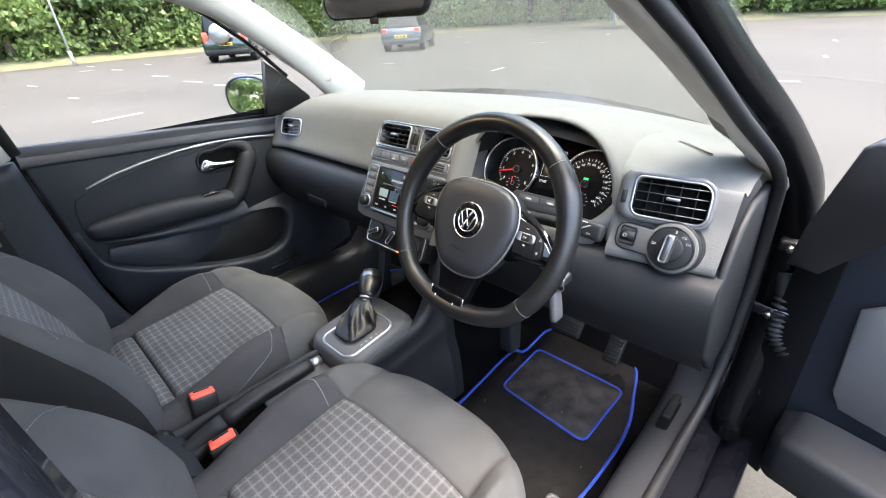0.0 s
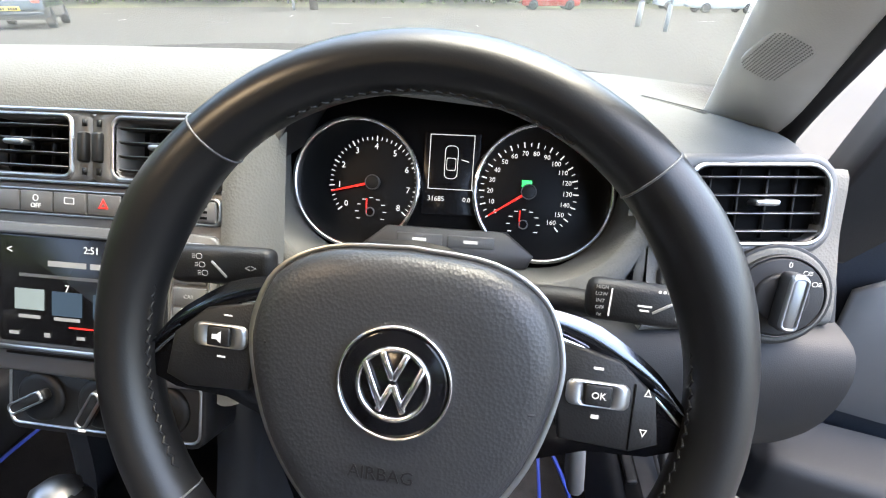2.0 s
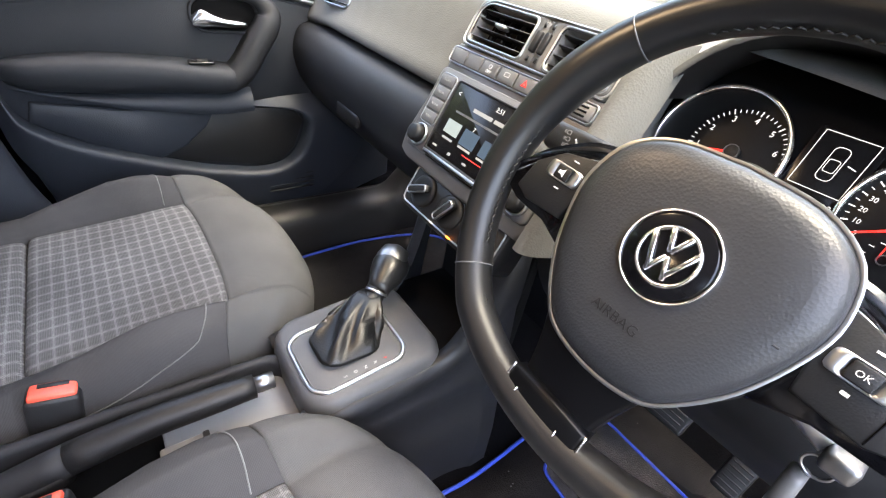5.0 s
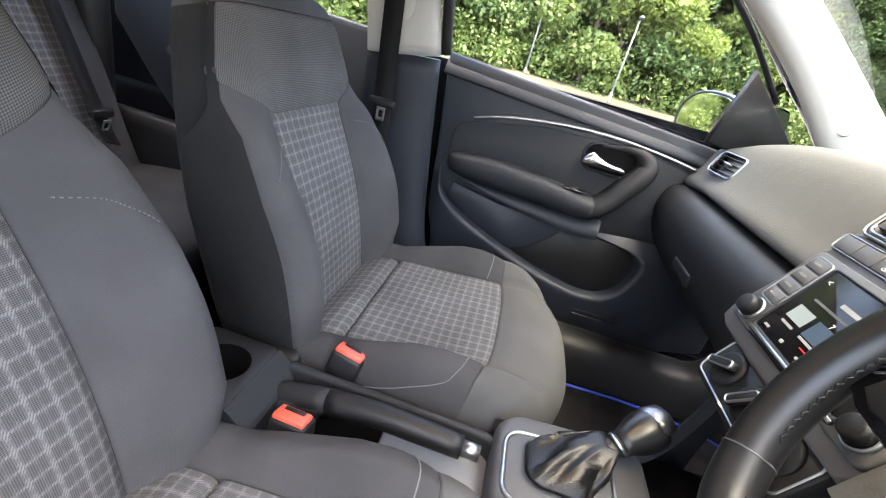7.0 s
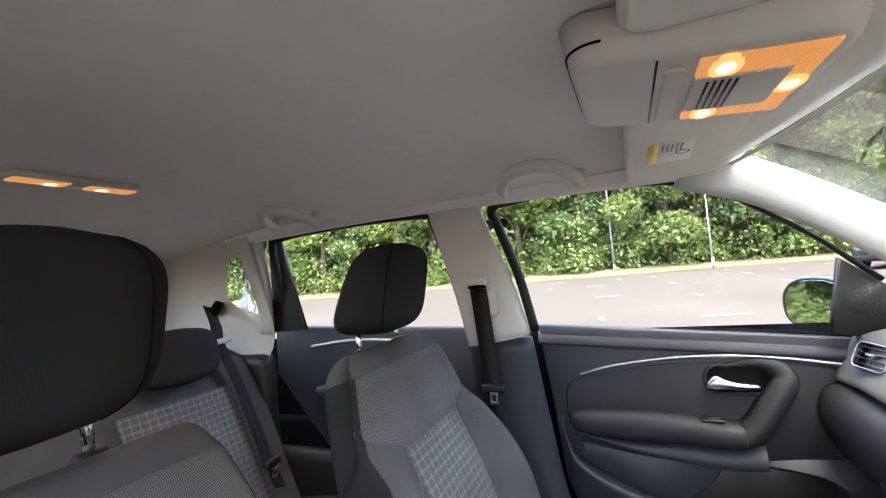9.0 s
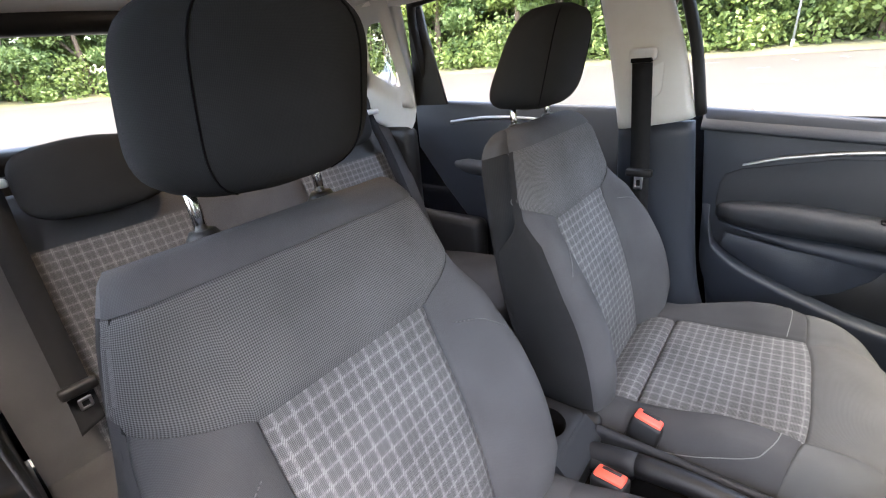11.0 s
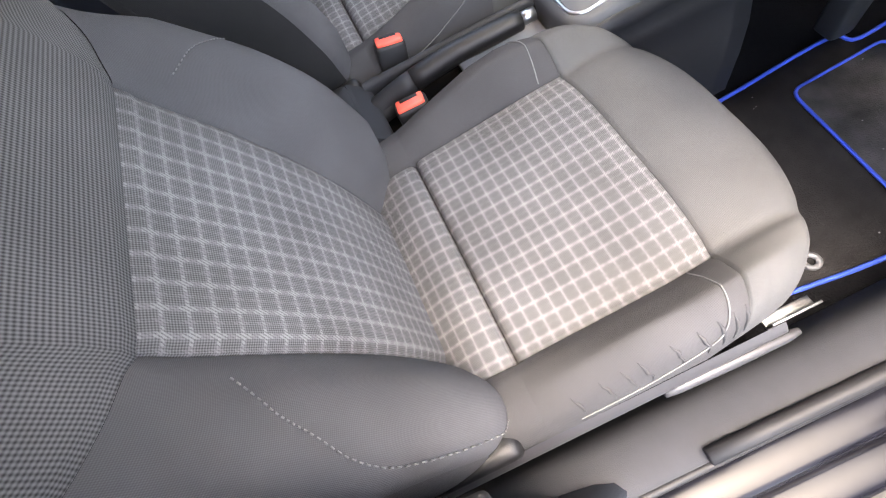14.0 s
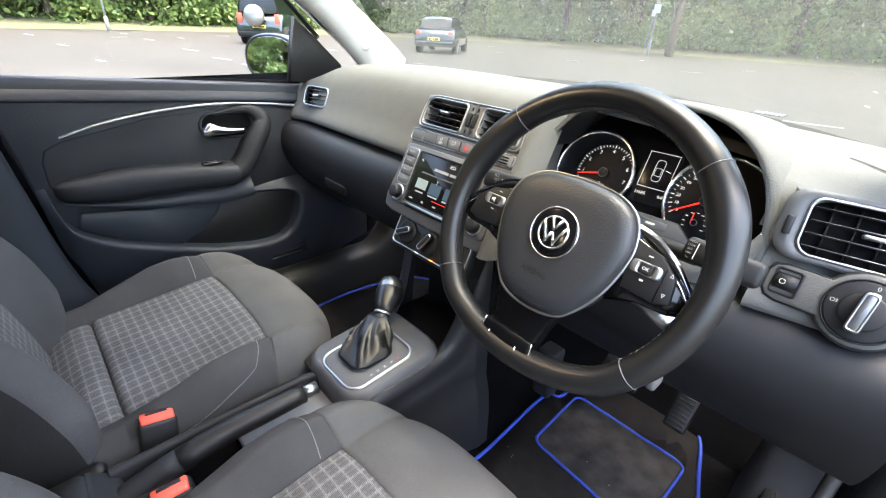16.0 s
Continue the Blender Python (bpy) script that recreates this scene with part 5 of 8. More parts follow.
part("plinth_rim", frame_ring(rrect(0.120, 0.148, 0.028, 8), rrect(0.110, 0.138, 0.025, 8), 0.005, MG, 0.006, 0.002), M_SATIN, console, "satin silver gear lever frame")
part("plinth_face", plate(rrect(0.109, 0.137, 0.024, 8), 0.004, MG, 0.001, 0.0035), M_PLINTH, console)
for k, s_ in enumerate("PRNDS"):
    words(s_, 0.007, MG @ Matrix.Translation((0.046, 0.036 - 0.015 * k, 0.004)) @ Matrix.Rotation(radians(0), 4, "Z"), M_WHITE if k else M_REDGLOW, console, "gear_letter")
# tray and cup holder behind
U_IN = crom([(-0.033, -0.475), (-0.032, -0.40), (-0.031, -0.28), (-0.030, -0.185), (-0.026, -0.160), (-0.008, -0.147), (0.022, -0.144), (0.050, -0.147), (0.068, -0.158), (0.074, -0.185), (0.077, -0.28), (0.080, -0.40), (0.084, -0.475)], 52)
tn_ = np.gradient(U_IN, axis=0)
tn_ /= np.linalg.norm(tn_, axis=1, keepdims=True)
out_ = np.stack([-tn_[:, 1], tn_[:, 0]], 1)
part("tray_rim", grid([[(*(p + n_ * o), z - (0.012 if p[0] > 0.05 else 0.0) * min(1.0, max(0.0, (-0.16 - p[1]) / 0.1))) for o, z in ((0.0, 0.445), (0.001, 0.508), (0.004, 0.516), (0.010, 0.518), (0.016, 0.513), (0.019, 0.49), (0.020, 0.43))] for p, n_ in zip(U_IN, out_)]), M_DASH2, console, "dark rim of the handbrake tray")
part("tray_floor", rbox((0.022, -0.225, 0.478), (0.108, 0.165, 0.012), 0.004), M_TRAY, console, "pale grey tray floor")
part("tray_slot", rbox((0.022, -0.39, 0.452), (0.112, 0.17, 0.012), 0.004), M_BLACK, console)
part("brake_bracket", rbox((0.038, -0.288, 0.490), (0.026, 0.050, 0.010), 0.003), M_TRAY, console, "pale bracket under the lever")
part("bracket_clip", rbox((0.040, -0.262, 0.497), (0.020, 0.008, 0.014), 0.002), M_DARK, console)
cup_at = Matrix.Translation((0.022, -0.556, 0.531))
part("cup_holder", place(grid([[(r * math.cos(a) - 0.006, r * math.sin(a) + 0.004, z) for a in np.linspace(0, 2 * math.pi, 28, endpoint=False)] for r, z in ((0.0385, 0.0), (0.0375, -0.003), (0.0345, -0.055), (0.0, -0.056))], closed_v=True), cup_at), M_BLACK, console, "round cup holder")
part("cup_block", place(loft([[(x * k, y * k, z) for x, y in rrect(0.138, 0.114, 0.012, 7)] for k, z in ((1.0, -0.10), (1.0, -0.004), (0.975, 0.0))] + [[(0.0385 * math.cos(a) - 0.006, 0.0385 * math.sin(a) + 0.004, 0.0) for a in np.linspace(math.pi / 14, 2 * math.pi + math.pi / 14, 28, endpoint=False)]], caps=False), cup_at), M_DASH2, console, "dark cup holder block")
part("cup_ramp", loft([[(x, y, z) for y, z in ((-0.505, 0.44), (-0.505, 0.524), (-0.499, 0.530), (-0.494, 0.527), (-0.468, 0.503), (-0.464, 0.498), (-0.464, 0.44))] for x in (-0.044, -0.040, 0.084, 0.088)]), M_DASH2, console, "sloping front of the cup holder block", smooth=False)

# gear lever: gathered leather boot, knob with bright cap
gear = thing("gear_lever", "automatic gear lever with leather boot and silver-capped knob", "gear lever", at=(0.015, -0.055, 0.55))
br = []
lean = Vector((-0.055, 0.085, 0.0))
for j, f in enumerate(np.linspace(0, 1, 14)):
    ring = []
    w, d = 0.025 * (1 - f) ** 0.8 + 0.015, 0.031 * (1 - f) ** 0.8 + 0.015
    for i, (x, y) in enumerate(rrect(2, 2, 0.6, 9)):
        fold = 1 + (0.13 * math.sin(i * 1.05 + 5 * f) * math.sin(math.pi * f) + 0.05 * math.sin(i * 2.3 - 9 * f) * math.sin(math.pi * f))
        z = 0.004 + 0.040 * f + 0.004 * math.sin(i * 0.8 + 7 * f) * math.sin(math.pi * f)
        p = Vector((0.014 + x * w * fold, -0.068 + y * d * fold, 0.548 + z)) + lean * (0.66 * f ** 1.3)
        ring.append(tuple(p))
    br.append(ring)
part("boot", loft(br), shade("boot_leather", (0.005, 0.005, 0.005), 0.38, spec=0.4, bump=0.4, bscale=500, vary=0.15), gear, "creased black leather boot")
def along(a, b, prof, n=20, squash=1.0):
    """A turned body from a to b: prof gives (share of the way, radius across, radius the other way)."""
    a, b = Vector(a), Vector(b)
    t = (b - a).normalized()
    x = t.cross(Vector((0, 0, 1))).normalized()
    y = x.cross(t)
    return loft([[tuple(a + (b - a) * f + x * r1 * math.cos(q) + y * r2 * math.sin(q)) for q in np.linspace(0, 2 * math.pi, n, endpoint=False)] for f, r1, r2 in prof])


part("stem", along((-0.010, -0.025, 0.565), (-0.026, 0.004, 0.592), [(0, 0.014, 0.014), (1, 0.015, 0.015)]), M_DARK, gear)
part("stem_ring", along((-0.024, 0.000, 0.588), (-0.0255, 0.0025, 0.591), [(0, 0.0175, 0.0175), (1, 0.0175, 0.0175)]), M_SATIN, gear)
part("knob", along((-0.0255, 0.0025, 0.588), (-0.066, 0.058, 0.612), [(0, 0.0170, 0.0170), (0.15, 0.019, 0.019), (0.4, 0.026, 0.025), (0.65, 0.030, 0.028), (0.85, 0.029, 0.026), (0.96, 0.023, 0.020), (1, 0.009, 0.009)]), M_LEATHER, gear, "black leather knob")
part("cap", along((-0.030, 0.008, 0.601), (-0.069, 0.061, 0.624), [(-0.05, 0.004, 0.003), (0.08, 0.014, 0.009), (0.35, 0.022, 0.014), (0.7, 0.026, 0.018), (0.95, 0.022, 0.015), (1.06, 0.008, 0.006)]), M_EDGE, gear, "silver knob cap")

# handbrake
hb = thing("handbrake", "dark plastic handbrake lever with silver button", "handbrake", at=(0.005, -0.50, 0.46))
hp = crom([(-0.005, -0.52, 0.475, 0.016), (-0.003, -0.46, 0.492, 0.019), (0.0, -0.40, 0.508, 0.0195), (0.004, -0.32, 0.522, 0.018), (0.007, -0.25, 0.524, 0.0175), (0.009, -0.195, 0.524, 0.016)], 20)
part("lever", tube(hp[:9, :3], hp[:9, 3], 14), M_DASH2, hb)
part("grip", tube(hp[8:, :3], hp[8:, 3] * 1.02, 14), M_DARK, hb, "grained black grip")
part("button", tube([(0.009, -0.196, 0.524), (0.010, -0.170, 0.524)], 0.0115, 14), M_SATIN, hb, "silver release button")
part("sheath", along((-0.004, -0.505, 0.468), (0.0, -0.40, 0.500), [(0, 0.018, 0.014), (0.3, 0.024, 0.022), (1, 0.021, 0.020)]), M_DARK, hb)

# belt buckles
for x, y, z, tx in ((-0.085, -0.398, 0.538, 8), (0.060, -0.418, 0.532, -4)):
    bk = thing("belt_buckle", "black seat belt buckle with red release button", "belt buckle", "seat belt buckles", at=(x, y - 0.02, z - 0.09))
    mm = Matrix.Translation((x, y, z)) @ Matrix.Rotation(radians(84), 4, "Z") @ Matrix.Rotation(radians(tx), 4, "Y") @ Matrix.Rotation(radians(-10), 4, "X")
    part("housing", rbox((0, 0, -0.048), (0.054, 0.036, 0.092), 0.007, 3, mm), M_DARK, bk)
    part("release_button", rbox((0, -0.002, -0.003), (0.046, 0.026, 0.012), 0.003, 2, mm), M_RED, bk, "red button")
    part("slot", rbox((0, 0.004, 0.0032), (0.030, 0.007, 0.002), 0.0005, 1, mm), M_DARK, bk)
    part("stalk", tube([tuple(mm @ Vector((0, 0, -0.07))), (x, y - 0.05, z - 0.13)], 0.012, 8), M_DARK, bk)

# ---- front seats ----
CL = crom([(0.0, 0.0), (0.08, 0.001), (0.145, 0.0), (0.168, -0.003), (0.185, 0.008), (0.212, 0.014), (0.238, 0.000), (0.252, -0.032), (0.256, -0.075), (0.250, -0.115), (0.236, -0.140)], 80)
CV = crom([(-0.560, 0.470), (-0.53, 0.490), (-0.495, 0.506), (-0.465, 0.507), (-0.457, 0.499), (-0.445, 0.511), (-0.39, 0.515), (-0.30, 0.521), (-0.22, 0.530), (-0.195, 0.532), (-0.16, 0.541), (-0.115, 0.542), (-0.07, 0.526), (-0.042, 0.492), (-0.036, 0.45), (-0.045, 0.40), (-0.07, 0.375)], 140)


def cushion_point(x, s, f):
    """x across with its sign, s height of the section there, f row of the long profile."""
    y, z = f
    k = max(0.0, min(1.0, (y + 0.26) / 0.2))
    if abs(x) > 0.170 and -0.495 < y < -0.42:
        z = 0.506 + (y + 0.495) * 0.09
    # the side rolls rise towards the thigh and fall away in front of it
    if abs(x) > 0.160:
        z += float(np.interp(y, [-0.52, -0.46, -0.39, -0.32, -0.275, -0.215, -0.155, -0.09, -0.03], [0.0, 0.0, 0.020, 0.040, 0.042, 0.030, 0.016, 0.005, 0.0])) * min(1.0, (abs(x) - 0.160) / 0.045) ** 1.3 * max(0.0, 1 + min(0.0, s) / 0.13)
    front = 0.095 * (abs(x) / 0.25) ** 3 * k
    low = max(0.0, min(1.0, (0.53 - z) / 0.12)) * (1 if y > -0.15 else 0)
    return (x * (1 - 0.05 * k - 0.04 * low), y - front, max(0.37, z + s * (1 - 0.9 * low)))


def seat_patch(name, x0, x1, y0, y1, mat, parent, label="", dip=0.004, both=False):
    """The piece of the cushion between two lines across and two along, its edges sunk to make the seams."""
    near_i = lambda x: int(np.argmin(np.abs(CL[:50, 0] - x)))
    near_j = lambda y: int(np.argmin(np.abs(CV[:90, 0] - y)))
    lat = [tuple(q) for q in CL[near_i(x0):(len(CL) if x1 is None else near_i(x1) + 1)]]
    if x0 <= 0:
        lat = [(-x, s) for x, s in lat[:0:-1]] + lat
    rows = CV[(0 if y0 is None else near_j(y0)):(len(CV) if y1 is None else near_j(y1) + 1)]
    pts = np.array([[cushion_point(x, s, f) for f in rows] for x, s in lat])
    for sl in (np.s_[0, :, 2], np.s_[-1, :, 2], np.s_[:, 0, 2], np.s_[:, -1, 2]):
        pts[sl] -= dip
    return pts


BK_LEAN = radians(17.5)
BK_O = Vector((0, -0.530, 0.462))


def back_world(x, h, d):
    """From the backrest's own across, up-the-back and out-of-the-back to the car."""
    c, s_ = math.cos(BK_LEAN), math.sin(BK_LEAN)
    return (x, BK_O.y - h * s_ + d * c, BK_O.z + h * c + d * s_)


BL = crom([(0.0, 0.001), (0.06, 0.001), (0.110, 0.001), (0.127, -0.003), (0.145, 0.019), (0.180, 0.053), (0.215, 0.062), (0.243, 0.040), (0.258, -0.015), (0.254, -0.075), (0.215, -0.110), (0.10, -0.122), (0.0, -0.125)], 110)
H_SH, H_SEAM, H_TOP = 0.395, 0.548, 0.592

SHOULDER_H = [0.28, 0.36, 0.42, 0.47, 0.52, 0.57, 0.592]
SHOULDER_W = [0.258, 0.243, 0.226, 0.210, 0.190, 0.165, 0.140]


def back_section(i, h):
    x, d = BL[i]
    # bolsters fade towards the shoulders, the outline narrows to the top
    f = min(1.0, max(0.0, (h - 0.17) / 0.34))
    f = f * f * (3 - 2 * f)
    g = min(1.0, max(0.0, (h + 0.02) / 0.12))
    if d > 0:
        d = d * (1 - 0.86 * f) * (0.55 + 0.45 * g)
    if abs(x) > 0.127:
        x = math.copysign(0.127 + (abs(x) - 0.127) * (float(np.interp(h, SHOULDER_H, SHOULDER_W)) - 0.127) / 0.131 * (0.82 + 0.18 * g), x)
    d += 0.018 * math.sin(math.pi * min(1, max(0, h / 0.38))) * (1 if i < 80 else 0.0)     # lumbar swell
    if i < 84 and h > H_SH - 0.02:
        k = min(1.0, (h - H_SH + 0.02) / 0.05)
        d = d * (1 - k) + (0.006 - 0.035 * (abs(x) / float(np.interp(h, SHOULDER_H, SHOULDER_W))) ** 12) * k
    hc = 0.525
    if h > hc:
        q = math.sqrt(max(0.0, 1 - ((h - hc) / (H_TOP - hc)) ** 2))
        d = -0.055 + (d + 0.055) * (0.12 + 0.88 * q)
    return x, d


def back_patch(i0, i1, h0, h1, nh, both, dip=0.004):
    idx = range(i0, i1)
    lo, hi = (v if callable(v) else (lambda i, v=v: v) for v in (h0, h1))
    half = np.array([[(*back_section(i, h), h) for h in np.linspace(lo(i), hi(i), nh)] for i in idx])
    if both:
        neg = half[::-1].copy()
        neg[:, :, 0] *= -1
        half = np.vstack([neg[:-1] if i0 == 0 else neg, half])
    if dip:
        if not (both and i1 == 84):
            half[0, :, 1] -= dip
        if i1 != 84:
            half[-1, :, 1] -= dip
        half[:, 0, 1] -= dip
        half[:, -1, 1] -= dip
    return [[back_world(x, h, d) for x, d, h in row] for row in half]


def front_seat(x0, label, group="front seats"):
    global H_TOP, H_SEAM
    H_TOP, H_SEAM = (0.578, 0.540) if x0 > 0 else (0.592, 0.548)
    SHOULDER_W[:] = [0.258, 0.246, 0.232, 0.219, 0.203, 0.182, 0.162] if x0 > 0 else [0.258, 0.243, 0.226, 0.210, 0.190, 0.165, 0.140]
    seat = thing("front_seat", label, "car seat", group, at=(0, -0.3, 0.27))
    SEAM, FR = 0.168, -0.195
    pl = seat_patch("", 0.0, SEAM, -0.457, FR, None, None)
    part("cushion_insert", grid(pl, flip=True), M_PLAID, seat, "grey plaid woven seat panel")
    part("cushion_rear_insert", grid(seat_patch("", 0.0, SEAM, None, -0.457, None, None), flip=True), M_PLAID, seat, "grey plaid strip at the back of the cushion")
    part("cushion_front", grid(seat_patch("", 0.0, None, FR, None, None, None), flip=True), M_CLOTH4, seat, "plain pale grey cloth front edge")
    bol = np.array(seat_patch("", SEAM, None, None, FR, None, None))
    neg = bol.copy()[::-1]
    neg[:, :, 0] *= -1
    part("cushion_bolster", grid(bol, flip=True), M_CLOTH5, seat, "dark grey cloth side bolster")
    part("cushion_bolster", grid(neg, flip=True), M_CLOTH5, seat, "dark grey cloth side bolster")
    for sx in (-1, 1):
        # pale top-stitching across and round each bolster
        st = []
        pth = crom([(0.170, -0.236), (0.200, -0.232), (0.228, -0.238), (0.245, -0.262), (0.251, -0.31), (0.253, -0.36), (0.253, -0.42)], 120)
        def on(q):
            return Vector(cushion_point(sx * q[0], float(np.interp(q[0], CL[:62, 0], CL[:62, 1])), (q[1], float(np.interp(q[1], CV[:90, 0], CV[:90, 1]))))) + Vector((sx * 0.0006, 0, 0.0010))
        st.append(tube([on(q) for q in pth], 0.0009, 6))
        part("stitching", join(*st), M_STITCH, seat)
    if x0 > 0:
        rc = random.Random(3)
        for k in range(9):
            y_ = -0.42 + 0.026 * k + rc.uniform(-0.006, 0.006)
            pts_ = []
            for f in np.linspace(0, 1, 6):
                xq = 0.232 + 0.020 * f
                i = int(np.argmin(np.abs(CL[:, 0] - xq) + (np.arange(len(CL)) > 62) * 1.0))
                yq = y_ + rc.uniform(0.010, 0.016) * f
                j = int(np.argmin(np.abs(CV[:90, 0] - yq)))
                pts_.append(Vector(cushion_point(xq, CL[i][1], (yq, CV[j][1]))))
            part("crease", tube(pts_, [0.0004, 0.0016, 0.0024, 0.0022, 0.0014, 0.0004], 6), M_CLOTH5, seat, "wrinkle in the worn side roll")
    # backrest
    iS = int(np.argmin(np.abs(BL[:40, 0] - 0.127)))
    iB = 84
    part("back_insert", grid(back_patch(0, iS + 1, 0.0, H_SH, 40, True)), M_PLAID, seat, "grey plaid woven back panel")
    rise = lambda i: H_SH + 0.07 * max(0.0, min(1.0, (i - iS) / (iB - iS - 6))) ** 1.1     # the shoulder seam climbs outwards
    iE = 67
    bl = np.array(back_patch(iS, iE, -0.03, rise, 40, False, 0.003))
    nb = bl.copy()[::-1]
    nb[:, :, 0] *= -1
    part("back_bolster", grid(bl), M_CLOTH, seat, "dark grey cloth back bolster")
    part("back_bolster", grid(nb), M_CLOTH, seat, "dark grey cloth back bolster")
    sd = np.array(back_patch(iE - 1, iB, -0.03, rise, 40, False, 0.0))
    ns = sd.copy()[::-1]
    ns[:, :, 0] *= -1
    # sides darker as painted-in shade, blackest towards the tunnel, also beside the shoulder
    part("back_side", grid(sd), M_CLOTH5 if x0 > 0 else M_CLOTH3, seat, "side of the backrest, shade put into its cloth")
    part("back_side", grid(ns), M_CLOTH3 if x0 > 0 else M_CLOTH5, seat, "side of the backrest, shade put into its cloth")
    sh = np.array(back_patch(iE + 2, iB, rise, H_SEAM, 14, False, 0.0))
    sh[:, :, 0] += 0.0015
    if x0 > 0:
        sh = sh[::-1].copy()
        sh[:, :, 0] *= -1
    part("shoulder_side", grid(sh), M_CLOTH3, seat, "side of the shoulder, blackened for shade")
    part("shoulder_panel", grid(back_patch(0, iB, rise, H_SEAM, 14, True)), M_CLOTH2, seat, "ribbed grey cloth shoulder panel")
    part("top_cap", grid(back_patch(0, len(BL), H_SEAM, H_TOP, 12, True, 0.0)), M_CLOTH, seat, "dark cloth top of the backrest")
    # blackened like the sides, so the painted shade runs on round the edge
    part("back_cover", grid(back_patch(iB - 1, len(BL), -0.03, H_SEAM, 24, True, 0.0)), M_CLOTH3, seat, "back of the seat, darkened for shade")
    for sx in (-1, 1):
        st = []
        pts = []
        arc = crom([(39, 0.355), (47, 0.345), (52, 0.330), (58, 0.305), (61, 0.265), (62, 0.20), (61, 0.11), (58, 0.02)], 92)
        for k in range(92):
            q_, h = arc[k]
            i = int(q_)
            (xa, da), (xb, db) = back_section(i, h), back_section(i + 1, h)
            x, d = xa + (xb - xa) * (q_ - i), da + (db - da) * (q_ - i)
            pts.append(Vector(back_world(sx * (x + 0.0008), h, d + 0.0014)))
        for k in range(0, 91 if sx * x0 > 0 else 38, 2):
            st.append(tube([pts[k], pts[k + 1]], 0.0007, 5))
        part("stitching", join(*st), M_STITCH, seat)
    # headrest on two bright posts
    yh = 0.006 if x0 > 0 else -0.008
    zc = 0.990 if x0 > 0 else 0.999
    hr = part("headrest", headrest_mesh((0, -0.688 + yh, -0.838 + yh, 1.034), 0.129 if x0 > 0 else 0.133, 0.190, 0.036, 0.095), M_CLOTH3, seat, "dark cloth headrest")
    for k in (6, 14):
        part("headrest_seam", tube([(x * 1.004, y + 0.0008, z) for x, y, z in [r_[k] for r_ in headrest_rings((0, -0.688 + yh, -0.838 + yh, 1.034), 0.129 if x0 > 0 else 0.133, 0.190, 0.036, 0.095)[1:-1]]], 0.0011, 5), M_BLACK, hr)
    for sx in (-1, 1):
        part("headrest_post", tube([(sx * 0.078, -0.765, 0.975), (sx * 0.078, -0.772, 1.07)], 0.0065, 10), M_CHROME, hr, "chrome post")
        part("post_collar", tube([(sx * 0.078, -0.764, zc), (sx * 0.078, -0.765, zc + 0.012)], [0.021, 0.013], 16), M_DARK, hr)
    # plastic base, side covers, rails
    part("seat_base", rbox((0, -0.30, 0.345), (0.42, 0.44, 0.09), 0.02), M_DARK, seat)
    for sx in (-1, 1):
        part("side_cover", grid([[(sx * (0.256 + 0.012 * math.sin(math.pi * g)), y, z0 + (z1 - z0) * g) for g in np.linspace(0, 1, 7)] for y, z0, z1 in [tuple(q) for q in crom([(-0.60, 0.40, 0.50), (-0.52, 0.35, 0.47), (-0.40, 0.345, 0.435), (-0.25, 0.365, 0.42), (-0.13, 0.385, 0.412)], 20)]]), shade("seat_cover_grey", (0.033, 0.033, 0.036), 0.55, vary=0.06), seat, "mid-grey plastic side cover")
        part("rail", rbox((sx * 0.20, -0.34, 0.300), (0.03, 0.46, 0.03), 0.004), M_DARK, seat, "dark seat rail")
        part("recliner_cover", rbox((sx * 0.245, -0.555, 0.45), (0.035, 0.12, 0.11), 0.014, 3), M_DARK, seat, "black hinge cover")
    if x0 > 0:
        lv = part("height_lever", along((0.268, -0.30, 0.375), (0.272, -0.105, 0.372), [(0, 0.006, 0.009), (0.1, 0.008, 0.014), (0.5, 0.009, 0.015), (0.9, 0.008, 0.012), (1, 0.005, 0.006)]), shade("lever_grey", (0.036, 0.036, 0.039), 0.5, vary=0.05), seat, "grey height lever")
        part("rail_end", join(rbox((0.252, -0.085, 0.352), (0.004, 0.075, 0.022), 0.001), rbox((0.245, -0.085, 0.342), (0.018, 0.075, 0.004), 0.001)), M_EDGE, seat, "bare steel rail end")
        part("rail_hole", rbox((0.2542, -0.066, 0.353), (0.001, 0.010, 0.008), 0.0003), M_BLACK, seat)
        tf = Vector((0.75, 0.25, 0.60)).normalized()
        tx_ = Vector((0.225, 0.936, -0.27))
        tx_ = (tx_ - tf * tx_.dot(tf)).normalized()
        ty_ = tf.cross(tx_)
        tc_ = Vector((0.2455, -0.6306, 0.7868)) + tf * 0.010
        MT = Matrix(((tx_.x, ty_.x, tf.x, tc_.x), (tx_.y, ty_.y, tf.y, tc_.y), (tx_.z, ty_.z, tf.z, tc_.z), (0, 0, 0, 1)))
        tg = part("airbag_tag", rbox((0, 0.003, -0.002), (0.040, 0.014, 0.003), 0.001, m=MT), M_DARK, seat, "small dark side airbag tag")
        words("AIRBAG", 0.0085, MT @ Matrix.Translation((0, 0.004, 0)), M_WHITE, tg)
    seat.location.x = x0
    seat.location.y += 0.0 if x0 > 0 else 0.020
    return seat


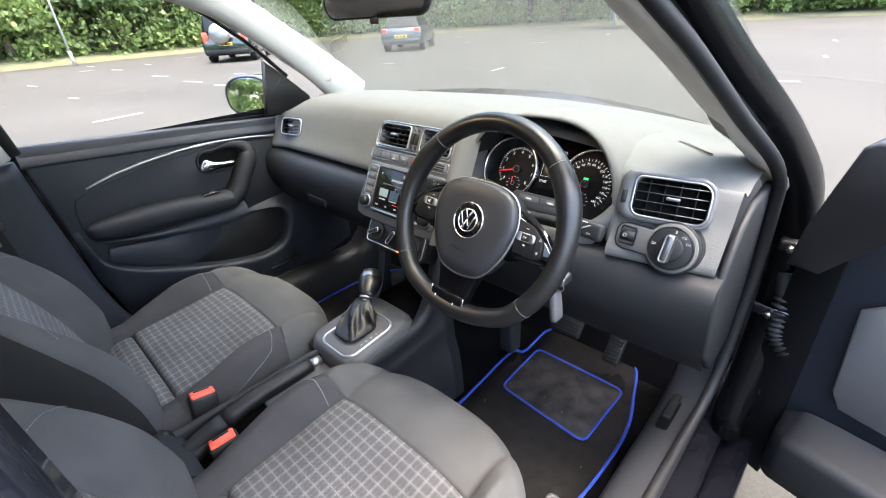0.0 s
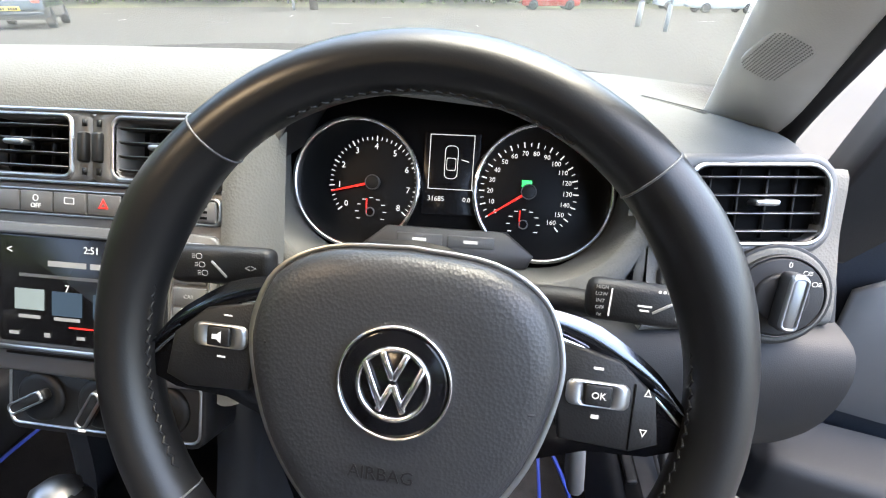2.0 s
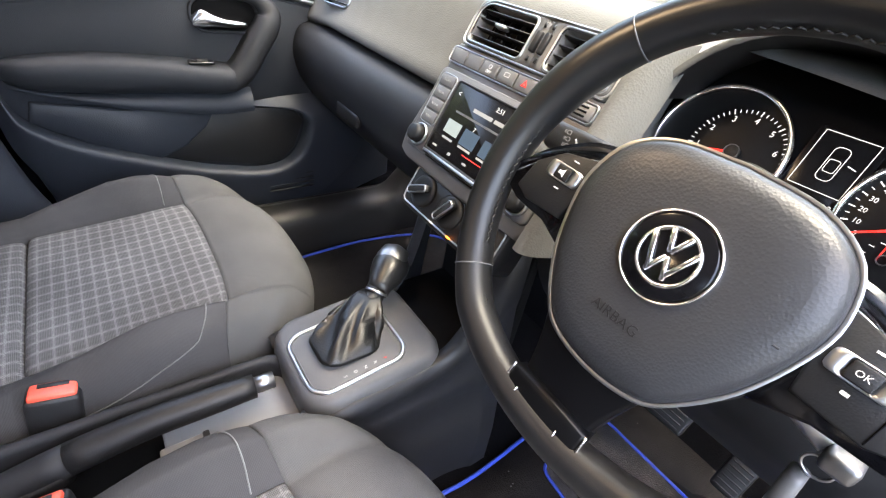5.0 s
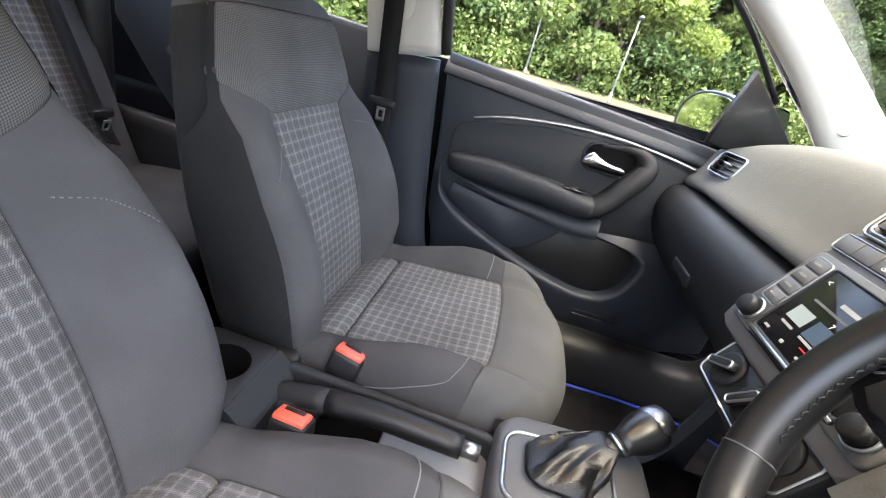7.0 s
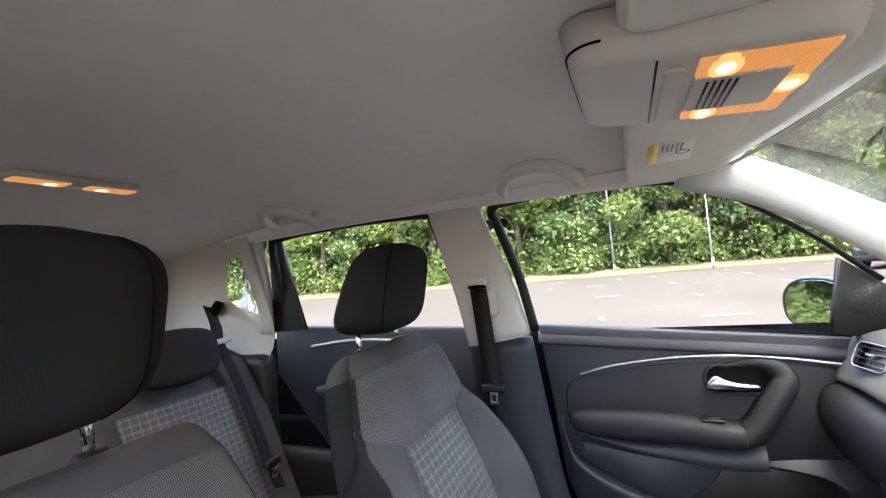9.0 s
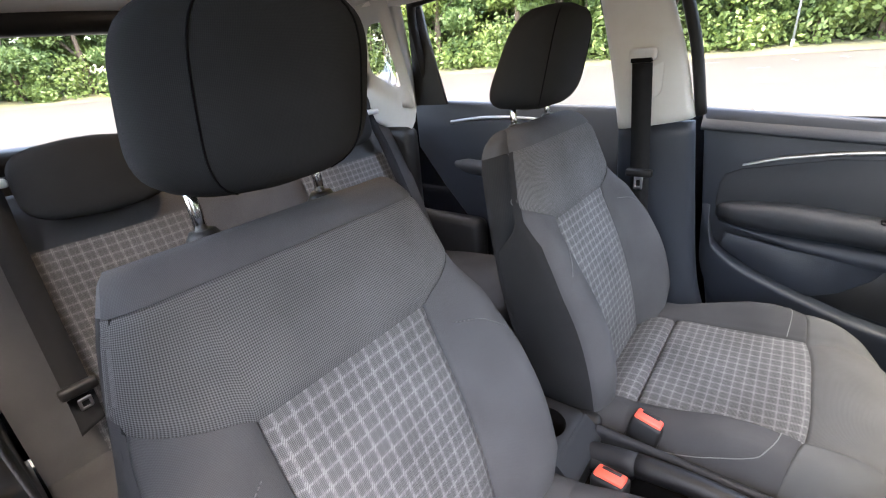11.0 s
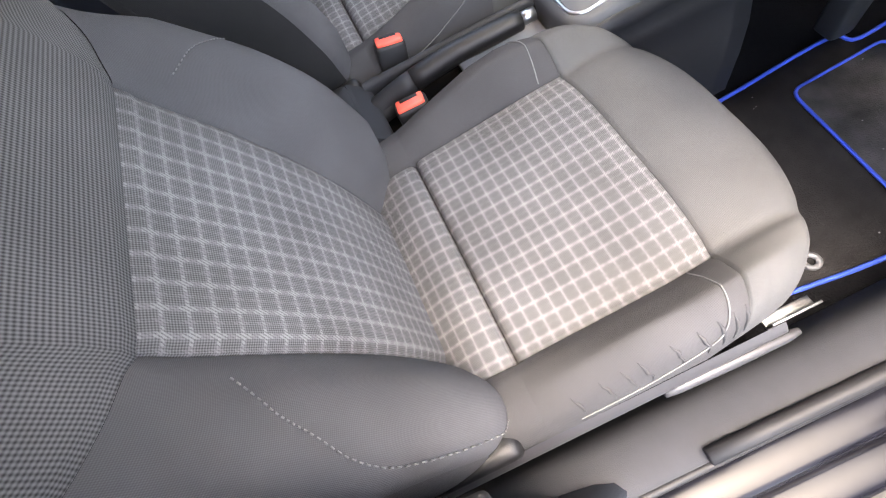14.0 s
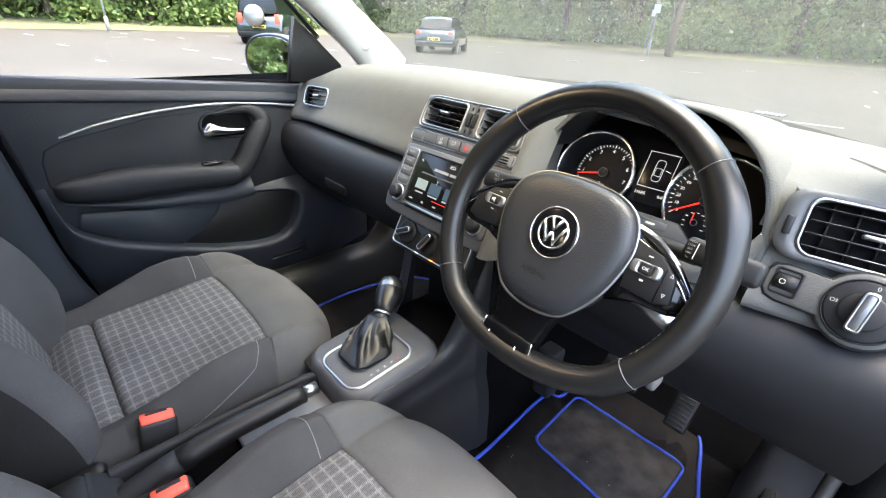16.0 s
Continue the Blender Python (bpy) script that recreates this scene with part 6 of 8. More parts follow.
def headrest_rings(c, a, h, lean_f, lean_r):
    """c: middle across, front and rear at the foot, and the foot's height; a: half width; h: height; the front and the rear lean forwards by lean_f and lean_r."""
    x0, yf, yr, z0 = c
    rings = []
    for f in np.linspace(0, 1, 26):
        v = 2 * f - 1
        q = max(0.02, (1 - abs(v) ** 4.2)) ** (1 / 2.7)
        wide = a * q * (1 - 0.05 * f ** 3)
        f0, r0 = yf + lean_f * f, yr + lean_r * f
        mid, dep = (f0 + r0) / 2, (f0 - r0) / 2 * (0.25 + 0.75 * q)
        rings.append([(x0 + wide * math.copysign(abs(math.cos(t)) ** 0.66, math.cos(t)), mid + dep * math.copysign(abs(math.sin(t)) ** 0.72, math.sin(t)) - 0.012 * abs(math.cos(t)) ** 3 * max(0.0, math.sin(t)), z0 + h * f) for t in np.linspace(0, 2 * math.pi, 40, endpoint=False)])
    return rings


def headrest_mesh(*args):
    return loft(headrest_rings(*args))


front_seat(0.32, "driver's seat in dark cloth with grey plaid panels")
front_seat(-0.32, "passenger seat in dark cloth with grey plaid panels")

# ---- rear bench ----
bench = thing("rear_bench", "dark cloth rear bench seat with plaid back panels", "car seat", at=(0, -1.2, 0.27))
part("cushion", loft([[(x, y, z) for y, z in crom([(-0.86, 0.36), (-0.84, 0.47), (-0.90, 0.515), (-1.05, 0.51), (-1.22, 0.49), (-1.30, 0.46), (-1.30, 0.34)], 28)] for x in np.linspace(-0.60, 0.60, 8)]), M_CLOTH5, bench, "plain grey cloth cushion")
def rb(h, d, x):
    return (x, -1.245 - h * math.sin(radians(22)) + d, 0.47 + h * math.cos(radians(22)))


for sx in (-1, 1):
    part("back_insert", grid([[rb(h, 0.012 + 0.012 * math.sin(math.pi * (abs(x) - 0.15) / 0.35), sx * x) for h in np.linspace(0.02, 0.43, 14)] for x in (np.linspace(0.15, 0.50, 14) if sx > 0 else np.linspace(0.50, 0.15, 14))]), M_PLAID, bench, "grey plaid back panel")
    hr = part("headrest", headrest_mesh((sx * 0.315, -1.345, -1.43, 0.912), 0.132, 0.148, -0.03, -0.005), M_CLOTH3, bench, "low dark cloth headrest")
part("backrest", loft([[rb(h, d, x) for h, d in crom([(-0.04, 0.0), (0.10, -0.006), (0.30, -0.004), (0.46, -0.012), (0.505, -0.06), (0.48, -0.12), (0.0, -0.13)], 30)] for x in np.linspace(-0.60, 0.60, 10)]), M_CLOTH, bench, "grey cloth backrest")

# ---- passenger's door (closed) ----


def yz(x0, out=1):
    """A pose whose local x runs forward along the car and y up, facing the cabin from the left wall."""
    return Matrix(((0, 0, 1, x0), (1, 0, 0, 0), (0, 1, 0, 0), (0, 0, 0, 1)))


door = thing("passenger_door", "closed passenger door with dark grey moulded trim", "car door", at=(-0.72, 0.0, 0.35))
MD = yz(-0.705)
# trim panel: belt line falls forwards, rear edge slopes
panel = [(-0.475, 0.984), (-0.25, 0.968), (0.0, 0.950), (0.24, 0.930), (0.42, 0.925), (0.42, 0.40), (0.30, 0.36), (-0.36, 0.36), (-0.40, 0.45), (-0.435, 0.62), (-0.455, 0.80)]
part("trim_panel", plate(panel, 0.02, MD, 0.008, 0.0), M_DOOR, door, "dark grained door trim")
belt = crom([(-0.475, 0.978, 0.03), (-0.25, 0.962, 0.03), (0.0, 0.945, 0.03), (0.26, 0.924, 0.03)], 20)
part("belt_roll", grid([[(-0.700 + 0.020 * math.sin(t) - 0.035 * (1 - math.cos(t)) * 0.8, y, z - 0.045 + 0.05 * (1 - math.cos(t)) * 0.6) for t in np.linspace(-0.4, 1.9, 10)] for y, z, _ in belt]), M_DOOR, door, "rolled upper edge of the trim")
strip = crom([(-0.374, 0.851), (-0.30, 0.872), (-0.20, 0.888), (-0.10, 0.896), (0.0, 0.896), (0.10, 0.887), (0.187, 0.874)], 30)
part("trim_strip", grid([[(-0.7035 + 0.008 * math.sin(t), y, z + 0.006 * math.cos(t) * (0.4 + 0.6 * min(1, i / 8))) for t in np.linspace(0, math.pi, 7)] for i, (y, z) in enumerate(strip)]), M_SATIN, door, "slim satin silver trim strip")
# padded field and armrest
fld = [(-0.418, 0.80), (-0.408, 0.826), (-0.375, 0.842), (-0.20, 0.877), (0.0, 0.885), (0.10, 0.878), (0.24, 0.855), (0.30, 0.80), (0.30, 0.66), (0.10, 0.655), (-0.03, 0.645), (-0.17, 0.650), (-0.364, 0.693), (-0.412, 0.715), (-0.420, 0.75)]
part("inset_field", plate(fld, 0.01, MD, 0.006, 0.003), M_DOOR2, door, "dark smooth inset field")
arm = []
for y, zt, zb, dp_ in crom([(-0.414, 0.742, 0.722, 0.004), (-0.400, 0.751, 0.712, 0.030), (-0.36, 0.758, 0.704, 0.048), (-0.266, 0.763, 0.697, 0.055), (-0.15, 0.756, 0.694, 0.058), (-0.06, 0.747, 0.688, 0.060), (-0.02, 0.742, 0.690, 0.058)], 26):
    arm.append([(-0.706 + dp_ * a, y, zb + (zt - zb) * b) for a, b in ((0, 1.06), (0.5, 1.02), (0.82, 0.95), (0.96, 0.82), (1.0, 0.6), (0.95, 0.3), (0.75, 0.05), (0.4, -0.08), (0, -0.12))])
part("armrest", loft(arm), M_DOOR2, door, "padded dark armrest")
# bulging field between the armrest and the pocket
part("lower_field", grid([[(-0.703 + 0.030 * math.sin(math.pi * min(1.0, g * 0.62 + 0.05)) * k, y, za + (zb - za) * g) for g in np.linspace(0, 1, 8)] for y, za, zb, k in crom([(-0.405, 0.712, 0.700, 0.3), (-0.36, 0.702, 0.690, 0.6), (-0.25, 0.696, 0.664, 1.0), (-0.15, 0.693, 0.648, 1.0), (-0.06, 0.690, 0.638, 1.0), (0.02, 0.690, 0.640, 0.9)], 24)]), M_DOOR, door, "dark field under the armrest")
pull = crom([(-0.075, 0.712, 0.022, 0.052), (-0.030, 0.713, 0.026, 0.058), (0.005, 0.738, 0.027, 0.060), (0.036, 0.785, 0.027, 0.058), (0.064, 0.826, 0.027, 0.052), (0.070, 0.856, 0.024, 0.040), (0.044, 0.877, 0.014, 0.024), (0.0, 0.879, 0.008, 0.014), (-0.05, 0.871, 0.006, 0.010)], 40)
rings = []
T = np.gradient(pull[:, :2], axis=0)
for (y, z, w, h), (ty, tz) in zip(pull, T):
    l = math.hypot(ty, tz)
    ny, nz = -tz / l, ty / l
    rings.append([(-0.708 + (h * max(0.0, math.sin(t)) ** 0.45 if math.sin(t) > 0 else 0.0), y + ny * w * math.cos(t), z + nz * w * math.cos(t)) for t in np.linspace(0, 2 * math.pi, 20, endpoint=False)])
part("pull_handle", loft(rings), M_DASH2, door, "dark grey curved pull handle")
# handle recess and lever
part("handle_recess", plate(rrect(0.128, 0.060, 0.028, 8, -0.018, 0.842), 0.006, MD, 0.003, 0.0055), M_BLACK, door, "handle recess with its shade painted in")
part("recess_rim", frame_ring(rrect(0.142, 0.072, 0.034, 8, -0.018, 0.842), rrect(0.128, 0.060, 0.028, 8, -0.018, 0.842), 0.01, MD, 0.010, 0.003), M_DOOR2, door)
lev = crom([(-0.084, 0.828, 0.010), (-0.066, 0.836, 0.018), (-0.04, 0.832, 0.012), (-0.01, 0.828, 0.009), (0.022, 0.827, 0.007)], 20)
part("lever", grid([[(-0.695 + 0.014 * math.sin(t) + 0.006 * math.sin(i / 19 * math.pi), y, z + w * math.cos(t)) for t in np.linspace(0, 2 * math.pi, 12, endpoint=False)] for i, (y, z, w) in enumerate(lev)], closed_v=True, caps=True), M_CHROME, door, "satin chrome door lever")
sw = part("window_switch", rbox((-0.672, -0.082, 0.7535), (0.020, 0.05, 0.006), 0.002, 2), M_GLOSS, door, "window switch")
part("switch_rocker", rbox((-0.672, -0.080, 0.757), (0.012, 0.022, 0.006), 0.002), M_DARK, sw)
# lower sweep and pocket
pk_in = crom([(-0.428, 0.745), (-0.420, 0.690), (-0.395, 0.638), (-0.305, 0.584), (-0.13, 0.519), (-0.04, 0.496), (0.030, 0.486), (0.085, 0.494), (0.125, 0.530), (0.146, 0.590), (0.138, 0.622), (0.110, 0.635), (0.060, 0.642), (0.0, 0.648)], 60)
pk_out = crom([(-0.446, 0.745), (-0.440, 0.660), (-0.425, 0.560), (-0.36, 0.45), (-0.20, 0.38), (-0.08, 0.355), (0.05, 0.35), (0.17, 0.37), (0.28, 0.45), (0.34, 0.56), (0.33, 0.64), (0.26, 0.672), (0.12, 0.668), (0.01, 0.655)], 60)
rows = []
for i, ((ya, za), (yb, zb)) in enumerate(zip(pk_in, pk_out)):
    k = min(1.0, i / 8, (59 - i) / 14)
    rows.append([(-0.700 + 0.036 * k * b, ya + (yb - ya) * a, za + (zb - za) * a) for a, b in ((0.0, 0.0), (0.004, 0.55), (0.02, 0.85), (0.05, 1.0), (0.10, 1.02), (0.18, 0.95), (0.4, 0.8), (0.7, 0.5), (1.0, 0.1))])
part("lower_trim", grid(rows), M_DOOR, door, "dark lower door trim with a rounded pocket edge")
# flat dark plate carries the shade inside the pocket
part("pocket", plate([(-0.38, 0.672), (-0.25, 0.656), (-0.06, 0.632), (0.02, 0.640), (0.12, 0.632), (0.145, 0.60), (0.12, 0.53), (0.085, 0.496), (0.03, 0.488), (-0.13, 0.521), (-0.305, 0.586), (-0.39, 0.64)], 0.006, MD, 0.002, 0.0055), M_DARK, door, "door pocket opening, its shade a dark plate")
part("pocket_wall", plate([(-0.385, 0.676), (-0.25, 0.658), (-0.064, 0.641), (-0.085, 0.605), (-0.135, 0.560), (-0.19, 0.535), (-0.305, 0.580), (-0.395, 0.638)], 0.008, MD, 0.008, 0.013), M_DOOR, door, "smooth wall of the door pocket")
part("speaker_ribs", join(*[rbox((-0.676, 0.10, 0.42 + 0.014 * k), (0.012, 0.12, 0.004), 0.001) for k in range(4)]), M_DARK, door)
# mirror triangle, window frame and glass
part("mirror_triangle", plate([(0.16, 0.945), (0.33, 0.93), (0.33, 0.985), (0.245, 1.065), (0.19, 1.11)], 0.02, yz(-0.672), 0.006, 0.0), M_DARK, door, "black mirror triangle")
fr = crom([(-0.475, -0.668, 0.975), (-0.50, -0.640, 1.13), (-0.535, -0.612, 1.26), (-0.545, -0.598, 1.305), (-0.50, -0.590, 1.318), (-0.30, -0.584, 1.322), (-0.08, -0.592, 1.298), (0.10, -0.622, 1.190), (0.25, -0.66, 1.06)], 50)
part("window_frame", tube([(x, y, z) for y, x, z in fr], [0.013 if i < 20 else max(0.006, 0.013 - 0.0007 * (i - 20)) for i in range(50)], 8), M_RUBBER, door, "black window frame")
gl = part("window_glass", grid([[(-0.705 + 0.10 * f, y, zb + (zt - zb) * f) for f in np.linspace(0, 1, 6)] for y, zb, zt in [tuple(q) for q in crom([(-0.53, 0.96, 1.30), (-0.30, 0.955, 1.322), (-0.08, 0.94, 1.298), (0.10, 0.93, 1.19), (0.25, 0.92, 1.06), (0.33, 0.92, 0.98)], 20)]]), M_GLASS, door, "clear side window")
gl.visible_shadow = False

# outside mirror on the passenger's door
mir = thing("door_mirror", "black door mirror with its glass facing the cabin", "door mirror", at=(-0.86, 0.22, 0.95))
c0 = Vector((-0.850, 0.20, 0.990))
mf = Vector((0.42, -0.90, 0.10)).normalized()       # the glass looks back and in
mx = Vector((0, 0, 1)).cross(mf).normalized()
my = mf.cross(mx)
MM = Matrix(((mx.x, my.x, mf.x, c0.x), (mx.y, my.y, mf.y, c0.y), (mx.z, my.z, mf.z, c0.z), (0, 0, 0, 1)))
mo = crom([(0.085, 0.045), (0.03, 0.062), (-0.05, 0.058), (-0.092, 0.025), (-0.088, -0.03), (-0.05, -0.056), (0.03, -0.060), (0.080, -0.045), (0.092, 0.0), (0.085, 0.045)], 41)[:-1]
part("shell", place(loft([[(x * k, y * k, z) for x, y in mo] for k, z in ((1.06, 0.012), (1.12, 0.004), (1.14, -0.03), (1.0, -0.07), (0.7, -0.10), (0.3, -0.112))]), MM), M_PAINT, mir, "gloss black mirror shell")
part("glass_rim", frame_ring([(x * 1.07, y * 1.07) for x, y in mo], [(x * 0.95, y * 0.95) for x, y in mo], 0.01, MM, 0.014, 0.003), M_DARK, mir)
part("glass", plate([(x * 0.96, y * 0.96) for x, y in mo], 0.003, MM, 0.0005, 0.0128), M_MIRROR, mir, "mirror glass", smooth=False)
part("arm", along((-0.79, 0.25, 0.965), (-0.70, 0.27, 0.955), [(0, 0.03, 0.022), (1, 0.035, 0.025)]), M_DARK, mir)

# ---- rear doors ----
flipx = Matrix.Diagonal((-1, 1, 1, 1))
for sx in (-1, 1):
    rd = thing("rear_door", "closed rear door with dark trim and silver strip", "car door", at=(sx * 0.70, -0.95, 0.35))
    MR2 = (yz(-0.690) if sx < 0 else flipx @ yz(-0.690))
    part("trim_panel", plate([(-1.40, 1.015), (-1.0, 1.00), (-0.60, 0.985), (-0.60, 0.36), (-1.05, 0.36), (-1.15, 0.55), (-1.30, 0.72), (-1.40, 0.85)], 0.02, MR2, 0.008, 0.0), M_DOOR, rd, "dark grained rear door trim")
    part("trim_strip", grid([[(-sx * (-0.688 + 0.006 * math.sin(t)), y, z + 0.006 * math.cos(t)) for t in np.linspace(0, math.pi, 6)] for y, z in crom([(-1.24, 0.94), (-1.10, 0.956), (-0.95, 0.955), (-0.82, 0.94)], 16)]), M_SATIN, rd, "slim satin silver trim strip")
    part("armrest", along((sx * 0.675, -1.22, 0.80), (sx * 0.675, -0.86, 0.765), [(0, 0.012, 0.01), (0.12, 0.03, 0.024), (0.8, 0.034, 0.028), (1, 0.015, 0.012)]), M_DOOR2, rd, "padded dark armrest")
    part("handle_recess", plate(rrect(0.11, 0.05, 0.022, 6, -0.95, 0.875), 0.006, MR2, 0.002, 0.004), M_BLACK, rd)
    part("window_frame", tube([(-sx * x, y, z) for y, x, z in crom([(-1.30, -0.665, 1.02), (-1.305, -0.645, 1.10), (-1.30, -0.60, 1.28), (-1.24, -0.59, 1.31), (-1.0, -0.588, 1.322), (-0.75, -0.592, 1.318), (-0.715, -0.60, 1.29), (-0.68, -0.64, 1.13), (-0.66, -0.668, 0.99)], 40)], 0.013, 8), M_RUBBER, rd, "black window frame")
    part("corner_blank", plate([(-1.35, 1.00), (-1.215, 1.005), (-1.275, 1.22), (-1.295, 1.315), (-1.35, 1.315)], 0.01, (yz(-0.635) if sx < 0 else flipx @ yz(-0.635)), 0.003), M_DARK, rd, "black fixed corner of the window")
    gl = part("window_glass", grid([[(-sx * (-0.69 + 0.09 * f), y, zb + (zt - zb) * f) for f in np.linspace(0, 1, 5)] for y, zb, zt in ((-1.29, 1.0, 1.30), (-1.0, 0.985, 1.32), (-0.68, 0.97, 1.31))]), M_GLASS, rd, "clear rear side window")
    gl.visible_shadow = False


# ---- driver's door, standing open ----
dd = thing("driver_door", "wide open driver's door with its window wound down", "car door", at=(0.80, 0.42, 0.40))
HINGE = Vector((0.775, 0.46, 0.0))
DA = radians(-14)                                     # the door's run from its hinge, from the car's right
dx = Vector((math.cos(DA), math.sin(DA), 0))
dn = Vector((math.sin(DA), -math.cos(DA), 0))          # towards the cabin and the rear
MO = Matrix(((dx.x, 0, dn.x, HINGE.x), (dx.y, 0, dn.y, HINGE.y), (0, 1, 0, 0), (0, 0, 0, 1)))
dp = [(0.0, 0.28), (0.10, 0.25), (0.95, 0.26), (1.02, 0.50), (1.04, 0.97), (0.60, 0.965), (0.20, 0.925), (0.12, 0.89), (0.05, 0.86), (0.0, 0.72)]
part("outer_skin", plate(dp, 0.05, MO, 0.01, -0.02), M_PAINT, dd, "gloss black door skin")
part("trim_panel", plate([(0.06 + (x - 0.06) * 0.98, 0.345 + (z - 0.345) * 0.985) for x, z in dp], 0.04, MO, 0.012, 0.03), M_DOOR, dd, "dark grained door trim")
# paler than the passenger's field: daylight on the open door put into its colour
part("inset_field", plate([(0.097, 0.735), (0.125, 0.757), (0.60, 0.80), (0.85, 0.80), (0.88, 0.70), (0.60, 0.56), (0.21, 0.525), (0.125, 0.530), (0.108, 0.560)], 0.008, MO, 0.004, 0.057), M_PANEL, dd, "inset field, lightened for daylight on the open door")
part("door_pocket", place(grid([[(x, zt - dz, 0.045 + k * wd) for k, dz in ((0.0, -0.03), (0.3, -0.012), (0.75, 0.0), (0.95, 0.006), (1.0, 0.02), (1.0, 0.08), (0.85, 0.12), (0.0, 0.13))] for x, zt, wd in crom([(0.055, 0.425, 0.02), (0.075, 0.44, 0.06), (0.12, 0.455, 0.08), (0.35, 0.46, 0.085), (0.80, 0.47, 0.08), (0.95, 0.50, 0.03)], 24)]), MO), M_DASH2, dd, "grey moulded door pocket")
part("trim_strip", place(tube(crom([(0.20, 0.876, 0.036), (0.35, 0.892, 0.038), (0.6, 0.885, 0.038), (0.85, 0.85, 0.036)], 20), 0.004, 6), MO), M_SATIN, dd)
part("window_frame", place(tube(crom([(0.22, 0.94, 0.0), (0.32, 1.03, -0.01), (0.50, 1.19, -0.04), (0.62, 1.30, -0.06), (0.80, 1.33, -0.07), (0.99, 1.32, -0.07), (1.03, 1.28, -0.06), (1.04, 0.97, 0.0)], 40), 0.017, 8), MO), M_RUBBER, dd, "black window frame")
part("sail_panel", plate([(-0.006, 0.80), (0.002, 0.867), (0.020, 0.945), (0.036, 1.010), (0.050, 1.020), (0.16, 1.03), (0.27, 1.04), (0.27, 0.96), (0.10, 0.88), (0.04, 0.80)], 0.075, MO, 0.006, 0.118), M_DARK, dd, "black corner panel of the window")
part("shut_face", plate([(-0.030, 0.30), (0.0, 0.26), (0.052, 0.25), (0.052, 0.91), (-0.010, 0.82), (-0.020, 0.60)], 0.02, MO, 0.004, 0.040), M_BLACK, dd, "black shut face of the door")
for z in (0.46, 0.80):
    h = part("hinge", join(rbox((0.748, 0.44, z), (0.06, 0.04, 0.022), 0.005), tube([(0.782, 0.435, z - 0.025), (0.782, 0.435, z + 0.025)], 0.008, 10)), M_DARK, dd, "black door hinge")
part("check_strap", rbox((0.775, 0.425, 0.655), (0.13, 0.010, 0.022), 0.003), M_FLASH, dd, "steel door check strap")
GP = crom([(0.742, 0.452, 0.735), (0.752, 0.440, 0.69), (0.756, 0.432, 0.64), (0.762, 0.430, 0.60), (0.790, 0.430, 0.570)], 60)
part("wiring_gaiter", tube(GP, [0.015 + 0.004 * math.sin(i * 1.6) if 14 < i else 0.016 for i in range(60)], 12), M_RUBBER, dd, "ribbed rubber wiring gaiter")
for z in (0.655, 0.47, 0.80):
    part("bolt", tube([(0.738, 0.418, z), (0.738, 0.407, z)], 0.0065, 6), M_EDGE, dd, "bare hinge bolt")
# door aperture on the driver's side: painted front pillar, its seal and the pillar foot
bar("front_pillar_outer", [(0.540, -0.11, 1.38), (0.550, -0.02, 1.325), (0.608, 0.170, 1.165), (0.686, 0.392, 0.995), (0.728, 0.482, 0.85), (0.74, 0.50, 0.6), (0.735, 0.44, 0.33)],
    [(0.032, 0.018), (0.028, 0.020), (0.028, 0.022), (0.033, 0.026), (0.05, 0.033), (0.066, 0.035), (0.09, 0.035)], M_LACQUER, "gloss black painted windscreen pillar", 28)
bar("front_pillar_outer", [(-0.645, -0.06, 1.37), (-0.665, 0.05, 1.31), (-0.69, 0.26, 1.16), (-0.715, 0.46, 1.00), (-0.735, 0.50, 0.85), (-0.74, 0.50, 0.6)],
    [(0.035, 0.022), (0.04, 0.025), (0.045, 0.03), (0.05, 0.03), (0.06, 0.03), (0.06, 0.03)], M_PAINT, "gloss black painted windscreen pillar", 24)
solo("door_seal", tube(crom([(0.672, -0.30, 0.385), (0.678, 0.20, 0.385), (0.688, 0.38, 0.45), (0.694, 0.43, 0.65), (0.696, 0.41, 0.86), (0.690, 0.362, 0.955), (0.644, 0.230, 1.06), (0.600, 0.105, 1.16), (0.552, -0.005, 1.25), (0.545, -0.13, 1.335), (0.600, -0.45, 1.345)], 60), 0.011, 8), M_RUBBER, "black rubber seal round the door opening", "seal", kind="structure")
bl_ = thing("bonnet_release", "black bonnet release lever in the sill cover", "lever", at=(0.632, 0.335, 0.37))
MBR = Matrix.Translation((0.632, 0.335, 0.3745)) @ Matrix.Rotation(radians(-14), 4, "Y")
part("recess", plate(rrect(0.026, 0.125, 0.006, 5), 0.010, MBR, 0.002, 0.002), M_BLACK, bl_, "black lever recess")
part("lever", rbox((0.0, 0.012, 0.006), (0.018, 0.085, 0.010), 0.004, 3, MBR), M_DARK, bl_)
bar("centre_pillar_outer", [(0.655, -0.68, 1.38), (0.672, -0.66, 1.28), (0.692, -0.635, 1.10), (0.720, -0.65, 0.95), (0.735, -0.66, 0.6), (0.73, -0.64, 0.33)], [(0.09, 0.02), (0.10, 0.02), (0.105, 0.02), (0.085, 0.022), (0.09, 0.022), (0.12, 0.022)], M_PAINT, "gloss black painted centre pillar", 24)

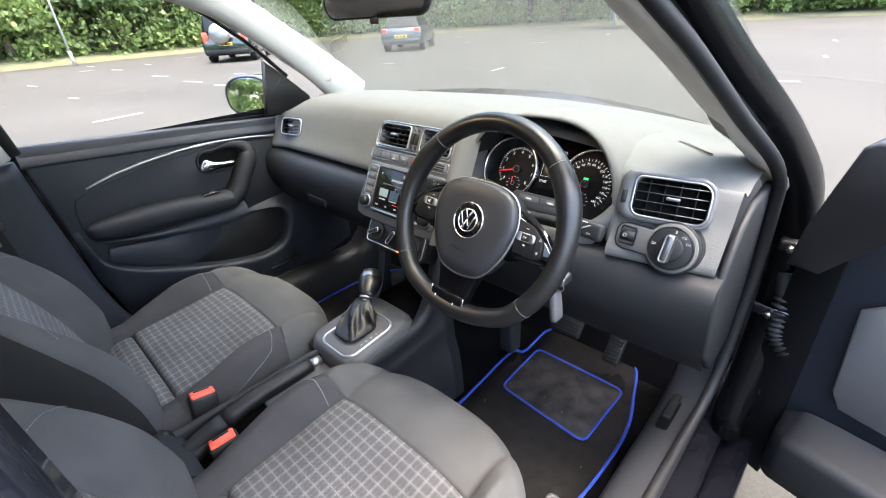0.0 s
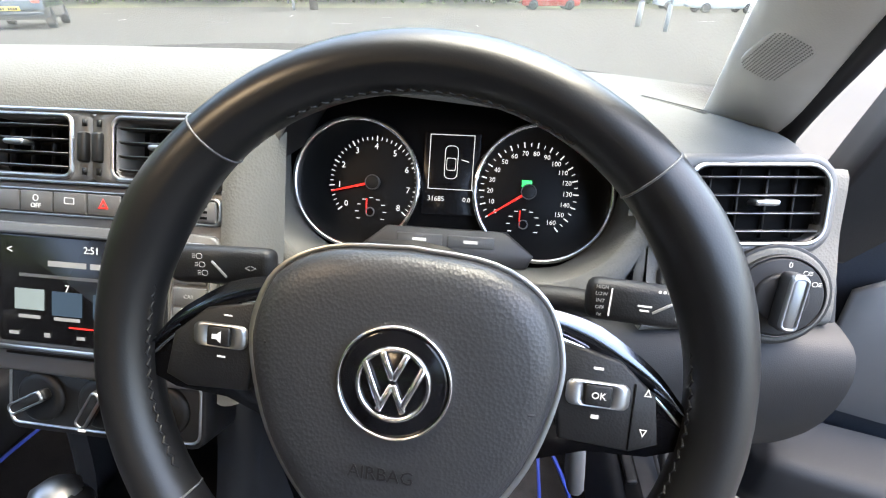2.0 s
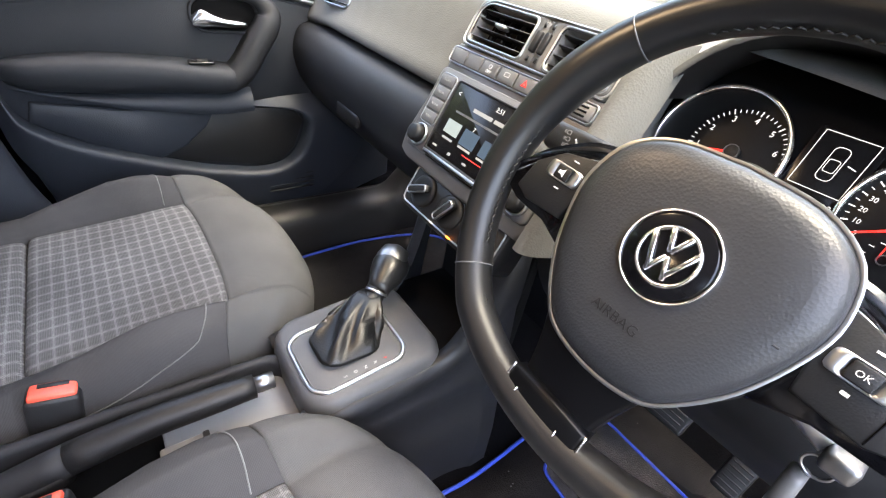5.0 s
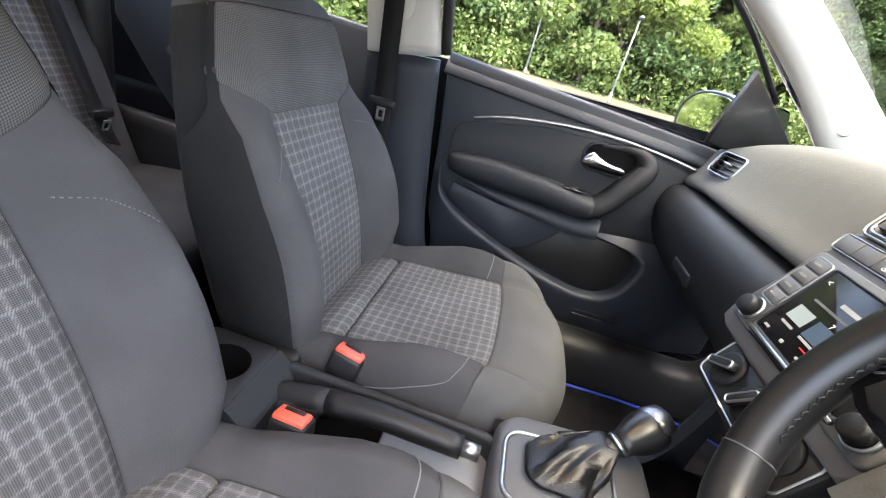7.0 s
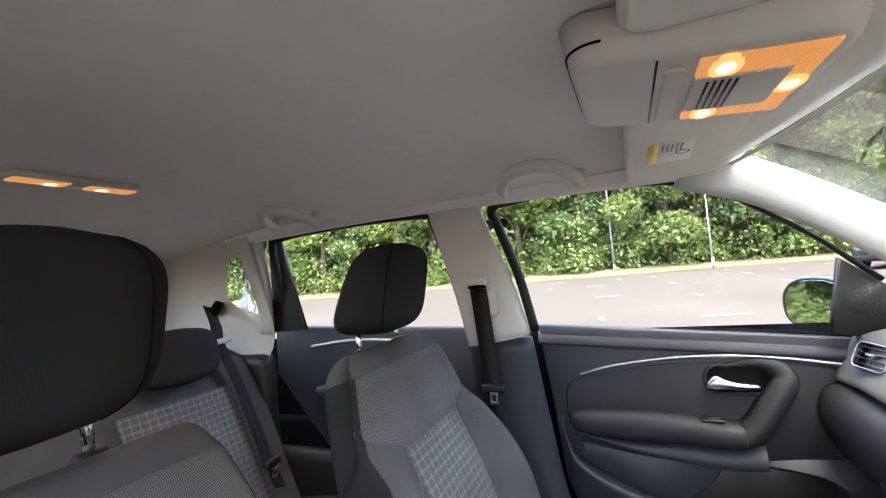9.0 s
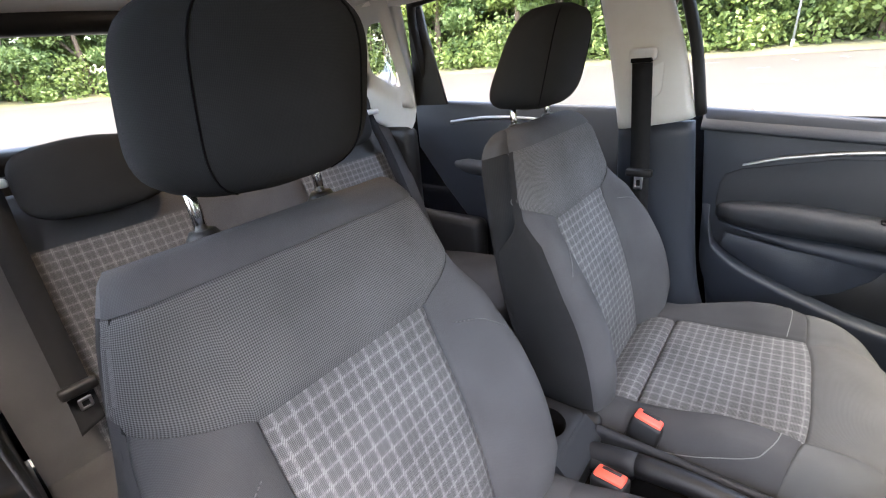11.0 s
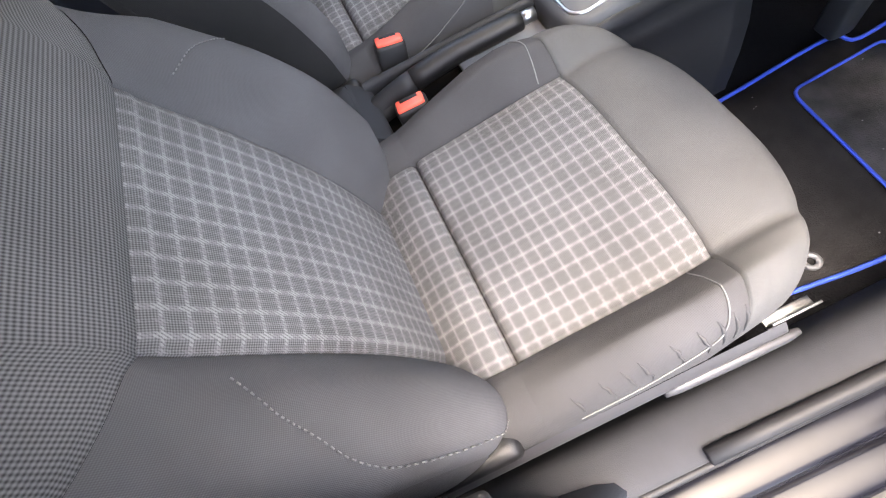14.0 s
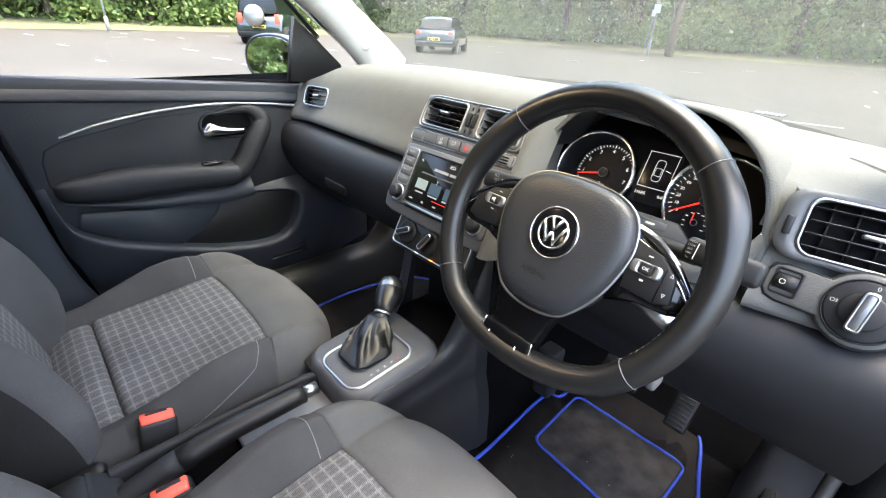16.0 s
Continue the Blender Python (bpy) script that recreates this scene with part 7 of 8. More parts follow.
# ---- belts ----


def ribbon(pts, w, across, n=24):
    P = crom(pts, n)
    a = np.array(across, float)
    t = np.gradient(P, axis=0)
    nn = np.cross(t, a)
    nn /= np.linalg.norm(nn, axis=1, keepdims=True)
    rings = []
    for p, q in zip(P, nn):
        rings.append([p - a * w / 2 - q * 0.0007, p + a * w / 2 - q * 0.0007, p + a * w / 2 + q * 0.0007, p - a * w / 2 + q * 0.0007])
    return loft(rings)


def seat_belt(ring_at, low, tongue_z, label, w=0.046, across=(0, 1, 0)):
    b = thing("seat_belt", label, "seat belt", "seat belts", at=low)
    r, l = Vector(ring_at), Vector(low)
    part("webbing", ribbon([r + Vector((0.0, 0, -0.005)), r + (l - r) * 0.33, r + (l - r) * 0.66, l] if r.x < 0 else [(0.600, -0.586, 1.120), (0.596, -0.566, 1.01), (0.594, -0.553, 0.93), (0.600, -0.545, 0.80), (0.615, -0.535, 0.60), (0.635, -0.52, 0.40)], w, across), M_BELT, b, "black belt webbing")
    f = (r.z - tongue_z) / (r.z - l.z)
    c = r + (l - r) * f if r.x < 0 else Vector((0.604, -0.541, 0.74))
    ax = Vector(across)
    s_ = math.copysign(1, -r.x)
    mm = Matrix.Translation(c + Vector((s_ * 0.004, 0, 0)))
    tg = part("tongue", rbox((0, 0, 0), (0.020 + 0.04 * abs(ax.x), 0.020 + 0.045 * abs(ax.y), 0.020), 0.006, 3, mm), M_DARK, b, "black belt tongue")
    part("tongue_plate", frame_ring(rrect(0.022, 0.034, 0.003, 4), rrect(0.010, 0.016, 0.002, 4), 0.003, Matrix.Translation(c + Vector((s_ * 0.008, 0, -0.026))) @ Matrix.Rotation(radians(90), 4, "X") @ Matrix.Rotation(radians(90) * abs(ax.y), 4, "Y")), M_STEEL, tg, "bare steel tongue plate")
    return b


def rear_belt(sx, label):
    b = thing("seat_belt", label, "seat belt", "seat belts", at=(sx * 0.50, -1.25, 0.52))
    part("webbing", ribbon([(sx * 0.550, -1.55, 1.105), (sx * 0.508, -1.47, 1.045), (sx * 0.478, -1.425, 0.995), (sx * 0.487, -1.365, 0.87), (sx * 0.50, -1.268, 0.62), (sx * 0.505, -1.24, 0.56)], 0.046, (0.94, 0.0, -0.34 * sx), 40), M_BELT, b, "black belt webbing")
    part("guide", rbox((sx * 0.478, -1.418, 1.000), (0.070, 0.022, 0.016), 0.006, 3), M_TRIM, b, "pale belt guide loop")
    tg = part("tongue", rbox((sx * 0.499, -1.262, 0.635), (0.062, 0.020, 0.022), 0.006, 3), M_DARK, b, "black belt tongue")
    part("tongue_plate", frame_ring(rrect(0.022, 0.034, 0.003, 4), rrect(0.012, 0.018, 0.002, 4), 0.003, tilted((sx * 0.499, -1.250, 0.605), 20) @ Matrix.Rotation(radians(180), 4, "Y")), M_STEEL, tg, "bare steel tongue plate")
    return b


for sx in (-1, 1):
    b = seat_belt((sx * 0.598, -0.602, 1.105), (sx * 0.612, -0.56, 0.42), 0.838, "black seat belt hanging on the centre pillar")
    g = thing("belt_guide", "pale belt guide on the centre pillar", "belt guide", at=(sx * 0.60, -0.60, 1.12))
    dy_ = 0.006 if sx > 0 else 0.0
    part("loop", rbox((sx * 0.596, -0.602 + dy_, 1.118), (0.02, 0.062, 0.028), 0.009, 3), M_TRIM, g)
    part("slot", rbox((sx * 0.591, -0.602 + dy_, 1.106), (0.016, 0.048, 0.010), 0.003), M_BLACK, g)
    part("slider", plate(rrect(0.085, 0.24, 0.02, 6, -0.600, 1.14), 0.004, Matrix(((0, 0, -sx, sx * 0.6165), (1, 0, 0, 0), (0, 1, 0, 0), (0, 0, 0, 1))) if sx > 0 else yz(-0.6165), 0.002, 0.004), M_TRIM, g)
rear_belt(-1, "black rear seat belt lying over the backrest")
rear_belt(1, "black rear seat belt lying over the backrest")
for sx in (-1, 1):
    bgs = thing("belt_outlet", "black belt outlet in the rear pillar", "belt guide", "belt outlets", at=(sx * 0.565, -1.55, 1.10))
    part("slot", place(plate(rrect(0.085, 0.045, 0.014, 5), 0.02, None, 0.004), Matrix.Translation((sx * 0.562, -1.545, 1.105)) @ Matrix.Rotation(radians(-sx * 62), 4, "Z") @ Matrix.Rotation(radians(62), 4, "X")), M_BLACK, bgs)

# ---- under the roof ----
lamp = thing("roof_lamp", "pale roof lamp console with three lit amber bulbs", "roof lamp", at=(0.0, -0.12, 1.33))
ML2 = Matrix.Translation((0.010, -0.147, 1.318)) @ Matrix.Rotation(radians(175), 4, "X")
part("housing", place(loft([[(x * k, y * k2, z) for x, y in rrect(0.195, 0.205, 0.03, 8)] for k, k2, z in ((1.20, 1.18, -0.045), (1.15, 1.13, -0.030), (1.12, 1.10, -0.012), (1.08, 1.07, -0.003), (1.02, 1.02, 0.0), (0.97, 0.97, 0.0008))]), ML2), M_LIGHTGREY, lamp, "pale grey housing")
# black tube stands in for the shadow under the housing edge
part("housing_shadow", place(tube([(x * 1.14, y * 1.12, -0.020) for x, y in rrect(0.195, 0.205, 0.03, 8) if y > 0.02], 0.0013, 6), ML2), M_BLACK, lamp, "shadow gap along the housing, as a black tube")
part("seam", rbox((0, 0.036, 0.0005), (0.195, 0.0022, 0.001), 0, m=ML2), M_DARK, lamp)
part("switch_bar", rbox((0.0, 0.020, 0.002), (0.150, 0.018, 0.005), 0.002, 2, ML2), M_LIGHTGREY, lamp, "long rocker switch")
part("lens", rbox((0.0, -0.047, 0.001), (0.180, 0.098, 0.005), 0.003, 2, ML2), M_LENS, lamp, "glowing ribbed lens")
part("lens_ribs", join(*[rbox((0.0, -0.0935 + 0.0036 * k, 0.0038), (0.176, 0.0018, 0.0012), 0.0004, 1, ML2) for k in range(27)]), M_LENS, lamp)
part("microphone_grille", rbox((0.0, -0.036, 0.003), (0.098, 0.078, 0.006), 0.002, 2, ML2), M_LIGHTGREY, lamp)
for k in range(5):
    part("grille_slot", rbox((0.0, -0.010 - 0.006 * k, 0.0065), (0.085, 0.0022, 0.001), 0, m=ML2), M_DARK, lamp)
for x, y in ((0.068, -0.020), (-0.068, -0.020), (0.0, -0.084)):
    # the spread of light round each bulb is drawn as an emitting disc
    part("bulb_halo", plate([(x + 0.025 * math.cos(a), y + 0.014 * math.sin(a)) for a in np.linspace(0, 6.283, 24, endpoint=False)], 0.003, ML2, 0.002, 0.0050), M_HALO, lamp, "glow round the bulb, drawn as a lit disc")
    part("bulb", plate([(x + 0.015 * math.cos(a), y + 0.0085 * math.sin(a)) for a in np.linspace(0, 6.283, 24, endpoint=False)], 0.003, ML2, 0.002, 0.0055), M_LAMP, lamp, "lit amber bulb")
rl = thing("rear_roof_lamp", "slim lit rear roof lamp", "roof lamp", at=(0.06, -1.11, 1.36))
MRL = Matrix.Translation((0.058, -1.11, 1.368)) @ Matrix.Rotation(radians(180), 4, "X")
part("housing", plate(rrect(0.20, 0.045, 0.01, 5), 0.012, MRL, 0.003, 0.004), M_LIGHTGREY, rl)
part("lens", rbox((-0.055, 0, 0.004), (0.08, 0.034, 0.006), 0.003, 2, MRL), M_LENS, rl, "glowing lens")
part("lens", rbox((0.055, 0, 0.004), (0.08, 0.034, 0.006), 0.003, 2, MRL), M_LENS, rl, "glowing lens")
for x in (-0.04, 0.04):
    part("bulb", plate(circle(0.010, 16, x, 0), 0.003, MRL, 0.002, 0.008), M_LAMP, rl, "lit bulb")
for lx, ly, lz, e in ((0.010, -0.19, 1.295, 0.11), (0.058, -1.11, 1.345, 0.12)):
    ld = bpy.data.lights.new("lamp_light", "AREA")
    ld.energy, ld.size, ld.color = e, 0.09, (1.0, 0.74, 0.48)
    lo_ = new("lamp_light", ld)
    lo_.matrix_world = Matrix.Translation((lx, ly, lz))


def visor(cx, label, sticker):
    v = thing("sun_visor", label, "sun visor", "sun visors", at=(cx, -0.10, 1.345))
    s_ = math.copysign(1, cx)
    c_, z_ = math.cos(radians(5)), -s_ * math.sin(radians(5))     # the outer end hangs lower, along the roof's arch
    m = Matrix(((c_, 0, z_, cx), (0, -1, 0, -0.128), (z_, 0, -c_, 1.332), (0, 0, 0, 1)))
    part("pad", place(loft([[(x * k, y * k, z) for x, y in rrect(0.39, 0.168, [0.03, 0.03, 0.05, 0.05], 7)] for k, z in ((0.94, -0.012), (1.0, -0.006), (1.0, 0.004), (0.96, 0.010), (0.9, 0.011))]), m), M_LINER, v, "pale grey padded flap")
    part("clip", rbox((-s_ * 0.155, -0.075, 0.0), (0.022, 0.03, 0.024), 0.008, 3, m), M_LIGHTGREY, v, "visor clip")
    if sticker:
        st = part("warning_label", rbox((0.015, 0.014, 0.0115), (0.112, 0.070, 0.0006), 0, m=m), shade("label_white", (0.75, 0.75, 0.73), 0.5, vary=0.03), v, "white and yellow airbag warning label")
        part("label_band", rbox((0.015, 0.041, 0.0121), (0.112, 0.016, 0.0004), 0, m=m), shade("label_yellow", (0.75, 0.6, 0.12), 0.5, vary=0.03), st)
        bars([(0.042, 0.026 - 0.007 * k, 0.04, 0.003) for k in range(5)], m @ Matrix.Translation((0, 0, 0.0121)), M_PANEL, st)
        part("label_ring", frame_ring(circle(0.011, 20, 0.012, -0.006), circle(0.0085, 20, 0.012, -0.006), 0.0004, m, 0.0124, 0.0001), M_DARK, st)
    return v


visor(-0.325, "passenger's pale sun visor folded up with warning label", True)
visor(0.315, "driver's pale sun visor folded up", False)


M_GRAB = shade("handle_plastic", (0.52, 0.505, 0.48), 0.5, vary=0.05)


def grab(x, y, z, w, label):
    """A roof handle: an arch that lies inwards from two feet on the roof rail."""
    g = thing("grab_handle", label, "grab handle", "grab handles", at=(x, y, z))
    s_ = math.copysign(1, -x)
    arch = crom([(x + s_ * a, y + b * w, z + c) for a, b, c in ((-0.010, -0.50, -0.008), (0.015, -0.50, -0.016), (0.060, -0.44, -0.006), (0.100, -0.26, 0.008), (0.112, 0, 0.012), (0.100, 0.26, 0.008), (0.060, 0.44, -0.006), (0.015, 0.50, -0.016), (-0.010, 0.50, -0.008))], 40)
    part("grip", tube(arch, [0.0105 + 0.0030 * math.cos(math.pi * (i / 39 - 0.5)) for i in range(40)], 12), M_GRAB, g)
    for k in (-1, 1):
        part("foot", rbox((x + s_ * 0.002, y + k * (w / 2), z - 0.002), (0.034, 0.026, 0.034), 0.010, 3), M_GRAB, g)
    return g


grab(-0.440, -0.382, 1.330, 0.165, "pale grey roof grab handle over the passenger's door")
grab(-0.430, -1.04, 1.332, 0.130, "pale grey roof grab handle over the rear door")

# rear-view mirror
rv = thing("rear_view_mirror", "black-framed rear-view mirror on the windscreen", "rear-view mirror", at=(0.0, 0.14, 1.28))
c1 = Vector((0.005, 0.110, 1.246))
f1 = Vector((0.32, -0.94, 0.02)).normalized()
x1 = Vector((0, 0, 1)).cross(f1).normalized()
y1 = f1.cross(x1)
MV2 = Matrix(((x1.x, y1.x, f1.x, c1.x), (x1.y, y1.y, f1.y, c1.y), (x1.z, y1.z, f1.z, c1.z), (0, 0, 0, 1)))
ro = rrect(0.235, 0.068, [0.018, 0.018, 0.026, 0.026], 7)
part("shell", place(loft([[(x * k, y * k, z) for x, y in ro] for k, z in ((0.99, 0.004), (1.03, 0.0), (1.03, -0.010), (0.85, -0.03), (0.5, -0.038))]), MV2), M_DARK, rv, "black mirror housing")
part("glass", plate([(x * 0.965, y * 0.93) for x, y in ro], 0.002, MV2, 0.0005, 0.0052), M_MIRROR, rv, "mirror glass", smooth=False)
part("dip_tab", rbox((0, -0.039, 0.004), (0.018, 0.012, 0.006), 0.002, 2, MV2), M_DARK, rv)
part("stem", tube(crom([(0.01, 0.145, 1.245), (0.005, 0.165, 1.27), (0.0, 0.175, 1.30)], 8), 0.012, 10), M_DARK, rv)

# ---- footwells ----


def floor_mat(pts, inner, label, flip=1):
    m = thing("floor_mat", label, "floor mat", "floor mats", at=(pts[0][0], pts[0][1], 0.262))
    o = crom(pts + [pts[0]], 60)[:-1]
    lift = lambda y: 0.268 + max(0, (y - 0.49)) * 0.25
    c = o.mean(axis=0)
    part("mat_body", loft([[(x, y, lift(y) - 0.008) for x, y in o], [(x, y, lift(y)) for x, y in o], [(*(c + (np.array((x, y)) - c) * 0.6), lift(c[1] + (y - c[1]) * 0.6) + 0.001) for x, y in o], [(*(c + (np.array((x, y)) - c) * 0.2), 0.270) for x, y in o]]), M_MAT, m, "worn charcoal surface with crumbs")
    part("binding", tube([(x, y, lift(y) + 0.001) for x, y in o], 0.0042, 8, True), M_BLUE, m, "bright blue edge binding")
    if inner:
        q = []
        for (x0, y0), (x1_, y1_) in zip(inner, inner[1:] + inner[:1]):
            q += [(x0 + (x1_ - x0) * f, y0 + (y1_ - y0) * f) for f in (0.10, 0.3, 0.5, 0.7, 0.90)]
            nx, ny = inner[(inner.index((x1_, y1_)) + 1) % len(inner)]
            for t in (0.25, 0.5, 0.75):
                ax, ay, bx, by = x1_ + (x0 - x1_) * 0.10, y1_ + (y0 - y1_) * 0.10, x1_ + (nx - x1_) * 0.10, y1_ + (ny - y1_) * 0.10
                q.append(((1 - t) ** 2 * ax + 2 * t * (1 - t) * x1_ + t * t * bx, (1 - t) ** 2 * ay + 2 * t * (1 - t) * y1_ + t * t * by))
        part("heel_pad", plate(q, 0.004, Matrix.Translation((0, 0, 0.2745)), 0.002), shade("heel_pad_pile", (0.03, 0.028, 0.027), 1.0, bump=1.0, bscale=380, vary=0.7, grain=25, stain=12, spec=0.1), m, "dusty heel pad")
        part("pad_binding", tube([(x, y, 0.275) for x, y in q], 0.0032, 8, True), M_BLUE, m, "bright blue heel pad binding")
        rr = random.Random(8)
        for k in range(9):
            part("crumb", rbox((rr.uniform(0.20, 0.52), rr.uniform(0.05, 0.50), 0.276), (0.0018, 0.0024, 0.0014), 0.0004, 1), M_PANEL, m)
        part("eyelet", frame_ring(circle(0.016, 20, 0.512, 0.035), circle(0.007, 20, 0.512, 0.035), 0.006, Matrix.Translation((0, 0, 0.276)), 0.0, 0.002), M_PANEL, m, "grey fixing eyelet")
    return m


floor_mat([(0.535, -0.06), (0.555, 0.12), (0.555, 0.30), (0.525, 0.42), (0.465, 0.55), (0.30, 0.56), (0.20, 0.52), (0.195, 0.40), (0.165, 0.36), (0.178, 0.12), (0.18, -0.10), (0.35, -0.14)], [(0.224, 0.428), (0.495, 0.428), (0.492, 0.209), (0.232, 0.229)], "black driver's floor mat with blue edging")
floor_mat([(-0.535, -0.06), (-0.555, 0.12), (-0.555, 0.30), (-0.50, 0.48), (-0.34, 0.52), (-0.20, 0.48), (-0.18, 0.30), (-0.178, 0.12), (-0.18, -0.10), (-0.35, -0.14)], None, "black passenger's floor mat with blue edging")
for nm, x, y, z, w, h, lab in (("brake_pedal", 0.305, 0.445, 0.40, 0.09, 0.055, "black rubber brake pedal"), ("accelerator_pedal", 0.445, 0.46, 0.385, 0.045, 0.10, "black rubber organ accelerator pedal")):
    p = thing(nm, lab, "pedal", at=(x, y, z))
    mm = tilted((x, y, z), 35)
    part("pad", rbox((0, 0, 0), (w, h, 0.018), 0.006, 3, mm), M_RUBBER, p)
    part("arm", tube([tuple(mm @ Vector((0, 0.01, -0.008))), (x, y + 0.10, z + 0.14)], 0.009, 8), M_STEEL, p)
    part("tread", join(*[rbox((0, -h / 2 + 0.008 + k * 0.010, 0.0095), (w * 0.8, 0.003, 0.003), 0.001, 1, mm) for k in range(int(h / 0.010) - 1)]), M_RUBBER, p)
fr_ = thing("footrest", "grey plastic footrest beside the tunnel", "footrest", at=(0.19, 0.34, 0.30))
part("pad", rbox((0.165, 0.36, 0.36), (0.05, 0.05, 0.14), 0.01, 3), M_DASH2, fr_)

# ---- outside: car park, verge, woods, parked cars ----
M_TARMAC = shade("tarmac", (0.047, 0.0445, 0.0395), 0.9, vary=0.42, grain=130, stain=0.25, bump=1.0, bscale=110, spec=0.2)
M_PAINTLINE = shade("worn_white_paint", (0.24, 0.235, 0.225), 0.8, vary=0.35, grain=14, stain=2)
M_TYREMARK = shade("rubbed_tarmac", (0.055, 0.051, 0.048), 0.9, vary=0.35, grain=30, stain=1.5, spec=0.2)
M_GRASS = shade("verge_grass", (0.085, 0.085, 0.042), 1.0, vary=0.4, grain=4, stain=0.4, bump=0.5, bscale=20)
M_BARK = shade("bark", (0.10, 0.075, 0.055), 0.95, vary=0.35, grain=9, bump=0.8, bscale=18)
M_POLE = shade("grey_pole", (0.22, 0.23, 0.23), 0.5, vary=0.08)


def leafy(name, a, b, trans=0.35):
    m = bpy.data.materials.new(name)
    m.use_nodes = True
    nt = m.node_tree
    bs = nt.nodes["Principled BSDF"]
    bs.inputs["Roughness"].default_value = 0.55
    geo = nt.nodes.new("ShaderNodeNewGeometry")
    ramp = nt.nodes.new("ShaderNodeMix")
    ramp.data_type = "RGBA"
    ramp.inputs["A"].default_value, ramp.inputs["B"].default_value = (*a, 1), (*b, 1)
    nt.links.new(geo.outputs["Random Per Island"], ramp.inputs["Factor"])
    nt.links.new(ramp.outputs["Result"], bs.inputs["Base Color"])
    tl, mx = nt.nodes.new("ShaderNodeBsdfTranslucent"), nt.nodes.new("ShaderNodeMixShader")
    nt.links.new(ramp.outputs["Result"], tl.inputs[0])
    mx.inputs[0].default_value = trans
    nt.links.new(bs.outputs[0], mx.inputs[1])
    nt.links.new(tl.outputs[0], mx.inputs[2])
    nt.links.new(mx.outputs[0], nt.nodes["Material Output"].inputs[0])
    return m


M_LEAF = [leafy("leaves_mid", (0.10, 0.155, 0.045), (0.19, 0.26, 0.075)), leafy("leaves_dark", (0.065, 0.115, 0.040), (0.125, 0.19, 0.060)), leafy("leaves_yellow", (0.15, 0.215, 0.055), (0.24, 0.31, 0.085), 0.45)]

gx = [-260, -120, -60, -40, -25, -12, -6, -3, 0, 3, 6, 12, 25, 40, 60, 120, 260]
solo("ground", grid([[(x, y, -0.012 * max(0.0, y)) for y in gx] for x in gx], flip=False), M_TARMAC, "pale worn tarmac of a car park", "ground", kind="structure")
# grass verges where the woods begin: in front and along the left
NW = 84
WOOD = [(45, -44), (15, -48), (-12, -48), (-27, -38), (-27, -18), (-30, 0), (-34, 14), (-34, 28), (-24, 38), (-8, 41), (10, 46), (30, 52), (70, 56)]
wl = crom(WOOD, NW)
tn = np.gradient(wl, axis=0)
tn /= np.linalg.norm(tn, axis=1, keepdims=True)
nrm = np.stack([-tn[:, 1], tn[:, 0]], 1)          # away from the car park
vr = []
rg = np.random.RandomState(3)
for p, n_ in zip(wl, nrm):
    j = rg.uniform(-0.3, 0.3)
    vr.append([(*(p + n_ * (d + (j if i == 0 else 0))), z - 0.012 * max(0, p[1])) for i, (d, z) in enumerate(((-2.2, 0.012), (-1.2, 0.10), (0.5, 0.22), (3, 0.5), (12, 1.2)))])
solo("verge", grid(vr, flip=True), M_GRASS, "rough grass verge at the edge of the woods", "verge", kind="structure")


def leaf_cloud(centres, n, size, seed, flat=0.6):
    """n small leaf blades scattered over the skins of lobes (x, y, z, rx, ry, rz)."""
    r = np.random.RandomState(seed)
    C = np.array(centres)
    k = r.randint(0, len(C), n)
    d = r.normal(size=(n, 3))
    d /= np.linalg.norm(d, axis=1, keepdims=True)
    rad = r.uniform(0.55, 1.05, (n, 1))
    P = C[k, :3] + d * C[k, 3:] * rad
    a = r.normal(size=(n, 3)) + d * 0.5
    a /= np.linalg.norm(a, axis=1, keepdims=True)
    b = np.cross(a, r.normal(size=(n, 3)))
    b /= np.linalg.norm(b, axis=1, keepdims=True)
    s = size * r.uniform(0.6, 1.4, (n, 1))
    V = np.stack([P - a * s, P + b * s * flat, P + a * s, P - b * s * flat], 1).reshape(-1, 3)
    F = np.arange(4 * n).reshape(n, 4)
    me = bpy.data.meshes.new("leaves")
    me.from_pydata(V.tolist(), [], F.tolist())
    return me


def tree(h, spread, seed, mat, n=5200, leaf=0.16, low=0.25):
    r = random.Random(seed)
    t = thing("tree", "leafy green tree at the edge of the woods", "tree", "woodland trees")
    trunk = [Vector((0, 0, -0.2))]
    for k in range(6):
        trunk.append(trunk[-1] + Vector((r.uniform(-0.12, 0.12), r.uniform(-0.12, 0.12), h * 0.14)))
    parts = [tube([tuple(p) for p in trunk], [0.20 * h / 9 * (1 - 0.12 * i) for i in range(7)], 8)]
    lobes = []
    for k in range(9):
        z = h * r.uniform(low, 0.95)
        a = r.uniform(0, 2 * math.pi)
        q = math.sin(math.pi * min(1, max(0.12, (z / h - low + 0.12) / (1.1 - low))))
        d = spread * q * r.uniform(0.25, 0.75)
        c = Vector((d * math.cos(a), d * math.sin(a), z))
        base = trunk[min(6, max(1, int(z / h / 0.14) - 1))]
        parts.append(tube([tuple(base), tuple(base.lerp(c, 0.5) + Vector((0, 0, 0.2))), tuple(c)], [0.07, 0.045, 0.015], 6))
        s_ = spread * r.uniform(0.32, 0.55)
        lobes.append((*c, s_, s_, s_ * r.uniform(0.55, 0.85)))
    part("trunk", join(*parts), M_BARK, t)
    part("crown", leaf_cloud(lobes, n, leaf, seed), mat, t, smooth=False)
    return t


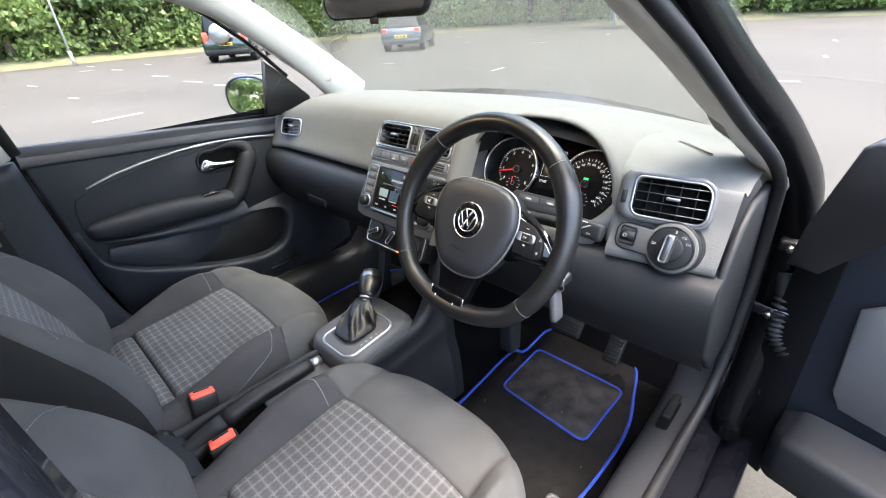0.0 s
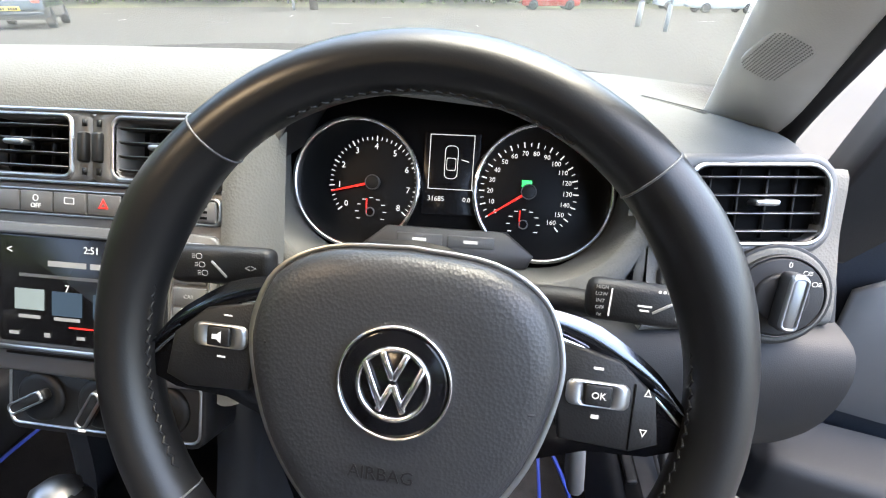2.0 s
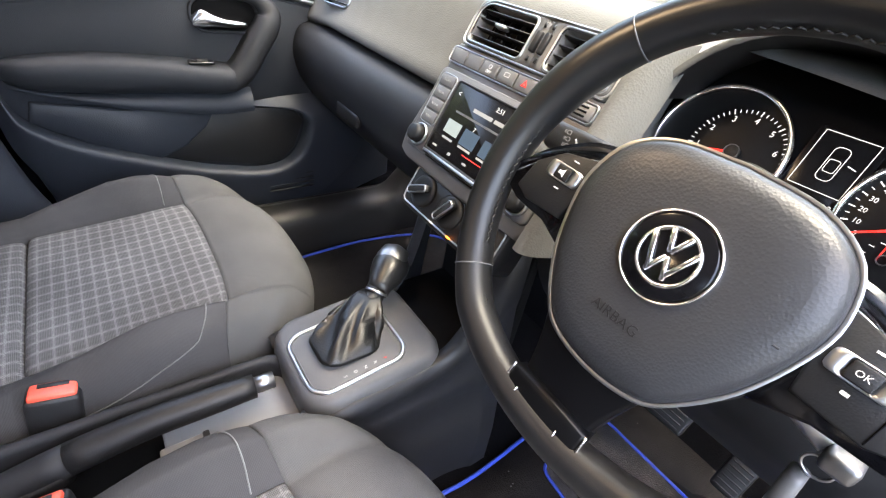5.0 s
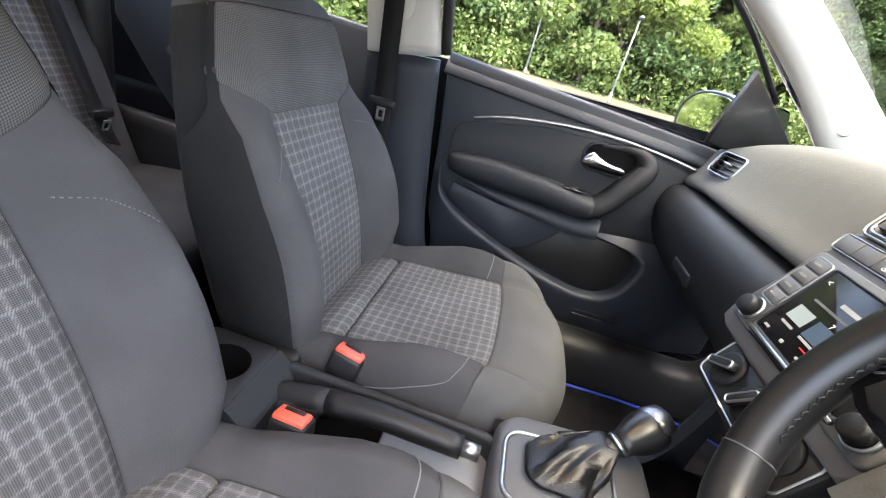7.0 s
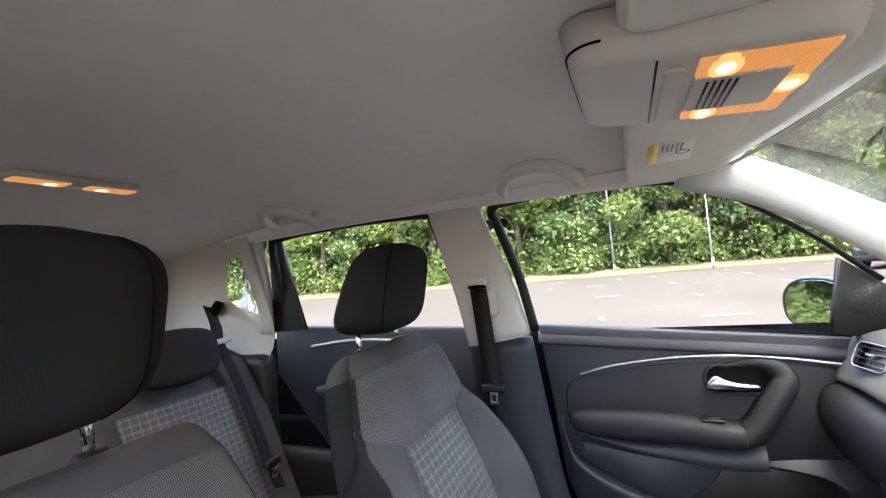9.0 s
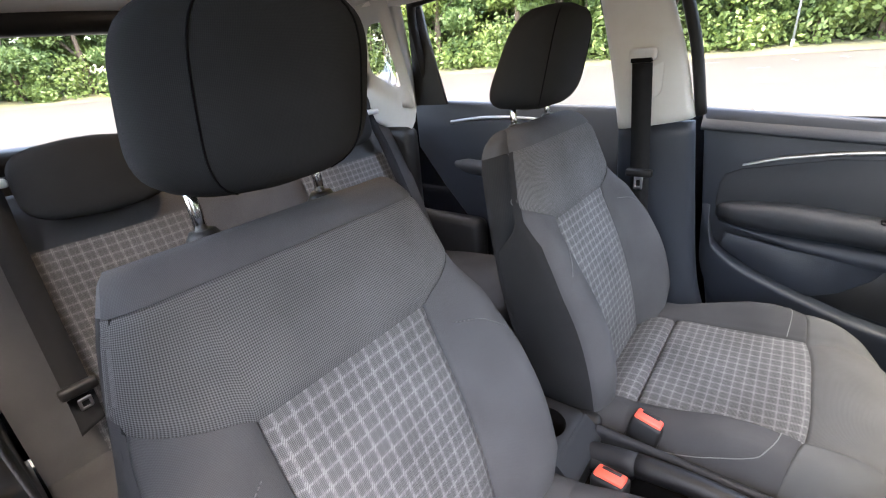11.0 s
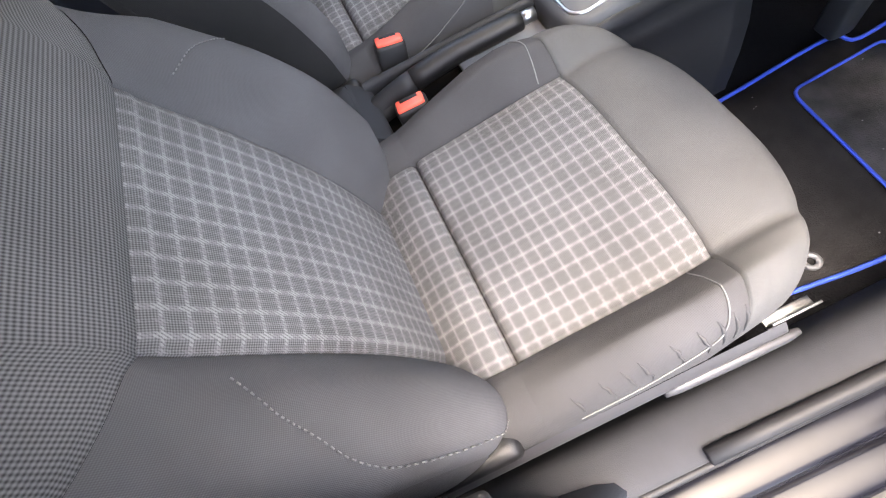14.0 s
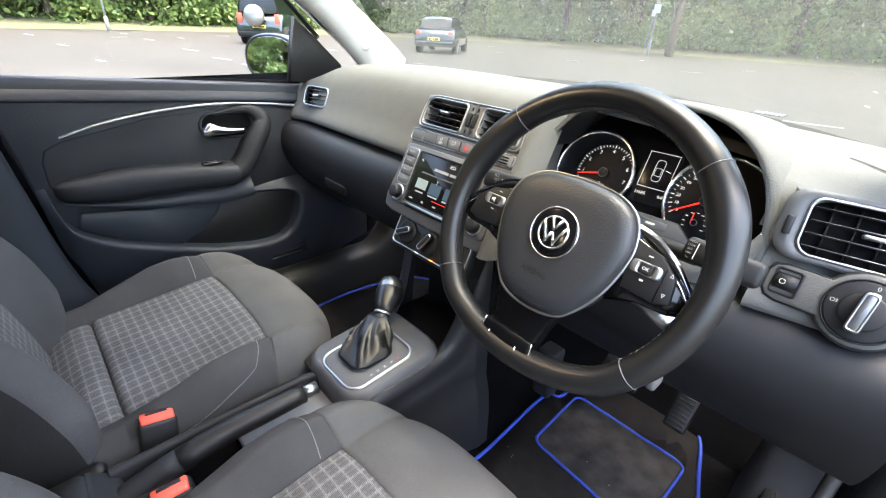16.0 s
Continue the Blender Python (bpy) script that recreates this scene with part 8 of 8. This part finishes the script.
protos = [tree(12.5, 4.2, 11, M_LEAF[0], 8000), tree(11.0, 4.0, 12, M_LEAF[1], 8000), tree(13.5, 4.4, 13, M_LEAF[2], 8000), tree(9.0, 3.4, 14, M_LEAF[0], 7000, low=0.12), tree(6.5, 3.0, 15, M_LEAF[1], 6000, low=0.08)]
rt = random.Random(21)
spots = []
for i in range(NW):
    p, n_ = wl[i], nrm[i]
    for row, (d, js) in enumerate(((2.6, 0.9), (6.0, 1.5))):
        if row and i % 2:
            continue
        spots.append((p + n_ * (d + rt.uniform(-js, js)) + tn[i] * rt.uniform(-1, 1), row))
used = set()
for i, (p, row) in enumerate(spots):
    k = rt.choice((0, 1, 3, 4, 0, 2)) if row == 0 else rt.choice((0, 1, 2))
    m = Matrix.Translation((p[0], p[1], 0.1 - 0.012 * max(0, p[1]))) @ Matrix.Rotation(rt.uniform(0, 6.28), 4, "Z") @ Matrix.Diagonal((1, 1, 1, 1))
    s_ = rt.uniform(0.85, 1.25)
    if k not in used:
        protos[k].matrix_basis = m
        used.add(k)
    else:
        copy_thing(protos[k], m)
# the near tree with a yellow-green crown ahead and to the left
copy_thing(protos[2], Matrix.Translation((-13, 33, -0.3)))
# undergrowth along the foot of the woods
r_ = np.random.RandomState(5)
lob = []
for i in range(1350):
    k = r_.randint(0, NW)
    c = wl[k] + nrm[k] * r_.uniform(0.3, 4.5) + tn[k] * r_.uniform(-1.2, 1.2)
    hgt = r_.uniform(0.5, 2.6)
    lob.append((c[0], c[1], hgt * 0.7 + 0.1, r_.uniform(0.6, 1.3), r_.uniform(0.6, 1.3), hgt))
solo("undergrowth", leaf_cloud(lob, 145000, 0.15, 6), M_LEAF[0], "tangled green undergrowth along the wood edge", "undergrowth", kind="stuff", smooth=False)
bl_ = []
for i in range(1900):
    k = r_.randint(0, NW)
    c = wl[k] + nrm[k] * r_.uniform(5, 13) + tn[k] * r_.uniform(-1.5, 1.5)
    bl_.append((c[0], c[1], r_.uniform(1.0, 16), 2.6, 2.6, 2.2))
solo("far_woods", leaf_cloud(bl_, 250000, 0.32, 7), M_LEAF[1], "dense dark green woods behind", "woods", kind="stuff", smooth=False)

# worn bay markings
rl_ = random.Random(9)
for i, (x, y) in enumerate([(a, b) for a in range(-26, 24, 5) for b in (4.5, 9.0, 13.5, 18.5, 24.0)] + [(-8 - 5 * k, -6 + 2.4 * j) for k in range(4) for j in range(6)]):
    if abs(x) < 2 and abs(y) < 4:
        continue
    if rl_.random() < 0.3:
        continue
    ln, a = rl_.uniform(0.4, 0.9), rl_.choice((0, 0, 90)) + 12
    jy = y + rl_.uniform(-0.5, 0.5)
    solo("bay_mark", rbox((0, 0, 0), (ln, 0.08, 0.006), 0, m=Matrix.Translation((x + rl_.uniform(-0.6, 0.6), jy, 0.004 - 0.012 * max(0, jy))) @ Matrix.Rotation(radians(a), 4, "Z")), M_PAINTLINE, "short worn white parking bay mark", "road marking", "bay marks", smooth=False)
for i, (ax, ay, r0, a0, a1) in enumerate(((-9, 4, 5.2, 20, 95), (-9, 4, 6.7, 15, 90), (-16, 1, 6.0, 40, 120), (4, 16, 7.5, 190, 260))):
    pts = [(ax + r0 * math.cos(radians(a)), ay + r0 * math.sin(radians(a))) for a in np.linspace(a0, a1, 24)]
    solo("tyre_mark", grid([[(x + o * math.cos(math.atan2(y - ay, x - ax)), y + o * math.sin(math.atan2(y - ay, x - ax)), 0.005 - 0.012 * max(0, y)) for o in (-0.09, 0.0, 0.09)] for x, y in pts], flip=True), M_TYREMARK, "faint dark curved tyre mark on the tarmac", "tyre mark", "tyre marks", smooth=False)
dr = thing("drain_grate", "iron drain grate in the tarmac", "drain", at=(-1.4, 9.4, -0.11))
part("frame", rbox((-1.4, 9.4, -0.109), (0.5, 0.35, 0.012), 0.002), M_RUBBER, dr)
for k in range(7):
    part("slat", rbox((-1.61 + 0.07 * k, 9.4, -0.101), (0.03, 0.30, 0.01), 0.002), M_STEEL, dr)


def parked_car(x, y, turn, paint, label, L=4.2, W=1.76, H=1.45, belt=0.95, wheel_r=0.31, boxy=0.0, spare=False):
    """A parked car: body from cross-sections along its length, glasshouse, wheels with tyres and rims, lamps, plates."""
    c = thing("parked_car", label, "car", "parked cars")
    M0 = Matrix.Translation((x, y, -0.012 * y)) @ Matrix.Rotation(radians(turn), 4, "Z")
    hw = W / 2
    secs = [(-0.5, 0.40, 0.62, 0.90), (-0.485, 0.30, 0.80 + 0.12 * boxy, 0.96), (-0.42, 0.28, belt, 1.0), (-0.2, 0.26, belt, 1.0), (0.1, 0.26, belt - 0.01, 1.0), (0.22, 0.26, belt - 0.02, 1.0), (0.38, 0.27, belt - 0.10 + 0.06 * boxy, 0.97), (0.47, 0.30, belt - 0.22 + 0.12 * boxy, 0.90), (0.5, 0.40, 0.58, 0.80)]
    body = part("body", place(loft([[(f * L, sy * hw * k * q, z) for sy, q, z in ((-1, 0.90, z0), (-1, 1, z0 + 0.10), (-1, 1.0, (z0 + z1) / 2 + 0.05), (-1, 0.95, z1 - 0.04), (-1, 0.86, z1), (1, 0.86, z1), (1, 0.95, z1 - 0.04), (1, 1.0, (z0 + z1) / 2 + 0.05), (1, 1, z0 + 0.10), (1, 0.90, z0))] for f, z0, z1, k in [tuple(v) for v in crom(secs, 33)]]), M0), paint, c, "painted car body")
    rear = -0.47 if boxy else -0.44
    roof = [(rear, belt - 0.02, 0.80), (rear + (0.015 if boxy else 0.08), H - 0.10, 0.70), (-0.25, H, 0.66), (0.02, H - 0.01, 0.66), (0.10, H - 0.06, 0.68), (0.24, belt - 0.02, 0.80)]
    part("roof", place(grid([[(f * L, s_ * hw * k, z - 0.03 * s_ * s_) for s_ in np.linspace(-1, 1, 9)] for f, z, k in [tuple(v) for v in crom(roof[1:5], 14)]]), M0), paint, c)
    dark = M_GLOSS
    for sy in (-1, 1):
        part("side_window", place(grid([[(f * L, sy * hw * (0.86 + (k - 0.86) * g), belt - 0.02 + (z - 0.02 - belt) * g) for g in (0, 0.5, 0.93)] for f, z, k in [tuple(v) for v in crom(roof, 16)]], flip=sy < 0), M0), dark, c, "dark side glass")
    part("rear_window", place(grid([[((roof[0][0] + (roof[1][0] - roof[0][0]) * g - 0.004) * L, s_ * hw * (0.78 - 0.10 * g), belt + (roof[1][1] - belt) * g) for g in (0.05, 0.5, 0.95)] for s_ in np.linspace(-1, 1, 7)], flip=True), M0), dark, c, "dark rear glass")
    part("front_window", place(grid([[((roof[5][0] + (roof[4][0] - roof[5][0]) * g + 0.004) * L, s_ * hw * (0.78 - 0.10 * g), belt + (roof[4][1] - belt) * g) for g in (0.03, 0.5, 0.97)] for s_ in np.linspace(-1, 1, 7)]), M0), dark, c, "dark windscreen")
    for f in (-0.31, 0.31):
        for sy in (-1, 1):
            wm = M0 @ Matrix.Translation((f * L, sy * (hw - 0.10), wheel_r)) @ Matrix.Rotation(radians(-90 * sy), 4, "X")
            w = part("wheel", place(loft([[(r * math.cos(t), r * math.sin(t), z) for t in np.linspace(0, 2 * math.pi, 24, endpoint=False)] for r, z in ((wheel_r * 0.62, -0.1), (wheel_r * 0.95, -0.1), (wheel_r, -0.06), (wheel_r, 0.07), (wheel_r * 0.95, 0.11), (wheel_r * 0.66, 0.112))]), wm), M_RUBBER, c, "black tyre")
            part("rim", place(loft([[(wheel_r * k * math.cos(t), wheel_r * k * math.sin(t), z) for t in np.linspace(0, 2 * math.pi, 20, endpoint=False)] for k, z in ((0.66, 0.09), (0.64, 0.114), (0.3, 0.10), (0.1, 0.108))]), wm), M_STEEL, w)
    for sy in (-1, 1):
        part("rear_lamp", place(rbox((-0.489 * L, sy * hw * 0.78, 0.82 + 0.15 * boxy), (0.06, 0.20, 0.16 + 0.2 * boxy), 0.02), M0), M_RED, c, "red rear lamp")
        part("headlamp", place(rbox((0.465 * L, sy * hw * 0.66, 0.66 + 0.12 * boxy), (0.10, 0.30, 0.13), 0.03), M0), M_CHROME, c, "headlamp")
    pl = part("number_plate", place(rbox((-0.502 * L, 0, 0.60 + 0.10 * boxy), (0.02, 0.52, 0.115), 0.004), M0), shade("plate_yellow", (0.75, 0.52, 0.05), 0.5, vary=0.03), c, "yellow rear plate")
    part("plate_bars", place(join(*[rbox((-0.5055 * L, -0.18 + 0.06 * k, 0.60 + 0.10 * boxy), (0.012, 0.04, 0.07), 0) for k in range(7) if k != 4]), M0), M_DARK, pl, smooth=False)
    part("bumper", place(rbox((-0.485 * L, 0, 0.42), (0.16, W * 0.92, 0.20), 0.05, 3), M0), M_DARK if boxy else paint, c)
    if spare:
        sm = M0 @ Matrix.Translation((-0.535 * L, 0.10, 1.08)) @ Matrix.Rotation(radians(-90), 4, "Y")
        part("spare_wheel", place(loft([[(r * math.cos(t), r * math.sin(t), z) for t in np.linspace(0, 2 * math.pi, 28, endpoint=False)] for r, z in ((0.36, -0.12), (0.38, -0.06), (0.38, 0.06), (0.34, 0.10), (0.1, 0.115))]), sm), M_SATIN, c, "silver spare wheel cover")
    return c


P_GREEN = shade("dark_green_paint", (0.008, 0.014, 0.012), 0.2, coat=1.0, vary=0.1)
P_BLUE = shade("slate_blue_paint", (0.014, 0.021, 0.028), 0.2, coat=1.0, vary=0.08)
P_REDC = shade("red_paint", (0.48, 0.035, 0.02), 0.25, coat=1.0, vary=0.05)
P_WHITE = shade("white_paint", (0.70, 0.71, 0.72), 0.25, coat=1.0, vary=0.03)
parked_car(-20.6, 9.0, 142, P_GREEN, "dark green off-road car with a silver spare wheel", 4.5, 1.85, 1.90, 1.15, 0.37, 1.0, True)
parked_car(-15.8, 14.8, 126, P_BLUE, "dark slate hatchback parked with its rear to us", 4.1, 1.76, 1.45)
parked_car(3.3, 39.5, 8, P_REDC, "red compact off-road car", 4.4, 1.85, 1.62, 1.02, 0.35)
parked_car(14.6, 36.5, 185, P_WHITE, "white saloon car parked sideways", 4.5, 1.78, 1.46)
parked_car(19.5, 37.5, 185, P_WHITE, "white hatchback parked far off", 4.2, 1.76, 1.48)
parked_car(14.5, 44.0, 180, P_WHITE, "white van-like car far off", 4.6, 1.85, 1.8, 1.1)


def post(x, y, h, label, r=0.05, sign=None, lean=0):
    p = thing("sign_post" if sign else "lamp_post", label, "post", at=(x, y, -0.012 * max(0, y)))
    part("pole", tube([(x, y, -0.012 * max(0, y) - 0.1), (x + lean * 0.5, y, h * 0.5), (x + lean, y, h)], [r, r * 0.85, r * 0.7], 10), M_POLE, p)
    part("base", tube([(x, y, -0.012 * max(0, y) - 0.1), (x, y, 0.6)], r * 1.5, 10), M_POLE, p)
    if sign:
        part("sign", rbox((x + lean * 0.5, y - 0.05, sign), (0.45, 0.02, 0.5), 0.01), P_WHITE, p, "blank white sign")
    else:
        part("lantern", rbox((x + lean + 0.25, y, h), (0.6, 0.2, 0.10), 0.03, 3), M_POLE, p)
    return p


post(5.2, 19.5, 6.0, "grey steel lamp post", 0.07, 2.6)
post(-18.0, 40.0, 5.0, "grey sign post on the verge", 0.05, 2.4, 0.5)
post(-30.5, -1.2, 6.5, "tall grey pole in the woods", 0.06, None)
post(-28.0, 4.0, 4.5, "slim grey steel post by woods", 0.05, None)
post(-14.0, 32.0, 5.0, "grey sign post by the windscreen view", 0.06, 2.4)
post(5.5, 17.0, 2.2, "grey car park post", 0.05, 1.9)
